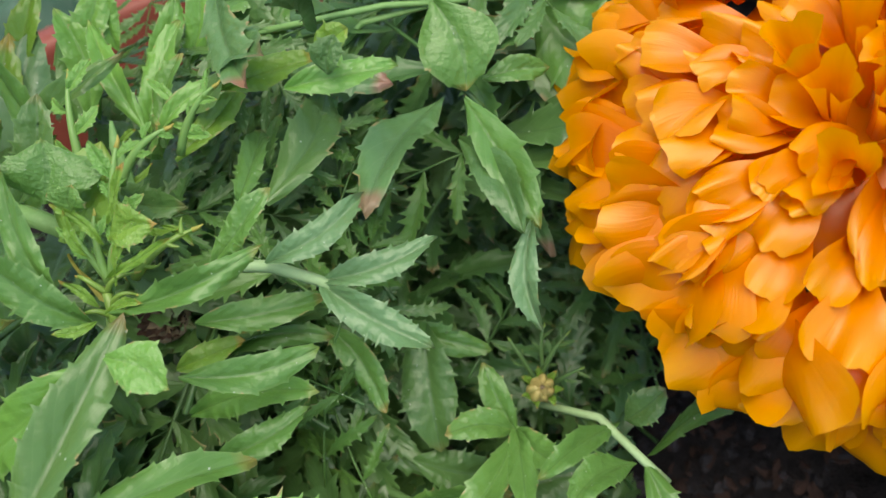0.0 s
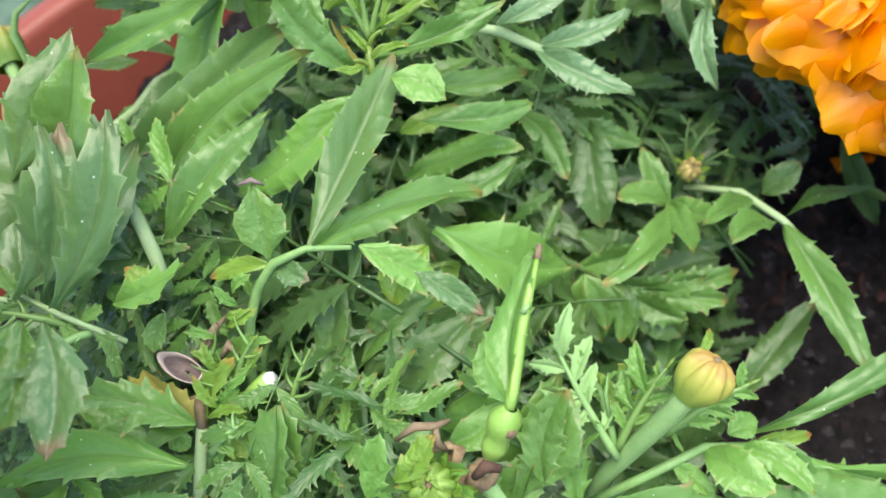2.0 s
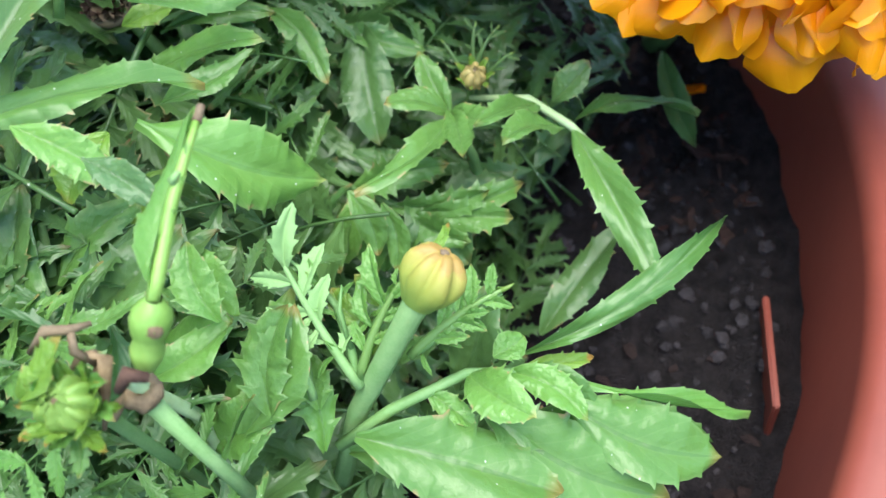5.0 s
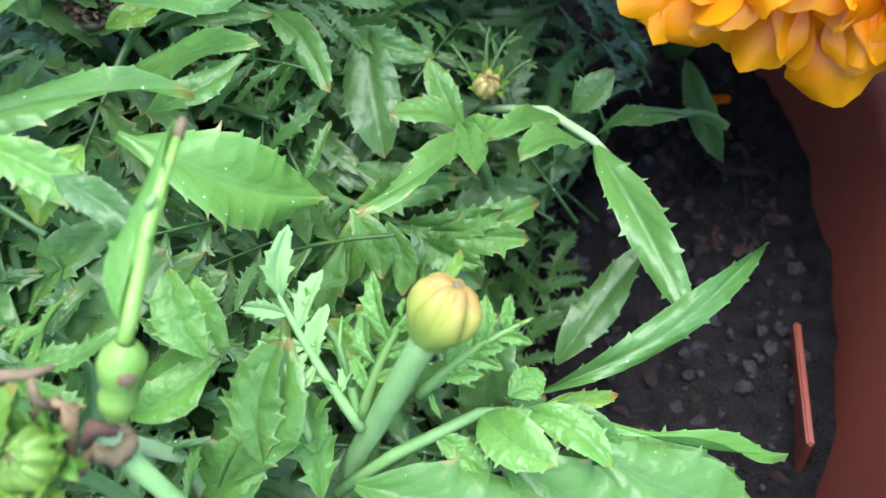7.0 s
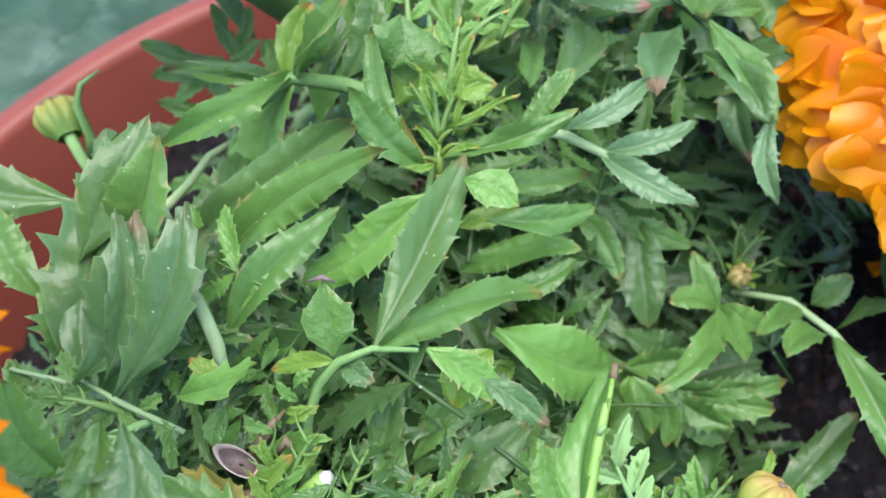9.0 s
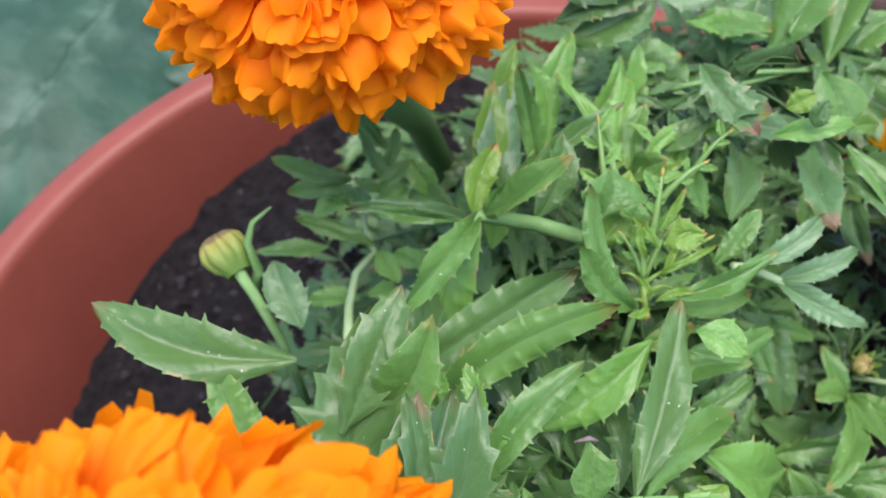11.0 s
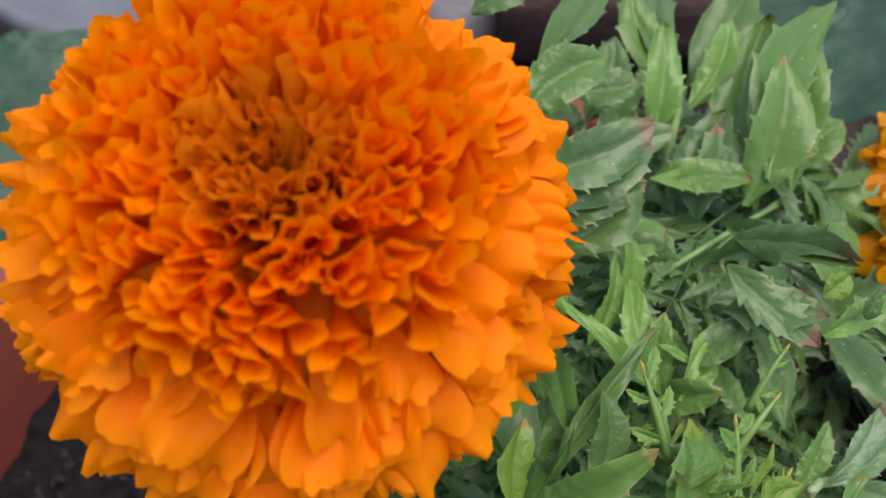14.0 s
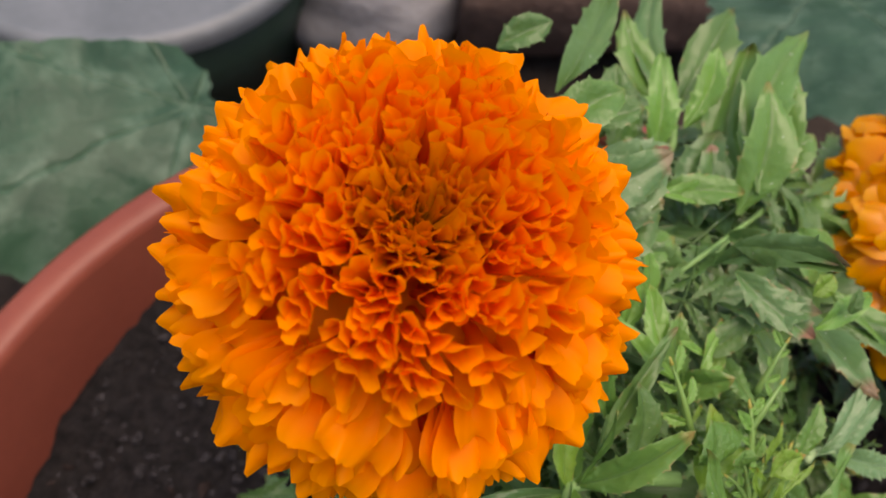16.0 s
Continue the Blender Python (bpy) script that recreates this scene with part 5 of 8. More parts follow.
# upright leaves behind the middle of the bush
leaflet(golden_one, (0.0035, 0.0144, 0.3062), (0.0048, 0.0388, 0.3213), 0.0107, (0.36, -0.34, 0.84), LEAF_PALE, seed=3, teeth=7, tooth=0.14, fold=0.12, belly=0.5, curl=0.03)
leaflet(front, (-0.0011, 0.0089, 0.3125), (0.0029, 0.0205, 0.3210), 0.0056, (0.39, -0.30, 0.84), LEAF_LIME, seed=4, teeth=3, tooth=0.06, fold=0.3)
leaflet(front, (0.0237, 0.0034, 0.3201), (0.0245, 0.0101, 0.3265), 0.0095, (0.35, -0.32, 0.87), LEAF, seed=5, teeth=4, tooth=0.12, belly=0.72, fold=0.1)
leaflet(front, (0.0290, 0.0022, 0.3198), (0.0302, 0.0044, 0.3233), 0.0055, (0.33, -0.31, 0.89), LEAF, seed=6, teeth=3, tooth=0.12, belly=0.6)
leaflet(golden_one, (0.0283, 0.0231, 0.3129), (0.0148, 0.0402, 0.3213), 0.0042, (0.31, -0.38, 0.85), LEAF_BRIGHT, seed=7, teeth=4, tooth=0.1, fold=0.35)
leaflet(golden_one, (0.0277, 0.0240, 0.3112), (0.0294, 0.0427, 0.3176), 0.0054, (0.29, -0.39, 0.86), LEAF_BRIGHT, seed=8, teeth=4, tooth=0.08, fold=0.3)
leaflet(golden_one, (0.0312, 0.0200, 0.3136), (0.0434, 0.0317, 0.3167), 0.0030, (0.27, -0.38, 0.88), LEAF_BRIGHT, seed=9, teeth=3, tooth=0.3, fold=0.2, belly=0.6)
leaflet(golden_one, (0.0356, 0.0253, 0.3154), (0.0294, 0.0288, 0.3187), 0.0016, (0.29, -0.38, 0.87), LEAF_BRIGHT, seed=1, teeth=2, tooth=0.3)
leaflet(golden_one, (0.0336, 0.0231, 0.3147), (0.0387, 0.0234, 0.3131), 0.0014, (0.27, -0.37, 0.89), LEAF_BRIGHT, seed=2, teeth=2, tooth=0.3)
leaflet(golden_one, (0.0333, 0.0196, 0.3101), (0.0431, 0.0329, 0.3138), 0.0047, (0.26, -0.38, 0.89), LEAF_LIME, seed=3, teeth=3, tooth=0.06, belly=0.55, curl=-0.08)
leaflet(golden_one, (0.0420, 0.0273, 0.3172), (0.0574, 0.0328, 0.3177), 0.0053, (0.22, -0.41, 0.88), LEAF_LIME, seed=4, teeth=4, tooth=0.08, belly=0.55)
leaflet(golden_one, (0.0560, 0.0234, 0.3213), (0.0719, 0.0275, 0.3207), 0.0045, (0.17, -0.42, 0.89), LEAF_BRIGHT, seed=5, teeth=6, tooth=0.2)
leaflet(golden_one, (0.0708, 0.0497, 0.3131), (0.0758, 0.0400, 0.3026), 0.0138, (0.11, -0.44, 0.89), LEAF, seed=6, teeth=3, tooth=0.05, belly=0.55, fold=0.1)
leaflet(golden_one, (0.0773, 0.0449, 0.3002), (0.0875, 0.0499, 0.2973), 0.0048, (0.07, -0.43, 0.91), LEAF, seed=7, teeth=4, tooth=0.1)
leaflet(golden_one, (0.0736, 0.0553, 0.2958), (0.0869, 0.0630, 0.2935), 0.0082, (0.07, -0.44, 0.90), LEAF_PALE, seed=8, teeth=3, tooth=0.06)
leaflet(front, (0.0498, 0.0135, 0.3072), (0.0520, 0.0399, 0.3047), 0.0084, (0.21, -0.38, 0.91), LEAF_DEEP, seed=9, teeth=5, tooth=0.12, fold=0.15, belly=0.5)
leaflet(golden_one, (0.0765, 0.0366, 0.3044), (0.0899, 0.0173, 0.2971), 0.0068, (0.08, -0.39, 0.95), LEAF, seed=1, teeth=4, tooth=0.1, fold=0.3, belly=0.45)
leaflet(front, (0.0449, 0.0139, 0.3067), (0.0419, 0.0316, 0.3035), 0.0046, (0.24, -0.36, 0.92), LEAF, seed=2, teeth=7, tooth=0.35)
leaflet(golden_one, (0.0054, 0.0402, 0.3170), (0.0103, 0.0279, 0.3074), 0.0059, (0.34, -0.36, 0.84), LEAF, seed=3, teeth=4)
leaflet(golden_one, (0.0118, 0.0313, 0.3065), (0.0040, 0.0473, 0.3146), 0.0046, (0.33, -0.37, 0.84), LEAF_BRIGHT, seed=4, teeth=4)
leaflet(golden_one, (0.0324, 0.0413, 0.3082), (0.0282, 0.0504, 0.3155), 0.0045, (0.26, -0.41, 0.85), LEAF_BRIGHT, seed=5, teeth=4)
leaflet(golden_one, (0.0381, 0.0456, 0.3064), (0.0425, 0.0549, 0.3108), 0.0046, (0.23, -0.43, 0.86), LEAF, seed=6, teeth=4)
leaflet(golden_one, (0.0591, 0.0301, 0.3220), (0.0643, 0.0322, 0.3240), 0.0049, (0.18, -0.43, 0.87), LEAF_LIME, seed=7, teeth=3)
leaflet(golden_one, (0.0634, 0.0235, 0.3236), (0.0650, 0.0268, 0.3277), 0.0043, (0.18, -0.43, 0.88), LEAF_DEEP, seed=8, teeth=3)
leaflet(front, (0.0564, 0.0480, 0.2924), (0.0500, 0.0345, 0.2860), 0.0073, (0.18, -0.39, 0.92), LEAF, seed=9, teeth=4)
leaflet(tall, (-0.0239, 0.0371, 0.2972), (-0.0452, 0.0590, 0.3090), 0.0053, (0.40, -0.33, 0.80), LEAF, seed=1, teeth=2, tooth=0.02)
leaflet(tall, (-0.0231, 0.0265, 0.3001), (-0.0280, 0.0313, 0.3074), 0.0036, (0.41, -0.30, 0.82), LEAF, seed=2, teeth=4, tooth=0.4)
leaflet(tall, (-0.0241, 0.0254, 0.2998), (-0.0298, 0.0247, 0.3038), 0.0032, (0.41, -0.28, 0.83), LEAF, seed=3, teeth=4, tooth=0.4)
leaflet(tall, (-0.0250, 0.0243, 0.2994), (-0.0177, 0.0307, 0.3033), 0.0036, (0.40, -0.30, 0.84), LEAF, seed=4, teeth=4, tooth=0.4)
leaflet(tall, (-0.0274, 0.0302, 0.3040), (-0.0292, 0.0347, 0.3100), 0.0032, (0.41, -0.31, 0.81), LEAF, seed=5, teeth=4, tooth=0.4)
leaflet(tall, (-0.0232, 0.0292, 0.3019), (-0.0211, 0.0363, 0.3081), 0.0032, (0.40, -0.31, 0.82), LEAF, seed=6, teeth=4, tooth=0.4)
leaflet(front, (0.0048, 0.0302, 0.2925), (0.0118, 0.0366, 0.2965), 0.0032, (0.32, -0.34, 0.88), LEAF, seed=7, teeth=4, tooth=0.4)
leaflet(front, (0.0326, 0.0376, 0.2872), (0.0423, 0.0435, 0.2899), 0.0036, (0.23, -0.37, 0.91), LEAF, seed=8, teeth=4, tooth=0.4)
leaflet(front, (0.0284, 0.0377, 0.2887), (0.0320, 0.0450, 0.2946), 0.0036, (0.25, -0.37, 0.90), LEAF, seed=9, teeth=4, tooth=0.4)
leaflet(front, (0.0428, 0.0414, 0.2860), (0.0370, 0.0461, 0.2935), 0.0036, (0.22, -0.38, 0.91), LEAF, seed=1, teeth=4, tooth=0.4)
stem(golden_one, [(0.0273, 0.0129, 0.3018), (0.0275, 0.0144, 0.3101), (0.0263, 0.0179, 0.3153), (0.0255, 0.0211, 0.3176)], [0.00090, 0.00100, 0.00100, 0.00030], STEM, "bare_stalk")
leaflet(golden_one, (0.0261, 0.0171, 0.3123), (0.0220, 0.0163, 0.3146), 0.0011, (0.32, -0.34, 0.88), LEAF_LIME, seed=2, teeth=2, tooth=0.3)
leaflet(golden_one, (0.0271, 0.0150, 0.3107), (0.0225, 0.0145, 0.3133), 0.0011, (0.32, -0.33, 0.89), LEAF_LIME, seed=3, teeth=2, tooth=0.3)
leaflet(golden_one, (0.0256, 0.0192, 0.3139), (0.0286, 0.0213, 0.3154), 0.0011, (0.31, -0.35, 0.88), LEAF_LIME, seed=4, teeth=2, tooth=0.3)
leaflet(golden_one, (0.0275, 0.0144, 0.3101), (0.0313, 0.0174, 0.3119), 0.0011, (0.30, -0.34, 0.90), LEAF_LIME, seed=5, teeth=2, tooth=0.3)
leaflet(golden_one, (0.0280, 0.0130, 0.3090), (0.0253, 0.0103, 0.3095), 0.0011, (0.31, -0.32, 0.90), LEAF_LIME, seed=6, teeth=2, tooth=0.3)
# leaves of the plant with the near bloom
leaflet(near, (0.0103, -0.0716, 0.3285), (0.0153, -0.0871, 0.3240), 0.0084, (0.33, -0.17, 0.97), LEAF_PINK, seed=7, teeth=5, tooth=0.9, fold=0.12, belly=0.55)
leaflet(near, (0.0077, -0.0720, 0.3290), (0.0084, -0.0848, 0.3253), 0.0061, (0.35, -0.17, 0.96), LEAF, seed=8, teeth=4, tooth=0.4, fold=0.12)
leaflet(near, (-0.0205, -0.0817, 0.2972), (-0.0250, -0.0857, 0.2960), 0.0096, (0.37, -0.11, 0.96), LEAF, seed=9, teeth=4)
leaflet(near, (-0.0123, -0.0573, 0.3056), (-0.0056, -0.0374, 0.3265), 0.0120, (0.35, -0.26, 0.92), LEAF_PINK, seed=1, teeth=5, tooth=0.7, belly=0.6, fold=0.2)
leaflet(near, (-0.0225, -0.0536, 0.3039), (-0.0239, -0.0417, 0.3172), 0.0061, (0.37, -0.24, 0.91), LEAF, seed=2, teeth=5, tooth=0.8)
leaflet(near, (-0.0256, -0.0593, 0.2988), (-0.0315, -0.0544, 0.3064), 0.0045, (0.38, -0.20, 0.92), LEAF, seed=3, teeth=4, tooth=0.6)
leaflet(near, (-0.0224, -0.0579, 0.3011), (-0.0313, -0.0595, 0.3029), 0.0041, (0.38, -0.19, 0.93), LEAF, seed=4, teeth=4, tooth=0.6)
stem(near, [(-0.0004, -0.0606, 0.2988), (-0.0089, -0.0583, 0.3038), (-0.0212, -0.0561, 0.3043), (-0.0314, -0.0557, 0.3055)], [0.00060, 0.00060, 0.00050, 0.00030], STEM_PALE, "leaf_stalk")
leaflet(front, (0.0043, -0.0589, 0.3108), (0.0179, -0.0549, 0.3164), 0.0047, (0.29, -0.24, 0.96), LEAF_BRIGHT, seed=5, teeth=3, tooth=1.8, belly=0.5, fold=0.25)
leaflet(front, (0.0177, -0.0721, 0.2995), (-0.0002, -0.0708, 0.3039), 0.0057, (0.29, -0.17, 0.99), LEAF, seed=6, teeth=4, tooth=1.4, belly=0.45, fold=0.2)
leaflet(front, (0.0103, -0.0672, 0.2864), (0.0005, -0.0639, 0.2956), 0.0030, (0.28, -0.18, 1.00), YELLOW, seed=7, teeth=4, tooth=1.7)
leaflet(front, (0.0124, -0.0711, 0.2819), (0.0221, -0.0704, 0.2816), 0.0051, (0.24, -0.16, 1.03), LEAF_LIME, seed=8, teeth=3, tooth=1.0)
leaflet(front, (0.0121, -0.0664, 0.2876), (0.0185, -0.0594, 0.2926), 0.0030, (0.25, -0.20, 1.01), LEAF_LIME, seed=9, teeth=3, tooth=1.2)
leaflet(front, (0.0109, -0.0590, 0.2904), (0.0207, -0.0552, 0.2946), 0.0044, (0.25, -0.22, 1.00), LEAF_BRIGHT, seed=1, teeth=3, tooth=0.6)
stem(front, [(0.0091, -0.0751, 0.2754), (0.0112, -0.0700, 0.2830), (0.0112, -0.0674, 0.2872), (0.0096, -0.0643, 0.2898)], [0.00110, 0.00110, 0.00090, 0.00060], STEM, "leaf_stalk")
leaflet(front, (0.0168, -0.0682, 0.2639), (0.0189, -0.0587, 0.2745), 0.0055, (0.22, -0.18, 1.03), LEAF, seed=2, teeth=4, tooth=0.7)
leaflet(front, (0.0212, -0.0450, 0.2778), (0.0244, -0.0381, 0.2863), 0.0066, (0.21, -0.26, 1.00), LEAF_DEEP, seed=3, teeth=4, tooth=0.7)
leaflet(front, (0.0280, -0.0512, 0.2714), (0.0227, -0.0484, 0.2800), 0.0055, (0.20, -0.23, 1.02), LEAF, seed=4, teeth=4, tooth=0.7)
leaflet(front, (0.0300, -0.0480, 0.2729), (0.0372, -0.0403, 0.2806), 0.0044, (0.17, -0.25, 1.02), LEAF, seed=5, teeth=4, tooth=0.7)
leaflet(front, (0.0327, -0.0606, 0.2637), (0.0389, -0.0546, 0.2706), 0.0055, (0.16, -0.20, 1.04), LEAF, seed=6, teeth=4, tooth=0.7)
leaflet(front, (0.0454, -0.0517, 0.2653), (0.0534, -0.0482, 0.2699), 0.0055, (0.11, -0.23, 1.04), LEAF, seed=7, teeth=4, tooth=0.7)
leaflet(front, (0.0499, -0.0574, 0.2600), (0.0442, -0.0563, 0.2677), 0.0044, (0.12, -0.20, 1.05), LEAF, seed=8, teeth=4, tooth=0.7)
leaflet(front, (0.0617, -0.0524, 0.2594), (0.0660, -0.0450, 0.2679), 0.0044, (0.06, -0.23, 1.05), LEAF, seed=9, teeth=4, tooth=0.7)
leaflet(front, (0.0473, -0.0458, 0.2686), (0.0563, -0.0404, 0.2741), 0.0066, (0.10, -0.25, 1.03), LEAF_DEEP, seed=1, teeth=4, tooth=0.7)
# shoots that show late
leaflet(front, (0.0242, 0.0002, 0.3122), (0.0297, -0.0036, 0.3021), 0.0012, (-0.18, -0.17, 1.05), YELLOW, seed=2, teeth=2, tooth=0.1)
leaflet(front, (0.0257, 0.0051, 0.3098), (0.0328, 0.0057, 0.3109), 0.0012, (-0.19, -0.20, 1.03), LEAF_LIME, seed=3, teeth=2, tooth=0.2)
leaflet(front, (0.0259, 0.0034, 0.3087), (0.0314, -0.0008, 0.3065), 0.0012, (-0.18, -0.18, 1.04), LEAF_LIME, seed=4, teeth=2, tooth=0.2)
leaflet(front, (0.0313, 0.0060, 0.3109), (0.0413, 0.0053, 0.3115), 0.0012, (-0.21, -0.20, 1.02), LEAF_LIME, seed=5, teeth=2, tooth=0.2)
leaflet(front, (0.0374, 0.0059, 0.3115), (0.0431, 0.0034, 0.3104), 0.0012, (-0.22, -0.19, 1.02), LEAF_LIME, seed=6, teeth=2, tooth=0.2)
# more tall leaves at the back
leaflet(tall, (0.0033, 0.0172, 0.3044), (0.0015, 0.0365, 0.3225), 0.0080, (0.41, -0.30, 0.82), LEAF_LIME, seed=7, teeth=5, tooth=0.14, fold=0.2)
leaflet(tall, (0.0122, 0.0295, 0.3091), (0.0086, 0.0414, 0.3231), 0.0057, (0.38, -0.34, 0.82), LEAF_BRIGHT, seed=8, teeth=5, tooth=0.14, fold=0.2)
leaflet(golden_one, (0.0204, 0.0351, 0.3098), (0.0279, 0.0471, 0.3198), 0.0048, (0.34, -0.37, 0.83), LEAF_BRIGHT, seed=9, teeth=5, tooth=0.14, fold=0.2)
leaflet(tall, (-0.0018, 0.0301, 0.3146), (0.0053, 0.0440, 0.3260), 0.0057, (0.40, -0.33, 0.80), LEAF_LIME, seed=1, teeth=5, tooth=0.14, fold=0.2)
leaflet(tall, (0.0092, 0.0362, 0.3146), (0.0161, 0.0472, 0.3242), 0.0054, (0.37, -0.36, 0.81), LEAF_BRIGHT, seed=2, teeth=5, tooth=0.14, fold=0.2)
leaflet(golden_one, (0.0165, 0.0401, 0.3144), (0.0169, 0.0489, 0.3250), 0.0048, (0.36, -0.37, 0.81), LEAF_BRIGHT, seed=3, teeth=5, tooth=0.14, fold=0.2)
leaflet(golden_one, (0.0277, 0.0398, 0.3101), (0.0314, 0.0501, 0.3205), 0.0044, (0.32, -0.38, 0.83), LEAF_BRIGHT, seed=4, teeth=5, tooth=0.14, fold=0.2)
leaflet(tall, (0.0017, 0.0096, 0.3000), (0.0096, 0.0238, 0.3113), 0.0067, (0.40, -0.27, 0.86), LEAF_BRIGHT, seed=5, teeth=5, tooth=0.14, fold=0.2)
# leaves round the green bud
leaflet(front, (0.0522, -0.0755, 0.2908), (0.0606, -0.0777, 0.2959), 0.0020, (0.34, -0.15, 0.97), LEAF_BRIGHT, seed=6, teeth=3, tooth=0.5, curl=-0.1)
leaflet(front, (0.0519, -0.0761, 0.2905), (0.0588, -0.0800, 0.2922), 0.0020, (0.34, -0.14, 0.97), LEAF_LIME, seed=7, teeth=3, tooth=0.5, curl=-0.1)
leaflet(front, (0.0513, -0.0764, 0.2904), (0.0545, -0.0822, 0.2893), 0.0020, (0.35, -0.13, 0.97), LEAF, seed=8, teeth=3, tooth=0.5, curl=-0.1)
leaflet(front, (0.0507, -0.0764, 0.2906), (0.0538, -0.0815, 0.2950), 0.0020, (0.36, -0.13, 0.96), LEAF_BRIGHT, seed=9, teeth=3, tooth=0.5, curl=-0.1)
leaflet(front, (0.0502, -0.0761, 0.2909), (0.0493, -0.0802, 0.2945), 0.0020, (0.37, -0.14, 0.96), LEAF_LIME, seed=1, teeth=3, tooth=0.5, curl=-0.1)
leaflet(front, (0.0500, -0.0756, 0.2913), (0.0458, -0.0770, 0.2952), 0.0020, (0.37, -0.15, 0.95), LEAF, seed=2, teeth=3, tooth=0.5, curl=-0.1)
leaflet(front, (0.0502, -0.0750, 0.2917), (0.0519, -0.0755, 0.2996), 0.0020, (0.37, -0.16, 0.95), LEAF_BRIGHT, seed=3, teeth=3, tooth=0.5, curl=-0.1)
leaflet(front, (0.0508, -0.0746, 0.2918), (0.0525, -0.0723, 0.2992), 0.0020, (0.36, -0.17, 0.95), LEAF_LIME, seed=4, teeth=3, tooth=0.5, curl=-0.1)
leaflet(front, (0.0514, -0.0745, 0.2917), (0.0551, -0.0702, 0.2975), 0.0020, (0.35, -0.18, 0.95), LEAF, seed=5, teeth=3, tooth=0.5, curl=-0.1)
leaflet(front, (0.0520, -0.0748, 0.2914), (0.0596, -0.0744, 0.2984), 0.0020, (0.34, -0.17, 0.96), LEAF_BRIGHT, seed=6, teeth=3, tooth=0.5, curl=-0.1)
leaflet(front, (0.0522, -0.0753, 0.2910), (0.0605, -0.0757, 0.2948), 0.0020, (0.34, -0.16, 0.97), LEAF_LIME, seed=7, teeth=3, tooth=0.5, curl=-0.1)
# fine prongs of the shoots beside the yellow bud
leaflet(front, (0.0719, -0.0471, 0.2732), (0.0697, -0.0463, 0.2768), 0.0008, (0.21, -0.28, 0.99), LEAF_BRIGHT, seed=8, teeth=2, tooth=0.3, curl=0.2)
leaflet(front, (0.0737, -0.0487, 0.2716), (0.0765, -0.0466, 0.2748), 0.0008, (0.19, -0.28, 1.00), LEAF_BRIGHT, seed=9, teeth=2, tooth=0.3, curl=0.2)
leaflet(front, (0.0708, -0.0463, 0.2740), (0.0700, -0.0447, 0.2778), 0.0008, (0.21, -0.29, 0.98), LEAF_BRIGHT, seed=1, teeth=2, tooth=0.3, curl=0.2)
leaflet(front, (0.0734, -0.0499, 0.2708), (0.0705, -0.0507, 0.2735), 0.0008, (0.20, -0.26, 1.00), LEAF_BRIGHT, seed=2, teeth=2, tooth=0.3, curl=0.2)
leaflet(front, (0.0774, -0.0506, 0.2693), (0.0761, -0.0487, 0.2734), 0.0008, (0.18, -0.27, 1.01), LEAF_BRIGHT, seed=3, teeth=2, tooth=0.3, curl=0.2)
leaflet(front, (0.0803, -0.0475, 0.2707), (0.0829, -0.0457, 0.2738), 0.0008, (0.15, -0.29, 1.01), LEAF_BRIGHT, seed=4, teeth=2, tooth=0.3, curl=0.2)
leaflet(front, (0.0781, -0.0493, 0.2700), (0.0815, -0.0486, 0.2721), 0.0008, (0.16, -0.27, 1.01), LEAF_BRIGHT, seed=5, teeth=2, tooth=0.3, curl=0.2)
leaflet(front, (0.0905, -0.0489, 0.2672), (0.0901, -0.0472, 0.2709), 0.0008, (0.11, -0.28, 1.02), LEAF_BRIGHT, seed=6, teeth=2, tooth=0.3, curl=0.2)
leaflet(front, (0.0934, -0.0470, 0.2678), (0.0969, -0.0470, 0.2693), 0.0008, (0.08, -0.28, 1.02), LEAF_BRIGHT, seed=7, teeth=2, tooth=0.3, curl=0.2)
leaflet(front, (0.0955, -0.0452, 0.2685), (0.0972, -0.0446, 0.2709), 0.0008, (0.07, -0.29, 1.02), LEAF_BRIGHT, seed=8, teeth=2, tooth=0.3, curl=0.2)
leaflet(front, (0.0919, -0.0481, 0.2674), (0.0951, -0.0501, 0.2676), 0.0008, (0.09, -0.27, 1.03), LEAF_BRIGHT, seed=9, teeth=2, tooth=0.3, curl=0.2)
leaflet(front, (0.0876, -0.0508, 0.2666), (0.0916, -0.0524, 0.2669), 0.0008, (0.11, -0.26, 1.03), LEAF_BRIGHT, seed=1, teeth=2, tooth=0.3, curl=0.2)
leaflet(front, (0.0855, -0.0526, 0.2659), (0.0874, -0.0562, 0.2653), 0.0008, (0.13, -0.24, 1.03), LEAF_BRIGHT, seed=2, teeth=2, tooth=0.3, curl=0.2)
leaflet(front, (0.0699, -0.0589, 0.2655), (0.0674, -0.0589, 0.2686), 0.0008, (0.21, -0.22, 1.02), LEAF_BRIGHT, seed=3, teeth=2, tooth=0.3, curl=0.2)
leaflet(front, (0.0710, -0.0576, 0.2661), (0.0738, -0.0556, 0.2692), 0.0008, (0.20, -0.23, 1.02), LEAF_BRIGHT, seed=4, teeth=2, tooth=0.3, curl=0.2)
leaflet(front, (0.0680, -0.0555, 0.2683), (0.0666, -0.0530, 0.2729), 0.0008, (0.22, -0.24, 1.00), LEAF_BRIGHT, seed=5, teeth=2, tooth=0.3, curl=0.2)
leaflet(front, (0.0746, -0.0540, 0.2677), (0.0723, -0.0540, 0.2707), 0.0008, (0.19, -0.24, 1.01), LEAF_BRIGHT, seed=6, teeth=2, tooth=0.3, curl=0.2)
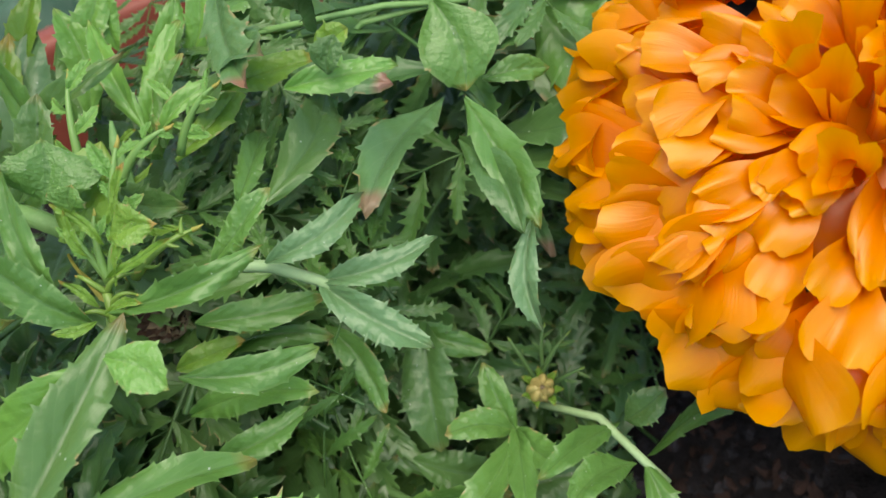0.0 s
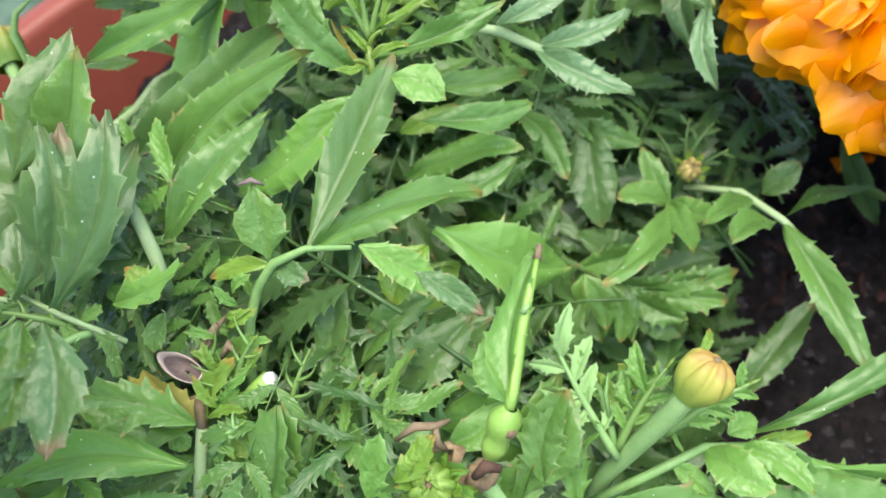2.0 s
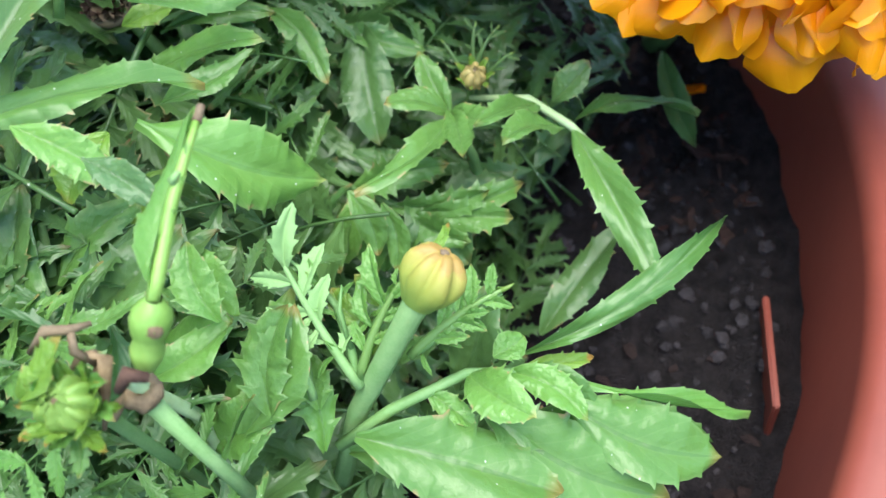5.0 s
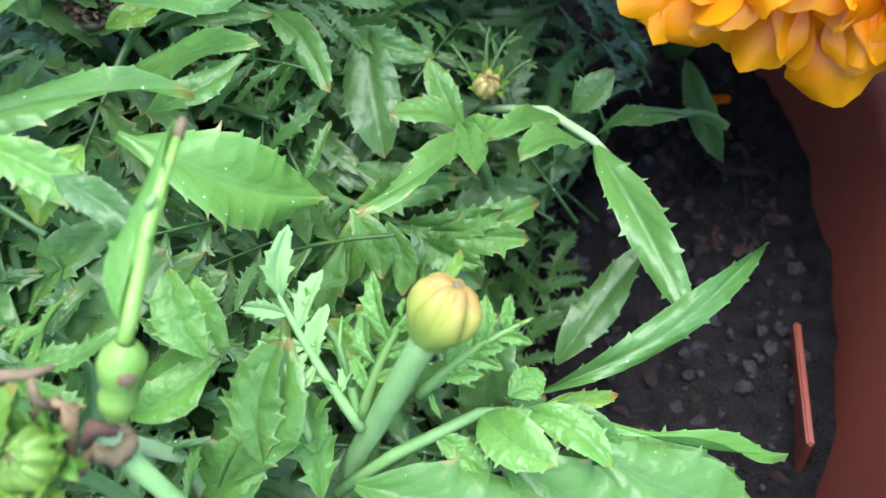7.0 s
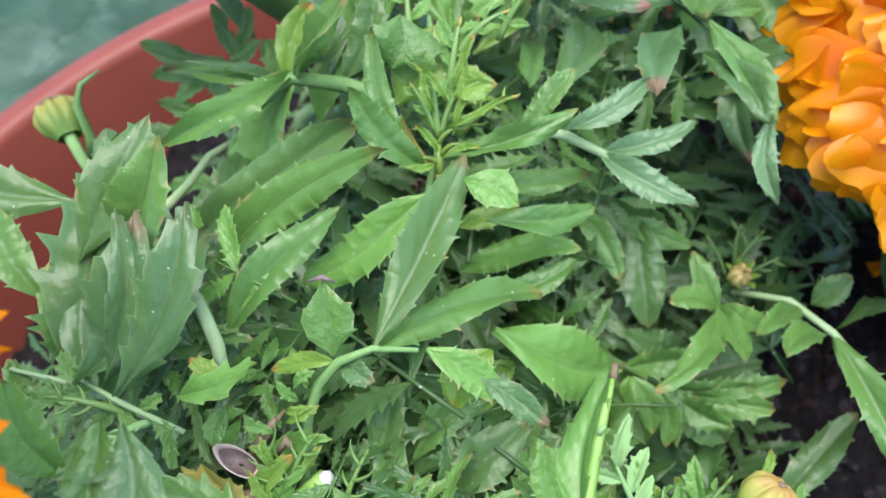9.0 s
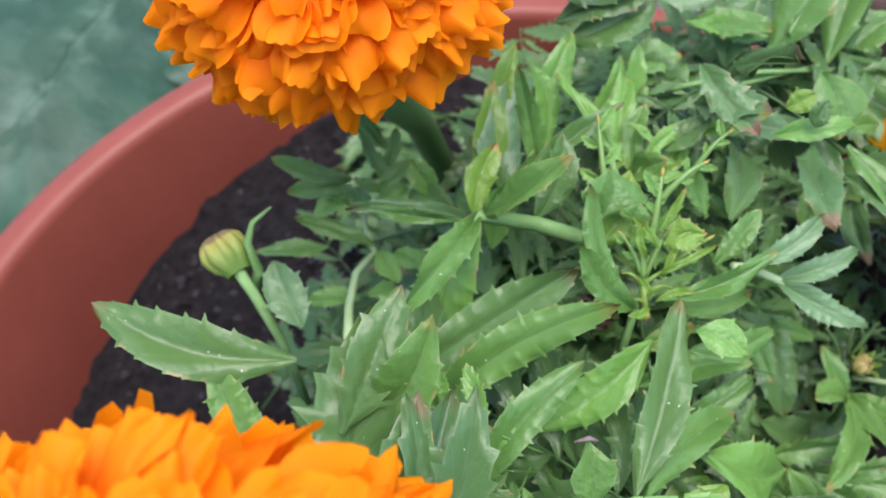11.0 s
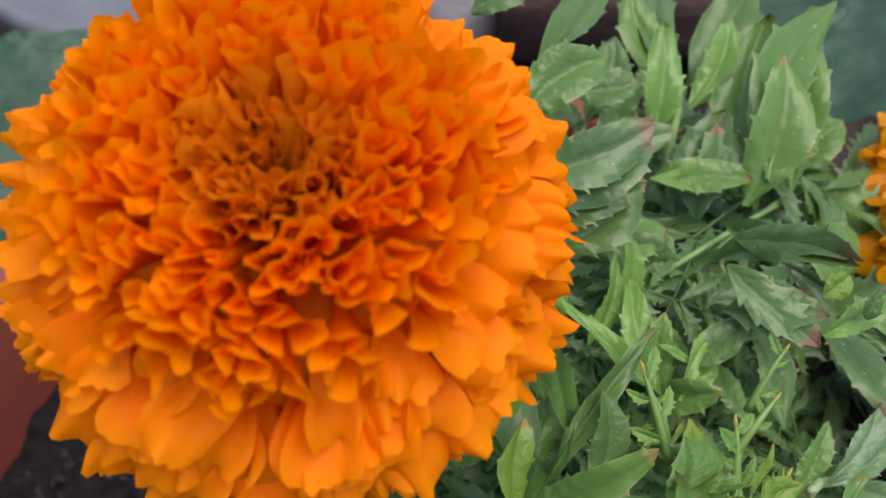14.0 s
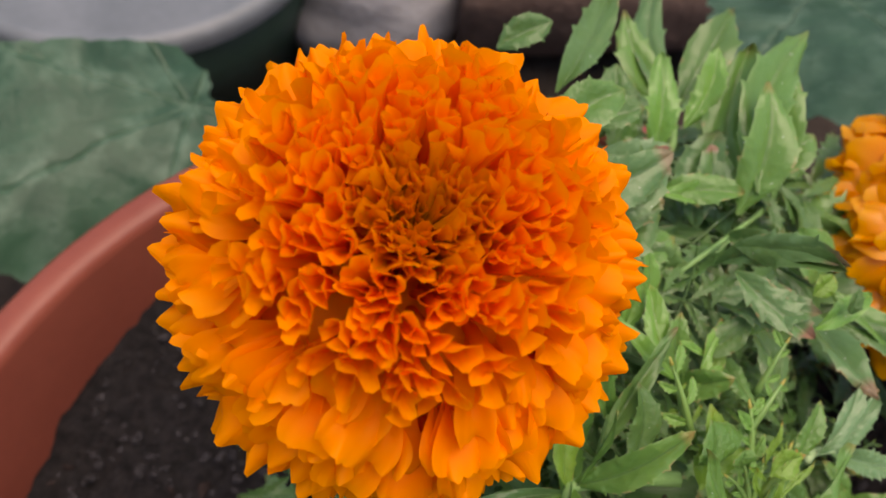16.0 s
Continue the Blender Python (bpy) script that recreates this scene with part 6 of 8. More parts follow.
leaflet(front, (0.0760, -0.0520, 0.2687), (0.0790, -0.0507, 0.2713), 0.0008, (0.17, -0.26, 1.01), LEAF_BRIGHT, seed=7, teeth=2, tooth=0.3, curl=0.2)
leaflet(front, (0.0694, -0.0638, 0.2532), (0.0638, -0.0531, 0.2646), 0.0055, (0.21, -0.20, 1.02), LEAF_BRIGHT, seed=8, teeth=5, tooth=0.7)
leaflet(front, (0.0526, -0.0661, 0.2584), (0.0640, -0.0598, 0.2648), 0.0092, (0.25, -0.18, 1.01), LEAF_BRIGHT, seed=9, teeth=5, tooth=0.2)
leaflet(front, (0.0452, -0.0562, 0.2672), (0.0585, -0.0535, 0.2731), 0.0076, (0.29, -0.22, 0.98), LEAF_BRIGHT, seed=1, teeth=2, tooth=0.06, belly=0.5)
leaflet(front, (0.0489, -0.0408, 0.2764), (0.0573, -0.0509, 0.2698), 0.0070, (0.28, -0.27, 0.96), LEAF_BRIGHT, seed=2, teeth=5, tooth=0.15)
# broad leaves over the open soil
leaflet(front, (0.0937, -0.0563, 0.2541), (0.1210, -0.0628, 0.2391), 0.0160, (-0.00, -0.22, 1.06), LEAF, seed=3, teeth=6, tooth=0.16, belly=0.5, fold=0.1)
leaflet(front, (0.1060, -0.0532, 0.2513), (0.1295, -0.0556, 0.2389), 0.0129, (-0.04, -0.24, 1.05), LEAF, seed=4, teeth=5, tooth=0.22, belly=0.5, fold=0.1)
leaflet(front, (0.0763, -0.0642, 0.2608), (0.1052, -0.0664, 0.2482), 0.0134, (0.06, -0.21, 1.06), LEAF, seed=5, teeth=6, tooth=0.16, belly=0.5, fold=0.1)
leaflet(front, (0.0914, -0.0514, 0.2557), (0.1032, -0.0597, 0.2490), 0.0066, (0.03, -0.24, 1.05), LEAF, seed=6, teeth=4, tooth=0.1)
leaflet(front, (0.0987, -0.0490, 0.2552), (0.1107, -0.0534, 0.2486), 0.0062, (0.01, -0.25, 1.04), LEAF, seed=7, teeth=4, tooth=0.1)
leaflet(front, (0.0599, -0.0654, 0.2625), (0.0682, -0.0508, 0.2749), 0.0097, (0.16, -0.25, 1.02), LEAF, seed=8, teeth=5, tooth=0.14, belly=0.5, fold=0.2)
leaflet(front, (0.0323, -0.0595, 0.2711), (0.0294, -0.0431, 0.2881), 0.0060, (0.28, -0.26, 0.96), LEAF, seed=9, teeth=6, tooth=0.2, fold=0.4)
leaflet(front, (0.0323, -0.0515, 0.2740), (0.0413, -0.0390, 0.2823), 0.0074, (0.25, -0.28, 0.96), LEAF_DEEP, seed=1, teeth=4, tooth=0.12)
leaflet(front, (0.0325, -0.0487, 0.2734), (0.0540, -0.0387, 0.2763), 0.0086, (0.23, -0.29, 0.97), LEAF_DEEP, seed=2, teeth=4, tooth=0.1, belly=0.5)
leaflet(front, (0.0164, -0.0807, 0.2664), (0.0196, -0.0626, 0.2827), 0.0073, (0.32, -0.19, 0.97), LEAF, seed=3, teeth=5, tooth=0.7)
stem(front, [(0.0321, -0.0631, 0.2637), (0.0323, -0.0561, 0.2734), (0.0305, -0.0492, 0.2824), (0.0299, -0.0439, 0.2874)], [0.00080, 0.00080, 0.00070, 0.00040], STEM_PALE)
stem(front, [(0.0587, -0.0721, 0.2482), (0.0521, -0.0631, 0.2638), (0.0606, -0.0728, 0.2948)], [0.00110, 0.00110, 0.00090], STEM_PALE)
stem(front, [(0.0192, -0.0383, 0.3134), (0.0217, -0.0378, 0.3142), (0.0232, -0.0375, 0.3126)], [0.00020, 0.00045, 0.00020], LINING, "scar")
# lobed leaves and withered bits at the edge of the bush
leaflet(near, (-0.0053, -0.0604, 0.3111), (0.0036, -0.0365, 0.3287), 0.0089, (0.37, -0.27, 0.88), LEAF_PINK, seed=4, teeth=5, tooth=0.6, belly=0.6, fold=0.2, curl=0.06)
leaflet(near, (-0.0084, -0.0582, 0.3112), (-0.0073, -0.0385, 0.3286), 0.0051, (0.39, -0.26, 0.87), LEAF_PINK, seed=5, teeth=4, tooth=0.6, belly=0.6, fold=0.25)
leaflet(near, (-0.0185, -0.0413, 0.3176), (-0.0102, -0.0192, 0.3292), 0.0100, (0.39, -0.31, 0.83), LEAF_DEEP, seed=6, teeth=5, tooth=0.4, fold=0.15, belly=0.55)
leaflet(near, (-0.0014, -0.0464, 0.3041), (-0.0190, -0.0394, 0.3120), 0.0094, (0.37, -0.26, 0.89), LEAF_DEEP, seed=7, teeth=4, tooth=0.3)
leaflet(near, (0.0033, -0.0444, 0.3013), (-0.0123, -0.0445, 0.3065), 0.0085, (0.35, -0.26, 0.91), LEAF_DEEP, seed=8, teeth=4, tooth=0.3)
stem(near, [(0.0019, -0.0605, 0.3012), (-0.0068, -0.0597, 0.3071), (-0.0178, -0.0566, 0.3103)], [0.00050, 0.00050, 0.00030], STEM_PALE, "leaf_stalk")
leaflet(near, (-0.0136, -0.0575, 0.3096), (-0.0171, -0.0545, 0.3128), 0.0023, (0.40, -0.22, 0.89), LEAF, seed=9, teeth=3, tooth=0.9)
leaflet(near, (-0.0118, -0.0583, 0.3085), (-0.0169, -0.0607, 0.3086), 0.0023, (0.40, -0.21, 0.90), LEAF, seed=1, teeth=3, tooth=0.9)
leaflet(near, (-0.0075, -0.0594, 0.3063), (-0.0047, -0.0626, 0.3033), 0.0021, (0.37, -0.20, 0.92), LEAF_BRIGHT, seed=2, teeth=3, tooth=0.9)
leaflet(near, (-0.0049, -0.0596, 0.3053), (-0.0015, -0.0568, 0.3061), 0.0020, (0.36, -0.22, 0.92), LEAF_BRIGHT, seed=3, teeth=3, tooth=0.9)
leaflet(near, (-0.0022, -0.0602, 0.3040), (0.0005, -0.0631, 0.3013), 0.0023, (0.36, -0.20, 0.94), LEAF, seed=4, teeth=3, tooth=0.9)
leaflet(near, (0.0004, -0.0609, 0.3027), (0.0015, -0.0659, 0.2991), 0.0023, (0.35, -0.20, 0.95), LEAF, seed=5, teeth=3, tooth=0.9)
leaflet(near, (-0.0092, -0.0589, 0.3072), (-0.0107, -0.0637, 0.3046), 0.0025, (0.38, -0.20, 0.91), LEAF, seed=6, teeth=3, tooth=0.9)
leaflet(near, (-0.0039, -0.0609, 0.3041), (-0.0088, -0.0671, 0.3018), 0.0032, (0.37, -0.19, 0.93), LEAF, seed=7, teeth=3, tooth=0.9)
leaflet(front, (0.0243, -0.0770, 0.2816), (0.0271, -0.0655, 0.2931), 0.0050, (0.26, -0.17, 1.02), LEAF, seed=8, teeth=5, tooth=1.0, fold=0.3)
leaflet(front, (0.0155, -0.0770, 0.2946), (-0.0145, -0.0844, 0.2974), 0.0072, (0.35, -0.13, 0.97), LEAF_BRIGHT, seed=9, teeth=5, tooth=0.3, belly=0.5, fold=0.15)
leaflet(front, (0.0263, -0.0542, 0.2801), (0.0293, -0.0407, 0.2904), 0.0065, (0.23, -0.25, 0.99), LEAF_DEEP, seed=1, teeth=5, tooth=0.3)
leaflet(front, (0.0369, -0.0551, 0.2760), (0.0515, -0.0419, 0.2822), 0.0094, (0.17, -0.25, 1.02), LEAF_DEEP, seed=2, teeth=5, tooth=0.2, belly=0.5)
leaflet(front, (0.0322, -0.0501, 0.2784), (0.0448, -0.0388, 0.2840), 0.0059, (0.19, -0.26, 1.00), LEAF, seed=3, teeth=4, tooth=0.4)
leaflet(front, (0.0155, -0.0661, 0.2917), (0.0129, -0.0637, 0.2966), 0.0015, (0.30, -0.19, 0.98), LEAF_LIME, seed=4, teeth=3, tooth=0.7, curl=0.35)
leaflet(front, (0.0167, -0.0636, 0.2929), (0.0214, -0.0606, 0.2957), 0.0015, (0.28, -0.21, 0.99), LEAF_BRIGHT, seed=5, teeth=3, tooth=0.7, curl=0.35)
leaflet(front, (0.0143, -0.0679, 0.2909), (0.0204, -0.0668, 0.2921), 0.0015, (0.29, -0.18, 0.99), LEAF_LIME, seed=6, teeth=3, tooth=0.7, curl=0.35)
leaflet(front, (0.0185, -0.0640, 0.2920), (0.0238, -0.0647, 0.2923), 0.0015, (0.27, -0.20, 0.99), LEAF_BRIGHT, seed=7, teeth=3, tooth=0.7, curl=0.35)
leaflet(front, (0.0157, -0.0615, 0.2946), (0.0140, -0.0590, 0.2992), 0.0015, (0.30, -0.22, 0.97), LEAF_LIME, seed=8, teeth=3, tooth=0.7, curl=0.35)
leaflet(front, (0.0135, -0.0703, 0.2896), (0.0190, -0.0730, 0.2885), 0.0015, (0.29, -0.17, 1.00), LEAF_BRIGHT, seed=9, teeth=3, tooth=0.7, curl=0.35)
leaflet(front, (0.0192, -0.0616, 0.2933), (0.0226, -0.0582, 0.2969), 0.0015, (0.28, -0.22, 0.99), LEAF_LIME, seed=1, teeth=3, tooth=0.7, curl=0.35)
leaflet(front, (0.0147, -0.0572, 0.2978), (0.0114, -0.0580, 0.3008), 0.0015, (0.31, -0.23, 0.96), LEAF_BRIGHT, seed=2, teeth=3, tooth=0.7, curl=0.35)
leaflet(front, (0.0163, -0.0554, 0.2984), (0.0215, -0.0532, 0.3006), 0.0015, (0.29, -0.24, 0.97), LEAF_LIME, seed=3, teeth=3, tooth=0.7, curl=0.35)
leaflet(front, (0.0179, -0.0520, 0.3000), (0.0154, -0.0513, 0.3038), 0.0015, (0.29, -0.25, 0.96), LEAF_BRIGHT, seed=4, teeth=3, tooth=0.7, curl=0.35)
leaflet(front, (0.0163, -0.0539, 0.2994), (0.0207, -0.0533, 0.3007), 0.0015, (0.29, -0.25, 0.97), LEAF_LIME, seed=5, teeth=3, tooth=0.7, curl=0.35)
leaflet(front, (0.0191, -0.0579, 0.2958), (0.0239, -0.0568, 0.2974), 0.0015, (0.28, -0.23, 0.98), LEAF_BRIGHT, seed=6, teeth=3, tooth=0.7, curl=0.35)
leaflet(front, (0.0152, -0.0601, 0.2957), (0.0124, -0.0605, 0.2989), 0.0015, (0.30, -0.21, 0.97), LEAF_LIME, seed=7, teeth=3, tooth=0.7, curl=0.35)
leaflet(front, (0.0170, -0.0507, 0.3012), (0.0205, -0.0489, 0.3037), 0.0015, (0.29, -0.26, 0.96), LEAF_BRIGHT, seed=8, teeth=3, tooth=0.7, curl=0.35)
stem(front, [(0.0153, -0.0530, 0.2978), (0.0142, -0.0565, 0.2983), (0.0125, -0.0598, 0.2956)], [0.00030, 0.00060, 0.00030], DRY, "dry_strand")
stem(front, [(0.0146, -0.0593, 0.2939), (0.0169, -0.0575, 0.2968), (0.0182, -0.0587, 0.2943)], [0.00040, 0.00090, 0.00030], DRY, "dry_strand")
stem(front, [(0.0478, -0.0706, 0.2968), (0.0513, -0.0695, 0.3001), (0.0540, -0.0690, 0.2996), (0.0556, -0.0676, 0.2987)], [0.00030, 0.00070, 0.00060, 0.00030], DRY, "dry_strand")
stem(front, [(0.0540, -0.0690, 0.2996), (0.0544, -0.0709, 0.2982), (0.0555, -0.0709, 0.2953)], [0.00040, 0.00060, 0.00040], DRY, "dry_strand")
stem(front, [(0.0597, -0.0742, 0.2955), (0.0616, -0.0733, 0.2979), (0.0633, -0.0729, 0.2964)], [0.00060, 0.00100, 0.00060], DARK_DRY, "dry_strand")
stem(front, [(0.0466, -0.0474, 0.2753), (0.0441, -0.0493, 0.2786), (0.0425, -0.0512, 0.2779), (0.0452, -0.0532, 0.2745)], [0.00040, 0.00070, 0.00060, 0.00020], STEM, "shoot")
leaflet(front, (0.0560, -0.0511, 0.2733), (0.0498, -0.0513, 0.2803), 0.0021, (0.13, -0.24, 1.03), LEAF, seed=9, teeth=3)
leaflet(front, (0.0457, -0.0788, 0.2960), (0.0478, -0.0727, 0.3042), 0.0039, (0.20, -0.18, 1.04), LEAF_BRIGHT, seed=1, teeth=3, tooth=0.5)
leaflet(front, (0.0490, -0.0762, 0.2966), (0.0548, -0.0710, 0.3017), 0.0039, (0.17, -0.19, 1.04), LEAF_LIME, seed=2, teeth=3, tooth=0.5)
leaflet(front, (0.0644, -0.0634, 0.2650), (0.0681, -0.0516, 0.2765), 0.0076, (0.08, -0.22, 1.05), LEAF, seed=3, teeth=5, tooth=0.5)
leaflet(front, (0.0399, -0.0169, 0.3146), (0.0491, -0.0195, 0.3121), 0.0063, (0.26, -0.29, 0.96), LEAF_BRIGHT, seed=4, teeth=3, tooth=0.08, belly=0.6, fold=0.12)
leaflet(front, (0.0409, -0.0125, 0.2998), (0.0586, -0.0036, 0.2941), 0.0052, (0.20, -0.30, 0.98), LEAF, seed=5, teeth=4, tooth=0.12)
leaflet(front, (0.0386, -0.0023, 0.2971), (0.0559, 0.0064, 0.2915), 0.0051, (0.20, -0.33, 0.96), LEAF, seed=6, teeth=4, tooth=0.12)
# leaves that hide the wall behind the tall bloom
leaflet(golden_one, (0.0159, 0.0728, 0.3309), (0.0344, 0.0792, 0.3360), 0.0119, (-0.13, -0.44, 0.89), LEAF, seed=7, teeth=5, tooth=0.3, fold=0.22, wave=0.06)
leaflet(golden_one, (0.0115, 0.0548, 0.3306), (0.0365, 0.0623, 0.3367), 0.0118, (-0.13, -0.41, 0.92), LEAF_PINK, seed=8, teeth=5, tooth=0.3, fold=0.22, wave=0.06)
leaflet(golden_one, (0.0160, 0.0491, 0.3221), (0.0346, 0.0566, 0.3280), 0.0104, (-0.13, -0.38, 0.94), LEAF_DEEP, seed=9, teeth=5, tooth=0.3, fold=0.22, wave=0.06)
leaflet(golden_one, (0.0254, 0.0524, 0.3125), (0.0414, 0.0538, 0.3142), 0.0102, (-0.15, -0.36, 0.95), LEAF, seed=1, teeth=5, tooth=0.3, fold=0.22, wave=0.06)
leaflet(golden_one, (0.0502, 0.0802, 0.3076), (0.0568, 0.0999, 0.3212), 0.0076, (-0.19, -0.42, 0.89), LEAF_BRIGHT, seed=2, teeth=5, tooth=0.3, fold=0.22, wave=0.06)
leaflet(golden_one, (0.0529, 0.0607, 0.3043), (0.0636, 0.0777, 0.3161), 0.0117, (-0.21, -0.38, 0.92), LEAF_PINK, seed=3, teeth=5, tooth=0.3, fold=0.22, wave=0.06)
leaflet(golden_one, (0.0601, 0.0854, 0.3091), (0.0731, 0.1002, 0.3196), 0.0068, (-0.21, -0.41, 0.88), LEAF_BRIGHT, seed=4, teeth=5, tooth=0.3, fold=0.22, wave=0.06)
leaflet(golden_one, (0.0675, 0.0638, 0.2980), (0.0801, 0.0974, 0.3213), 0.0113, (-0.24, -0.38, 0.90), LEAF, seed=5, teeth=5, tooth=0.3, fold=0.22, wave=0.06)
leaflet(golden_one, (0.0808, 0.0673, 0.2986), (0.0883, 0.0972, 0.3191), 0.0090, (-0.26, -0.38, 0.89), LEAF_PINK, seed=6, teeth=5, tooth=0.3, fold=0.22, wave=0.06)
leaflet(golden_one, (0.0832, 0.0696, 0.2978), (0.0957, 0.0788, 0.3046), 0.0104, (-0.27, -0.35, 0.90), LEAF, seed=7, teeth=5, tooth=0.3, fold=0.22, wave=0.06)
leaflet(golden_one, (0.0833, 0.0654, 0.2974), (0.1042, 0.0546, 0.2911), 0.0170, (-0.28, -0.32, 0.92), LEAF, seed=8, teeth=5, tooth=0.3, fold=0.22, wave=0.06)
leaflet(golden_one, (0.0839, 0.0456, 0.2888), (0.0877, 0.0259, 0.2757), 0.0064, (-0.27, -0.26, 0.97), LEAF_PINK, seed=9, teeth=5, tooth=0.3, fold=0.22, wave=0.06)
leaflet(golden_one, (0.0457, 0.0397, 0.3097), (0.0652, 0.0366, 0.3085), 0.0076, (-0.22, -0.31, 0.96), LEAF_PINK, seed=1, teeth=5, tooth=0.3, fold=0.22, wave=0.06)
leaflet(golden_one, (0.0434, 0.0669, 0.3128), (0.0636, 0.0636, 0.3115), 0.0051, (-0.20, -0.37, 0.92), LEAF_BRIGHT, seed=2, teeth=5, tooth=0.3, fold=0.22, wave=0.06)
leaflet(golden_one, (0.0418, 0.0827, 0.3041), (0.0511, 0.0933, 0.3117), 0.0083, (-0.17, -0.41, 0.91), LEAF, seed=3, teeth=5, tooth=0.3, fold=0.22, wave=0.06)
leaflet(golden_one, (0.0391, 0.0904, 0.3043), (0.0489, 0.1048, 0.3144), 0.0098, (-0.16, -0.43, 0.89), LEAF_DEEP, seed=4, teeth=5, tooth=0.3, fold=0.22, wave=0.06)
leaflet(golden_one, (0.0629, 0.0636, 0.2945), (0.0545, 0.0768, 0.3031), 0.0095, (-0.20, -0.36, 0.93), LEAF_DEEP, seed=5, teeth=5, tooth=0.3, fold=0.22, wave=0.06)
leaflet(golden_one, (0.0788, 0.0647, 0.2847), (0.0683, 0.0750, 0.2912), 0.0114, (-0.23, -0.34, 0.94), LEAF_DEEP, seed=6, teeth=5, tooth=0.3, fold=0.22, wave=0.06)
leaflet(golden_one, (0.0940, 0.0646, 0.2829), (0.0833, 0.0739, 0.2887), 0.0129, (-0.26, -0.33, 0.93), LEAF_DEEP, seed=7, teeth=5, tooth=0.3, fold=0.22, wave=0.06)
leaflet(golden_one, (0.0204, 0.0506, 0.2991), (0.0327, 0.0581, 0.3047), 0.0090, (-0.12, -0.35, 0.97), LEAF_DEEP, seed=8, teeth=5, tooth=0.3, fold=0.22, wave=0.06)
leaflet(tall, (-0.0272, 0.0065, 0.2782), (-0.0225, -0.0053, 0.2753), 0.0073, (0.03, -0.20, 1.06), LEAF_BRIGHT, seed=9, teeth=4, tooth=0.4)
leaflet(tall, (-0.0202, -0.0049, 0.2733), (-0.0091, 0.0103, 0.2840), 0.0109, (-0.00, -0.21, 1.06), LEAF, seed=1, teeth=4, tooth=0.5)
leaflet(tall, (-0.0303, 0.0095, 0.2777), (-0.0425, 0.0078, 0.2784), 0.0049, (0.07, -0.22, 1.05), LEAF_BRIGHT, seed=2, teeth=4, tooth=0.4)
leaflet(tall, (-0.0289, 0.0104, 0.2784), (-0.0190, 0.0088, 0.2802), 0.0044, (0.03, -0.23, 1.05), LEAF_BRIGHT, seed=3, teeth=4, tooth=0.4)
leaflet(near, (-0.0364, -0.0097, 0.2966), (-0.0437, 0.0027, 0.3023), 0.0086, (0.09, -0.21, 1.06), LEAF_PALE, seed=4, teeth=4, tooth=0.4)

# comb-like leaf and three small leaflets hanging behind the yellow bud
comb_base, comb_mid, comb_end = (0.0610, -0.0129, 0.2566), (0.0744, -0.0161, 0.2520), (0.0845, -0.0172, 0.2497)
stem(front, [comb_base, comb_mid, comb_end], [0.0009, 0.0007, 0.0004], LEAF_SHADED, "leaf_rib")
for k, (base, tip, width) in enumerate((
        ((0.0642, -0.0143, 0.2547), (0.0837, -0.0120, 0.2597), 0.0056), ((0.0724, -0.0160, 0.2526), (0.0908, -0.0148, 0.2558), 0.0052),
        ((0.0755, -0.0161, 0.2517), (0.0969, -0.0129, 0.2554), 0.0062), ((0.0773, -0.0170, 0.2518), (0.0951, -0.0184, 0.2522), 0.0058),
        ((0.0744, -0.0165, 0.2517), (0.0873, -0.0225, 0.2503), 0.0058))):
    leaflet(front, base, tip, width, (0.1, -0.75, 0.65), LEAF, 6, k + 2, tooth=0.7, curl=0.06, fold=0.35)
for k, (base, tip, width) in enumerate((
        ((0.0625, -0.0130, 0.2524), (0.0635, -0.0280, 0.2481), 0.0076), ((0.0676, -0.0144, 0.2500), (0.0705, -0.0271, 0.2468), 0.0078),
        ((0.0737, -0.0156, 0.2488), (0.0765, -0.0264, 0.2468), 0.0052))):
    leaflet(front, base, tip, width, (-0.1, -0.6, 0.8), LEAF, 4, k + 5, tooth=0.05, curl=0.05, belly=0.62)
# bluish leaflet hanging over the bare soil by the wall
leaflet(golden_one, (0.1227, 0.0397, 0.2358), (0.1293, 0.0169, 0.2296), 0.0058, (-0.2, -0.7, 0.7), LEAF_DEEP, 4, 6, tooth=0.05, curl=0.05)

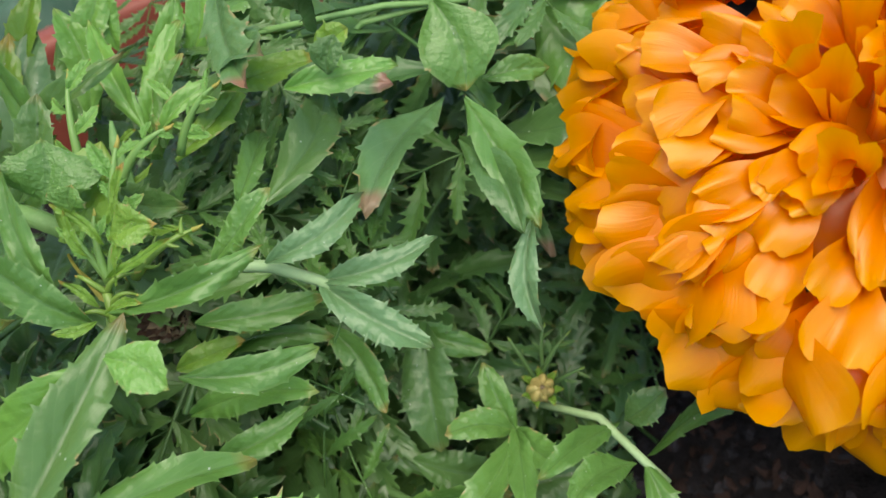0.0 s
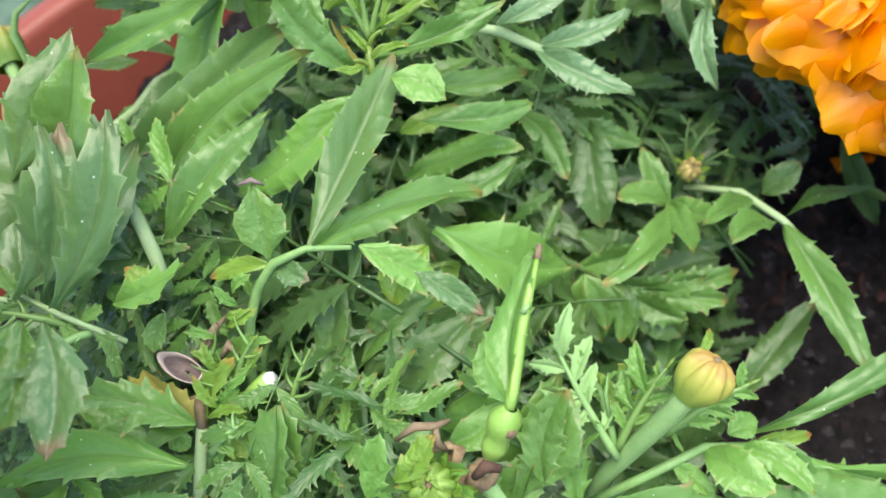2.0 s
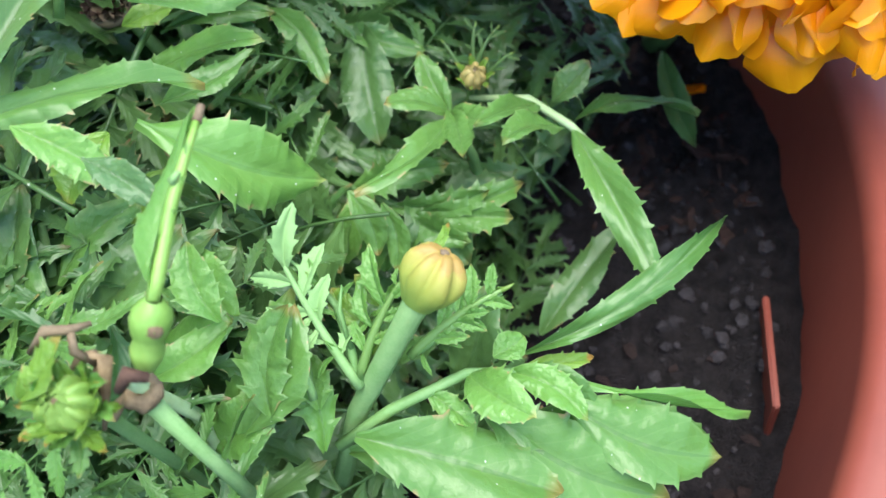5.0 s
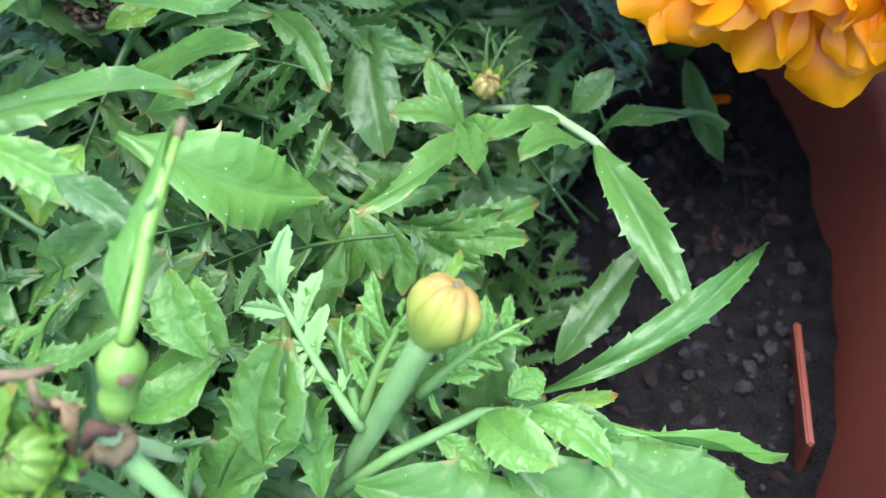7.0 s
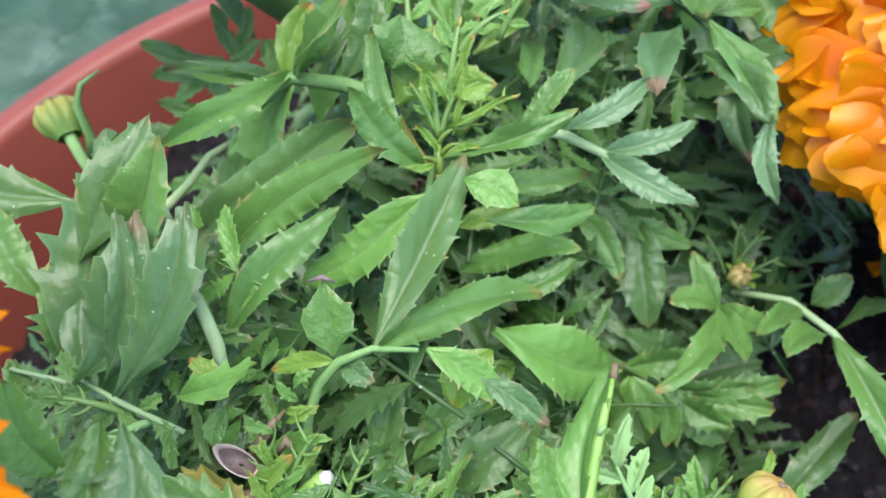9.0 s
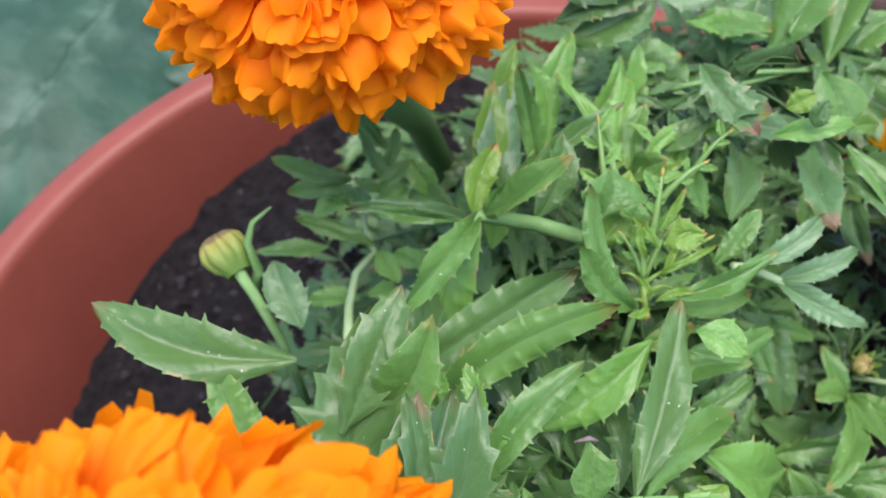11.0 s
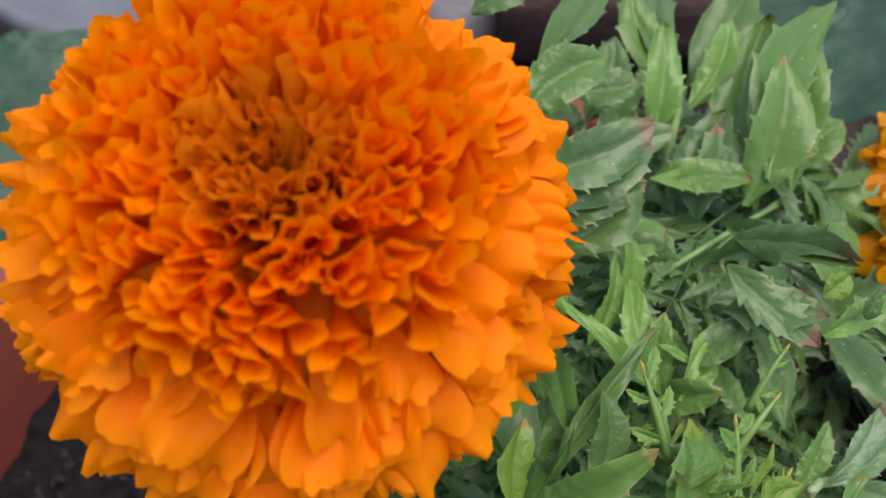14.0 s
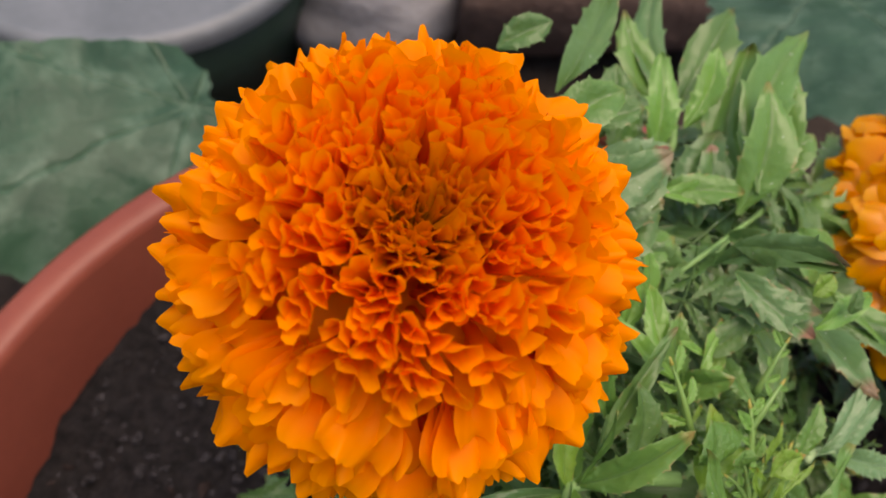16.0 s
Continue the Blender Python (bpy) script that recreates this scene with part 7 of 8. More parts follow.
# ---- buds and spent flowers ----
def bud(parent, base, centre, radius, material=None, ribs=8, stalk=None, stalk_r=0.001, sepals=0, bracts=True):
    """A closed flower bud: ribbed, pinched at the tip, on its swollen stalk."""
    base, centre = Vector(base), Vector(centre)
    axis = (centre - base).normalized()
    turn = axis.to_track_quat("Z", "Y").to_matrix().to_4x4()
    prof = [(0.52, -1.15), (0.60, -0.95), (0.80, -0.68), (0.97, -0.25), (1.0, 0.12), (0.93, 0.45), (0.76, 0.68), (0.52, 0.84), (0.28, 0.88), (0.06, 0.70)]
    seg = ribs * 8
    rng = random.Random(ribs * 7)
    puff = [rng.uniform(0.90, 1.10) for _ in range(ribs)]
    v = []
    for r, z0 in prof:
        for j in range(seg):
            a = 2 * math.pi * j / seg
            own = puff[round(a * ribs / (2 * math.pi)) % ribs]
            z = z0 * (own if z0 > 0.3 else 1.0)
            deep = (0.06 + 0.26 * max(0.0, min(1.0, z + 0.4))) if z > -0.8 else 0.02
            rr = r * (1.08 - deep * (1 - abs(math.cos(ribs * a / 2 + 0.25 * z)) ** 0.7) * 1.5) * (1 + 0.06 * math.sin(a * 2 + 1) + 0.6 * (own - 1) * (z > -0.7) + 0.07 * noise.noise((2.2 * math.cos(a), 2.2 * math.sin(a), 2.5 * z + ribs)))
            v.append((rr * math.cos(a) * radius, rr * math.sin(a) * radius, z * radius * 1.05))
    f = grid_faces(len(prof), seg, True) + [tuple(range(len(v) - seg, len(v)))]
    head = part("bud", mesh_from("bud", v, f, material or BUD), parent, Matrix.Translation(centre) @ turn)
    v, f = lathe([(0.001, 0.66), (0.15, 0.74), (0.20, 0.84), (0.09, 0.93), (0.001, 0.90)], 10)
    part("tip", mesh_from("tip", [(x * radius, y * radius, z * radius) for x, y, z in v], f, DRY), head)
    for k in range(ribs if bracts else 0):
        a = 2 * math.pi * k / ribs + 0.2
        out = turn.to_3x3() @ Vector((math.cos(a), math.sin(a), 0))
        leaflet(parent, centre + out * radius * 0.98 - axis * radius * 0.5, centre + out * radius * 0.22 + axis * radius * 1.12, radius * 0.85, out, material or BUD, 2, k % 9 + 1, curl=0.22, fold=-0.15, tooth=0.02, belly=0.45)
    low = centre - axis * radius * 0.75
    pts = [Vector(p) for p in (stalk or [])] + [base, base.lerp(low, 0.6), low]
    n = len(pts)
    stem(parent, pts, [stalk_r * (1 + 0.35 * (i / (n - 1)) ** 2) for i in range(n)], BUD_STALK, "bud_stalk")
    for k in range(sepals):
        a = 2 * math.pi * k / sepals + 0.3
        out = turn.to_3x3() @ Vector((math.cos(a), math.sin(a), 0))
        b = low + out * radius * 0.5
        leaflet(parent, b, b + out * radius * 1.1 + axis * radius * 1.5, radius * 0.55, axis - out, LEAF_LIME, 3, k + 1)
    return head


bud(front, (0.0860, -0.0538, 0.2776), (0.0900, -0.0504, 0.2832), 0.0041, BUD, 7, [(0.066, -0.062, 0.232), (0.0742, -0.0577, 0.2554)], 0.0017, bracts=False)
bud(front, (0.0850, 0.0085, 0.2560), (0.0868, 0.0063, 0.2630), 0.0024, BUD_TAN, 7, [(0.080, 0.015, 0.236)], 0.0007, 7)
bud(near, (-0.0465, -0.0050, 0.3015), (-0.0530, 0.0020, 0.3062), 0.0044, BUD_SOFT, 8, [(-0.0420, -0.012, 0.255), (-0.0437, -0.0075, 0.288)], 0.0011, bracts=False)
bud(front, (0.0535, -0.0735, 0.2850), (0.0540, -0.0760, 0.2950), 0.0031, BUD_RIB, 9, [(0.052, -0.070, 0.250)], 0.0009, 9)

# a stalk that lost its bloom: withered cup, two swollen joints and the bare shoot above
stem(front, [(0.0663, -0.0763, 0.2688), (0.0630, -0.0745, 0.2790), (0.0598, -0.0724, 0.2880)], [0.0010, 0.0010, 0.0012], BUD_STALK)
v, f = lathe([(0.0007, -0.0022), (0.0016, -0.0016), (0.0021, -0.0004), (0.0022, 0.0008), (0.0018, 0.0018), (0.0010, 0.0013), (0.0001, 0.0010)], 22)
v = [(x * (1 + 0.5 * noise.noise((x * 700, y * 700, z * 500))), y * (1 + 0.5 * noise.noise((x * 700, y * 700, z * 500 + 9))), z + 0.0008 * noise.noise((x * 900, y * 900, 4))) for x, y, z in v]
part("withered_cup", mesh_from("withered_cup", v, f, PURPLE), front, Matrix.Translation((0.0594, -0.0720, 0.2902)) @ Vector((0.3, 0.2, 0.9)).to_track_quat("Z", "Y").to_matrix().to_4x4(), "brown crumpled remains of a flower cup")
v, f = lathe([(0.0006, -0.0074), (0.0012, -0.0066), (0.0018, -0.0050), (0.0019, -0.0038), (0.0016, -0.0026), (0.0021, -0.0014), (0.0024, 0.0002), (0.0022, 0.0014), (0.0015, 0.0024), (0.0009, 0.0031)], 18)
v = [(x * (1 + 0.14 * noise.noise((x * 300, y * 300, z * 300))), y * (1 + 0.14 * noise.noise((x * 300, y * 300, z * 300 + 5))), z) for x, y, z in v]
part("seed_knob", mesh_from("seed_knob", v, f, POD), front, Matrix.Translation((0.0636, -0.0678, 0.2999)) @ Vector((0.36, 0.42, 0.84)).to_track_quat("Z", "Y").to_matrix().to_4x4())
v, f = lathe([(0.0001, 0.0004), (0.0005, 0.0003), (0.0009, 0.0), (0.0010, -0.0004)], 10)
v = [(x * (1 + 0.6 * noise.noise((x * 900, y * 900, 3))), y * 1.3, z) for x, y, z in v]
scar_at = Vector((0.0648, -0.0694, 0.3006))
part("scar", mesh_from("scar", v, f, PURPLE), front, Matrix.Translation(scar_at) @ (scar_at - Vector((0.0636, -0.0678, 0.2999))).to_track_quat("Z", "Y").to_matrix().to_4x4(), "brown scar")
stem(front, [(0.0645, -0.0667, 0.3022), (0.0648, -0.0645, 0.3032), (0.0655, -0.0565, 0.3066), (0.0662, -0.0505, 0.3083), (0.0667, -0.0455, 0.3094)], [0.0008, 0.0009, 0.0008, 0.0006, 0.0005], POD, "bare_shoot")
leaflet(front, (0.0646, -0.0665, 0.3023), (0.0667, -0.0453, 0.3094), 0.0062, (-0.59, -0.27, 0.75), LEAF_BRIGHT, 5, 5, fold=0.3, tooth=0.25, curl=0.03)
stem(front, [(0.0655, -0.0548, 0.3079), (0.0664, -0.0540, 0.3087)], [0.0006, 0.0003], BUD_STALK, "side_nub")
stem(front, [(0.0666, -0.0470, 0.3091), (0.0668, -0.0449, 0.3096)], [0.0007, 0.0005], DRY, "dry_tip")
# dried flower cup: an empty, pointed shell with a dark inside
def shell(profile, points=28):
    v = []
    for k, (rad, z) in enumerate(profile):
        for j in range(points):
            a = 2 * math.pi * j / points
            stretch = 1.0 + 0.14 * math.cos(a) ** 9
            jag = 0.0003 * noise.noise((4 * math.cos(a), 4 * math.sin(a), 1.0)) if z > -0.0004 else 0.0
            v.append((-rad * stretch * math.cos(a) * 1.586, rad * math.sin(a) * 0.75, z + jag + (0.0005 * math.cos(a) if z > -0.0004 else 0.0)))
    return v, grid_faces(len(profile), points, True)


cup_x, cup_z = Vector((0.930, -0.297, -0.218)), Vector((0.172, -0.172, 0.970))
cup_y = cup_z.cross(cup_x)
cup_m = Matrix.Translation((0.0097, -0.0619, 0.2962)) @ Matrix((cup_x, cup_y, cup_z)).transposed().to_4x4()
v, f = shell([(0.0004, -0.0066), (0.0012, -0.0056), (0.0020, -0.0034), (0.0024, -0.0012), (0.0026, 0.0), (0.0024, 0.0001), (0.0022, -0.0010)])
cup = part("dried_cup", mesh_from("dried_cup", v, f, CREAM), front, cup_m, "cream dried empty flower cup")
v, f = shell([(0.0023, -0.0007), (0.0019, -0.0018), (0.0012, -0.0027), (0.0003, -0.0030)])
part("cup_lining", mesh_from("cup_lining", v, f, LINING), cup, label="greyish brown dried lining")
# its pale stalk with the yellowed leaf, lobed leaves and shoots round it
stem(front, [(0.0090, -0.0809, 0.2737), (0.0104, -0.0743, 0.2815), (0.0116, -0.0683, 0.2875)], [0.0012, 0.0011, 0.0010], STEM_PALE)
stem(front, [(0.0116, -0.0683, 0.2875), (0.0118, -0.0662, 0.2902), (0.0112, -0.0647, 0.2920)], [0.0009, 0.0010, 0.0012], PURPLE, "withered_neck")
leaflet(front, (0.0117, -0.0684, 0.2912), (0.0067, -0.0650, 0.3013), 0.0056, (0.1, -0.5, 0.85), YELLOW, 4, 4, tooth=0.5, curl=0.06, label="yellowed lobed leaflet")
for base, tip in (((0.0081, -0.0658, 0.2983), (0.0034, -0.0667, 0.2998)), ((0.0093, -0.0666, 0.2973), (0.0053, -0.0686, 0.2979)), ((0.0101, -0.0671, 0.2967), (0.0079, -0.0692, 0.2966))):
    leaflet(front, base, tip, 0.0022, (0.1, -0.5, 0.85), YELLOW, 3, 6, tooth=0.05, curl=0.1)
leaflet(front, (0.0097, -0.0682, 0.2870), (-0.0090, -0.0667, 0.2941), 0.0092, (0.15, -0.35, 0.9), LEAF_BRIGHT, 5, 3, tooth=0.6, curl=0.08)
for base, tip in (((0.0037, -0.0694, 0.2875), (0.0006, -0.0747, 0.2856)), ((-0.0014, -0.0695, 0.2890), (-0.0075, -0.0735, 0.2890)), ((0.0067, -0.0689, 0.2869), (0.0087, -0.0716, 0.2850))):
    leaflet(front, base, tip, 0.0040, (0.15, -0.35, 0.9), LEAF_BRIGHT, 3, 5, tooth=0.2, curl=0.1)
leaflet(front, (0.0083, -0.0735, 0.2814), (-0.0216, -0.0820, 0.2829), 0.0115, (0.1, -0.6, 0.8), LEAF_DEEP, 6, 2, tooth=0.12, curl=0.1)
leaflet(front, (0.0241, -0.0787, 0.2828), (0.0272, -0.0664, 0.2950), 0.0105, (-0.3, -0.4, 0.85), LEAF, 5, 4, tooth=0.8, curl=0.05)
for base, tip in (((0.0258, -0.0747, 0.2867), (0.0312, -0.0749, 0.2862)), ((0.0261, -0.0726, 0.2881), (0.0299, -0.0723, 0.2883))):
    leaflet(front, base, tip, 0.0036, (-0.2, -0.4, 0.85), LEAF, 3, 4, tooth=0.05)
for k, (base, tip, width) in enumerate((((0.0118, -0.0679, 0.2877), (0.0187, -0.0601, 0.2970), 0.0034), ((0.0129, -0.0681, 0.2873), (0.0218, -0.0705, 0.2853), 0.0050), ((0.0158, -0.0673, 0.2881), (0.0205, -0.0670, 0.2905), 0.0034), ((0.0137, -0.0655, 0.2900), (0.0193, -0.0635, 0.2933), 0.0026), ((0.0138, -0.0694, 0.2861), (0.0150, -0.0731, 0.2845), 0.0030))):
    leaflet(front, base, tip, width, (0.1 * k - 0.2, -0.5, 0.8), LEAF_LIME if k < 3 else LEAF_BRIGHT, 4, k + 3, tooth=0.9, curl=0.12)
stem(front, [(0.0111, -0.0599, 0.2952), (0.0125, -0.0577, 0.2968), (0.0149, -0.0552, 0.2990)], [0.0006, 0.0007, 0.0005], DRY, "dry_strand")
stem(front, [(0.0132, -0.0683, 0.2833), (0.0179, -0.0651, 0.2889), (0.0211, -0.0627, 0.2913), (0.0235, -0.0613, 0.2927)], [0.0013, 0.0015, 0.0016, 0.0017], POD, "cut_stalk")
stem(front, [(0.0232, -0.0615, 0.2927), (0.0243, -0.0611, 0.2935)], [0.0014, 0.0011], CUT, "cut_end", "whitish cut end")
# withered, folded petals by the green bud
for pts, r in (
        ([(0.0517, -0.0714, 0.2938), (0.0537, -0.0706, 0.2956), (0.0558, -0.0703, 0.2965), (0.0572, -0.0708, 0.2963), (0.0556, -0.0727, 0.2918), (0.0541, -0.0755, 0.2872)], [0.0004, 0.0008, 0.0006, 0.0009, 0.0006, 0.0003]),
        ([(0.0552, -0.0701, 0.2949), (0.0550, -0.0715, 0.2930), (0.0539, -0.0731, 0.2907)], [0.0004, 0.0008, 0.0004]),
        ([(0.0579, -0.0717, 0.2900), (0.0562, -0.0733, 0.2893), (0.0555, -0.0747, 0.2880)], [0.0006, 0.0008, 0.0003])):
    stem(front, pts, r, PURPLE, "withered_petal", "withered brown folded petal")
# yellow stub of a lost shoot, with the curled, pronged leaves round it
stem(front, [(0.0318, -0.0048, 0.3101), (0.0322, -0.0070, 0.3075), (0.0324, -0.0082, 0.3060)], [0.0007, 0.0008, 0.0009], LEAF_LIME, "stub")
stem(front, [(0.0324, -0.0082, 0.3060), (0.0326, -0.0089, 0.3052)], [0.0009, 0.0010], YELLOW, "stub_ring")
stem(front, [(0.0326, -0.0089, 0.3052), (0.0327, -0.0092, 0.3048)], [0.0009, 0.0007], DRY, "stub_end")


def pronged_shoot(parent, base, tip, prongs, seed, thick=0.0006, sag=0.0016, material=None, tip_material=None, leafy=0.0):
    """A narrow curled leaf reduced to its rib, with a few forward prongs and pale tips."""
    rng = random.Random(seed)
    base, tip = Vector(base), Vector(tip)
    d = tip - base
    pts = bow(base, tip, Vector((rng.uniform(-0.3, 0.3), rng.uniform(-0.3, 0.3), 1)) * sag, 10)
    rib = stem(parent, pts, [thick * (1 - 0.75 * (k / 10) ** 1.5) for k in range(11)], material or LEAF_LIME, "pronged_leaf")
    side = d.cross(Vector((0.1, -0.4, 1))).normalized()
    for k in range(prongs):
        q = 2 + int(7 * (k + 0.5) / prongs)
        s = side * (1 if (k + seed) % 2 else -1)
        ln = d.length * rng.uniform(0.16, 0.38)
        end = pts[q] + (d.normalized() * 0.7 + s * rng.uniform(0.5, 0.9) + Vector((0, 0, rng.uniform(-0.2, 0.5)))) * ln
        if leafy:
            me = blade_mesh(leafy, 4, k % 4 + 1, material or LEAF_LIME, 0.25, 0.4, 0.5)
            part("prong", me, rib, frame_matrix(pts[q], end, (rng.uniform(-0.6, 0.6), -0.6, 0.8)))
            continue
        v, f = tube(bow(pts[q], end, s * ln * 0.16, 6), [thick * 0.6 * (1 - 0.85 * i / 6) for i in range(7)], 6)
        part("prong", mesh_from("prong", v, f, material or LEAF_LIME), rib)
    v, f = tube([pts[9].lerp(pts[10], 0.2), pts[10], pts[10] + d.normalized() * thick], [thick * 0.5, thick * 0.36, thick * 0.1], 6)
    part("tip", mesh_from("tip", v, f, tip_material or YELLOW), rib)
    return rib


for k, (base, tip, prongs, thick) in enumerate((
        ((0.0319, -0.0049, 0.3098), (0.0279, -0.0039, 0.3125), 0, 0.0005), ((0.0320, -0.0047, 0.3100), (0.0366, -0.0019, 0.3112), 0, 0.0005),
        ((0.0322, -0.0062, 0.3084), (0.0369, -0.0047, 0.3094), 0, 0.0005), ((0.0321, -0.0072, 0.3074), (0.0278, -0.0089, 0.3085), 0, 0.0005),
        ((0.0352, -0.0020, 0.3098), (0.0446, 0.0050, 0.3128), 4, 0.0008), ((0.0318, -0.0035, 0.3105), (0.0310, 0.0035, 0.3180), 3, 0.0007),
        ((0.0322, -0.0030, 0.3105), (0.0357, 0.0030, 0.3165), 3, 0.0006), ((0.0315, -0.0030, 0.3105), (0.0268, 0.0020, 0.3175), 3, 0.0006),
        ((0.0330, 0.0010, 0.3125), (0.0345, 0.0120, 0.3235), 5, 0.0009), ((0.0340, 0.0080, 0.3190), (0.0425, 0.0140, 0.3240), 4, 0.0008),
        ((0.0400, 0.0150, 0.3170), (0.0475, 0.0215, 0.3245), 4, 0.0007), ((0.0250, 0.0100, 0.3150), (0.0225, 0.0230, 0.3260), 4, 0.0008))):
    pronged_shoot(front, base, tip, prongs, k + 3, thick, material=LEAF_LIME if k < 5 else LEAF_BRIGHT, leafy=0.36 if k > 4 else 0.0)

# finely pronged shoots between the yellow buds and the spent cup
for k, (base, tip, prongs, thick) in enumerate((
        ((0.0765, -0.0576, 0.2634), (0.0651, -0.0435, 0.2800), 7, 0.0008), ((0.0765, -0.0564, 0.2643), (0.0850, -0.0450, 0.2765), 7, 0.0008),
        ((0.0841, -0.0536, 0.2661), (0.0985, -0.0455, 0.2725), 8, 0.0008), ((0.0700, -0.0600, 0.2640), (0.0668, -0.0510, 0.2745), 5, 0.0007),
        ((0.0180, -0.0660, 0.2850), (0.0135, -0.0590, 0.2985), 5, 0.0006), ((0.0165, -0.0640, 0.2890), (0.0225, -0.0570, 0.2990), 5, 0.0006),
        ((0.0140, -0.0720, 0.2860), (0.0215, -0.0690, 0.2930), 4, 0.0007), ((0.0240, -0.0660, 0.2830), (0.0290, -0.0560, 0.2930), 5, 0.0006),
        ((-0.0060, -0.0600, 0.3040), (-0.0165, -0.0620, 0.3110), 5, 0.0007), ((-0.0030, -0.0610, 0.3040), (-0.0050, -0.0690, 0.3075), 5, 0.0007),
        ((0.0858, 0.0105, 0.2590), (0.0910, 0.0159, 0.2662), 4, 0.0005), ((0.0875, 0.0090, 0.2580), (0.0940, 0.0097, 0.2652), 4, 0.0005),
        ((0.0860, 0.0115, 0.2570), (0.0864, 0.0176, 0.2656), 4, 0.0005), ((0.0845, 0.0105, 0.2560), (0.0798, 0.0152, 0.2639), 3, 0.0005))):
    pronged_shoot(front, base, tip, prongs, k + 31, thick, material=LEAF_DEEP if k > 9 else LEAF_BRIGHT if k % 3 else BUD_STALK, tip_material=LEAF_LIME, leafy=0.34 if k < 4 else 0.2 if k > 9 else 0.0)

# a spent, dark brown bloom in the shade of the leaves
spent = new("spent_bloom")
spent.parent = front
spent.matrix_basis = Matrix.Translation(SPENT) @ Euler((0.5, 0.3, 0)).to_matrix().to_4x4() @ Matrix.Scale(1.2, 4)
tagged(spent, "dark brown shrivelled spent bloom")
v, f = lathe([(0.0008, -0.006), (0.0022, -0.004), (0.0034, -0.001), (0.0036, 0.0012), (0.0028, 0.001), (0.001, 0.0002)], 14)
part("dry_cup", mesh_from("dry_cup", v, f, DRY), spent)
for k in range(22):
    a = k * 2.4
    r = 0.0034 * math.sqrt((k + 0.5) / 22)
    v, f, uv = petal_data(k + 70, 0.5, 0.3, 0.4, 4, 5)
    b0 = Vector((r * 0.7 * math.cos(a), r * 0.7 * math.sin(a), 0.0))
    part("dry_petal", mesh_from("dry_petal", v, f, DARK_DRY, uv), spent, frame_matrix(b0, b0 + Vector((math.cos(a) * 0.0018, math.sin(a) * 0.0018, 0.0026)), (math.cos(a), math.sin(a), 0.4)))
stem(front, [Vector(SPENT) + Vector((0.006, 0.004, -0.03)), Vector(SPENT) + Vector((0.0012, 0.0018, -0.005))], [0.0011, 0.0014], STEM)

# fallen petals on the soil
fallen = thing("fallen_petal", "small orange petal fallen on the dark soil", "petal", at=(0.1338, 0.0507, 0.2117))
v, f, uv = petal_data(5, 0.8, 0.2, 0.3)
part("blade", mesh_from("blade", v, f, PETAL, uv), fallen, Matrix.Diagonal((0.010, 0.010, 0.010, 1)) @ Euler((0.3, 0.5, 2.0)).to_matrix().to_4x4())
# narrow strip of terracotta-coloured plastic between the soil and the wall
strip = thing("plastic_strip", "narrow terracotta-coloured plastic strip wedged against the pot wall", "plastic strip", at=(0.1448, -0.020, 0.199))
bm = bmesh.new()
bmesh.ops.create_cube(bm, size=1)
for vert in bm.verts:
    vert.co = (vert.co.x * 0.0014, vert.co.y * 0.026, vert.co.z * 0.020)
    vert.co.x -= 4.0 * vert.co.y ** 2
bmesh.ops.bevel(bm, geom=bm.edges[:], offset=0.0004, segments=2, affect="EDGES")
me = bpy.data.meshes.new("strip")
bm.to_mesh(me)
bm.free()
me.materials.append(TERRACOTTA)
part("strip", me, strip)

# ---- beyond the pot ----
def squash_leaf(base, tip, width, face, seed):
    """A broad lobed squash leaf with wavy edge."""
    rng = random.Random(seed)
    v, uv = [(0, 0, 0)], [(0.0, 0.5)]
    rings, seg = 9, 96
    for i in range(1, rings + 1):
        for j in range(seg):
            a = 2 * math.pi * j / seg
            lobe = 1 + 0.08 * math.cos(5 * a) + 0.022 * math.sin(17 * a + seed) + 0.014 * (i / rings) ** 4 * math.sin(41 * a)
            r = i / rings * 0.5 * lobe
            x, y = r * math.sin(a) * width, 0.5 + r * math.cos(a) * (1 if math.cos(a) > 0 else 0.9)
            v.append((x, y, 0.04 * (i / rings) ** 2 * math.sin(3 * a + seed) + 0.012 * math.sin(14 * a) * (i / rings) ** 3 - 0.25 * r * r))
            uv.append((y, 0.5 + x / width))
    v[0] = (0, 0.5, 0)
    uv[0] = (0.5, 0.5)
    f = [(0, 1 + (j + 1) % seg, 1 + j) for j in range(seg)]
    for i in range(rings - 1):
        for j in range(seg):
            k = (j + 1) % seg
            f.append((1 + i * seg + j, 1 + i * seg + k, 1 + (i + 1) * seg + k, 1 + (i + 1) * seg + j))
    plant = thing("squash_plant", "broad blue-green squash leaf with pale mottling beside the pot", "squash plant", "squash leaves")
    part("leaf", mesh_from("leaf", v, f, SQUASH, uv), plant, frame_matrix(base, tip, face))
    top = Vector(base).lerp(Vector(tip), 0.45) - Vector((0, 0, 0.004))
    foot = Vector((top.x + 0.01, top.y + 0.02, -0.01))
    stem(plant, bow(foot, top, (0, 0.004, 0)), [0.0045] * 9, STEM, "leaf_stalk")
    return plant


squash_leaf((-0.035, 0.262, 0.160), (-0.190, 0.222, 0.168), 0.66, (0.1, -0.35, 1), 3)
squash_leaf((-0.190, 0.300, 0.180), (-0.262, 0.085, 0.192), 0.66, (0.3, -0.25, 1), 5)
squash_leaf((0.255, 0.260, 0.190), (0.215, 0.125, 0.225), 1.0, (-0.3, -0.6, 1), 8)

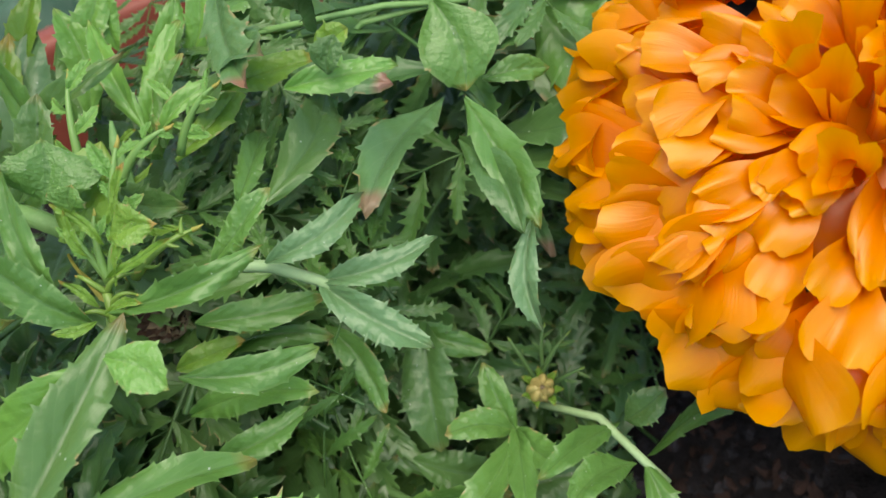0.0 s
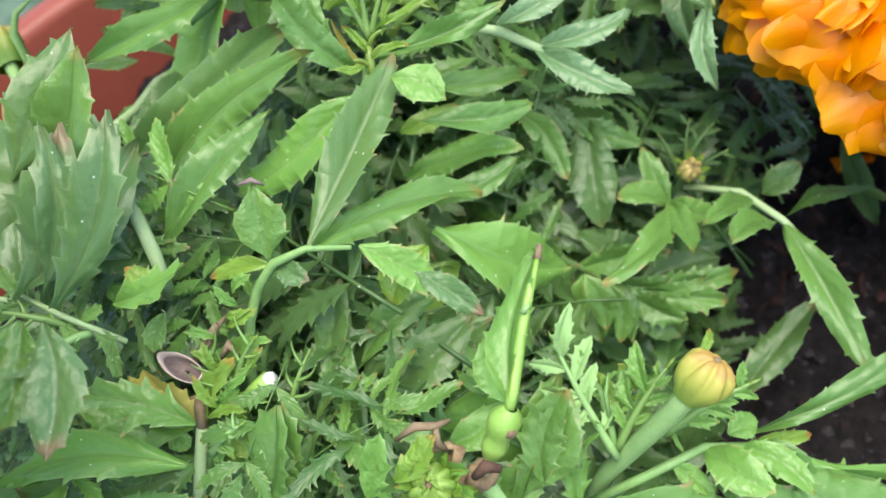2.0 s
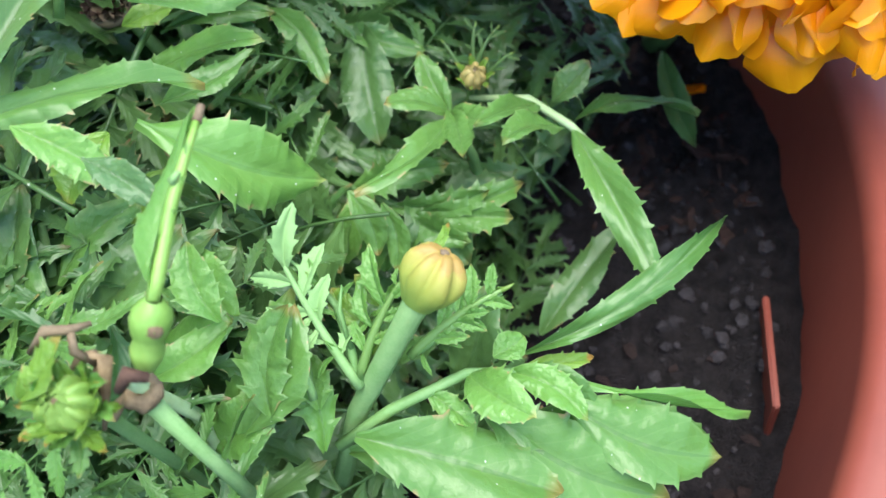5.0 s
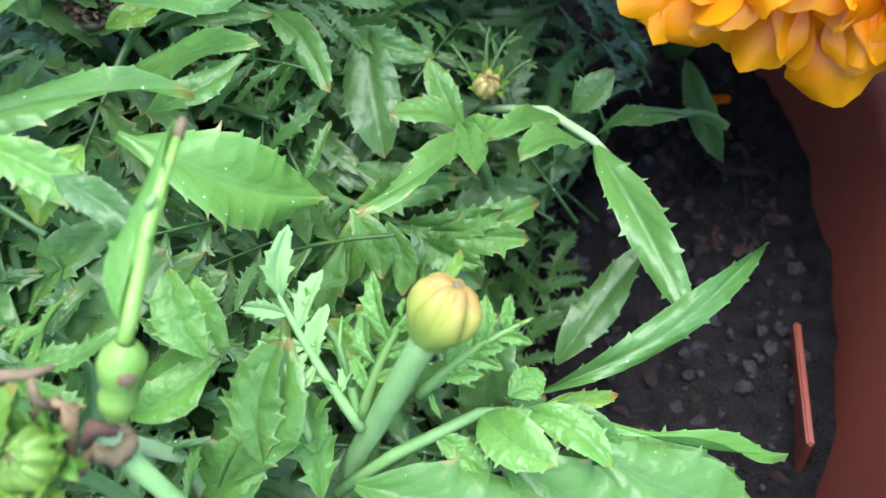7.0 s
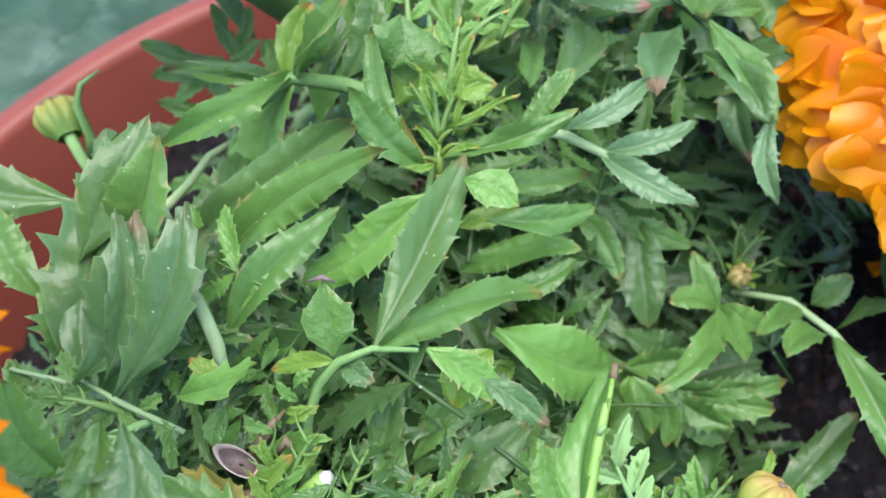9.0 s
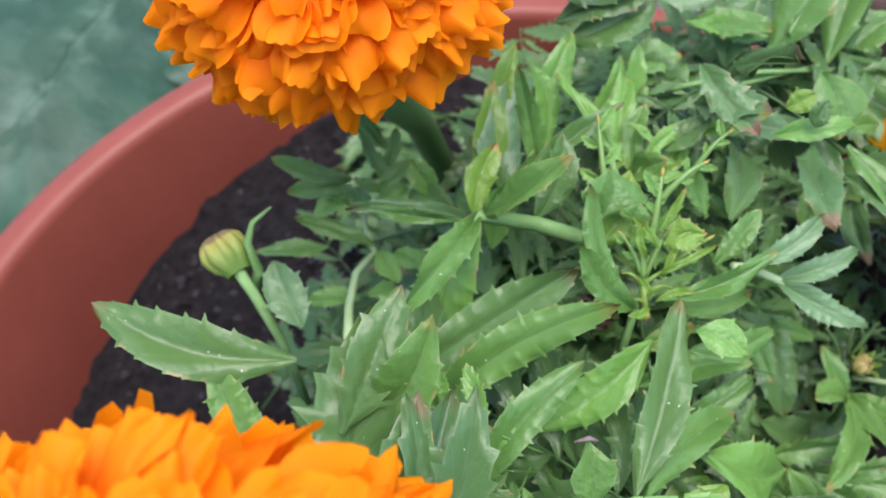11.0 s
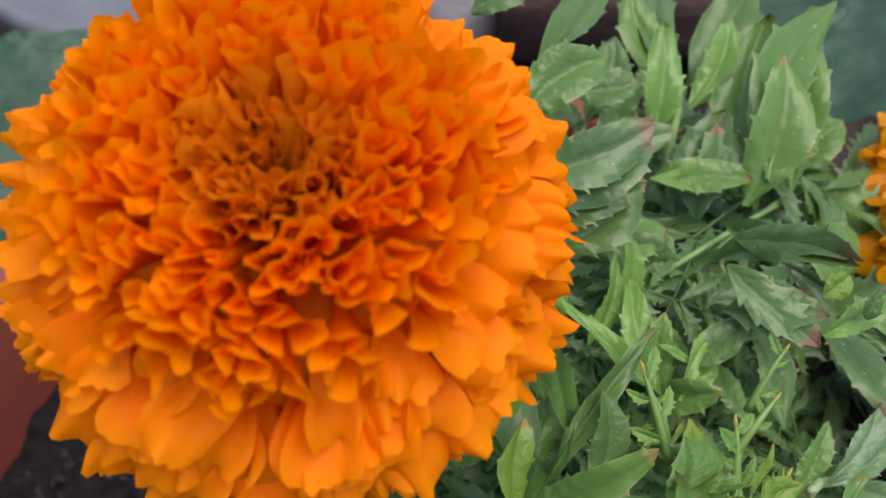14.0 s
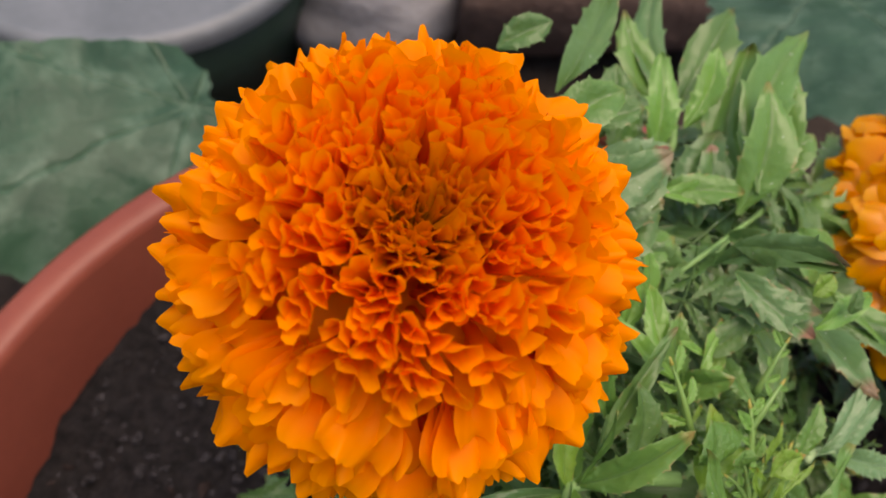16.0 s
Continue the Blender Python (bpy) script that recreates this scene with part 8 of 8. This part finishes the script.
bucket = thing("garden_bucket", "dark green round bucket with a pale grey metal lid", "bucket", at=(-0.080, 0.490, 0.0))
v, f = lathe([(0.001, -0.01), (0.108, -0.01), (0.124, 0.090), (0.120, 0.0905), (0.118, 0.086)], 48)
part("body", mesh_from("body", v, f, BUCKET), bucket)
v, f = lathe([(0.129, 0.084), (0.131, 0.094), (0.127, 0.100), (0.119, 0.0985), (0.112, 0.094), (0.001, 0.093)], 48)
part("lid", mesh_from("lid", v, f, ZINC), bucket, label="pale grey metal lid")

# a pale stone and a weathered log on the ground
def lump(name, label, category, at, size, material, seed, rough=0.18, spin=0.0):
    bm = bmesh.new()
    bmesh.ops.create_icosphere(bm, subdivisions=4, radius=1)
    for vert in bm.verts:
        n = vert.co.normalized()
        vert.co = n * (1 + rough * noise.noise(n * 1.7 + Vector((seed, 0, 0))) + 0.3 * rough * noise.noise(n * 6 + Vector((0, seed, 0))))
        vert.co = Vector((vert.co.x * size[0], vert.co.y * size[1], vert.co.z * size[2]))
    me = bpy.data.meshes.new(name)
    bm.to_mesh(me)
    bm.free()
    me.polygons.foreach_set("use_smooth", [True] * len(me.polygons))
    me.materials.append(material)
    ob = tagged(new(name, me), label, category)
    ob.location, ob.rotation_euler = at, (0, 0, spin)
    return ob


lump("stone", "pale grey rounded stone lying on the garden soil", "stone", (0.078, 0.455, 0.034), (0.080, 0.060, 0.060), STONE, 3)


def log(at, length, radius, spin, seed):
    """A weathered log with furrowed bark, lying on the ground."""
    v = []
    rings, seg = 24, 40
    for i in range(rings + 1):
        for j in range(seg):
            a = 2 * math.pi * j / seg
            x = (i / rings - 0.5) * length
            r = radius * (1 + 0.10 * noise.noise((x * 8, math.cos(a) * 2, math.sin(a) * 2 + seed)) + 0.05 * noise.noise((x * 20, math.cos(a) * 12, math.sin(a) * 12)))
            v.append((x, r * math.cos(a), r * math.sin(a)))
    f = grid_faces(rings + 1, seg, True) + [tuple(reversed(range(seg))), tuple(range(len(v) - seg, len(v)))]
    ob = tagged(new("log", mesh_from("log", v, f, WOOD)), "weathered brown log lying on the garden soil", "log")
    ob.location, ob.rotation_euler = at, (0, 0, spin)
    return ob


log((0.300, 0.400, 0.050), 0.34, 0.058, -0.25, 2)

# plain low border, unseen, added all round to cut off light from the low sky
for k, (x, y, sx, sy) in enumerate(((0, 1.9, 3.9, 0.04), (0, -1.9, 3.9, 0.04), (1.93, 0, 0.04, 3.76), (-1.93, 0, 0.04, 3.76))):
    bm = bmesh.new()
    bmesh.ops.create_cube(bm, size=1)
    for vert in bm.verts:
        vert.co = (vert.co.x * sx, vert.co.y * sy, (vert.co.z + 0.5) * 0.55 - 0.03)
    me = bpy.data.meshes.new("sky_blocker")
    bm.to_mesh(me)
    bm.free()
    me.materials.append(WOOD)
    ob = tagged(new("wall_" + ("north", "south", "east", "west")[k], me), "plain unseen wood-coloured border added to block low sky light", "edging", kind="structure")
    ob.location = (x, y, 0)
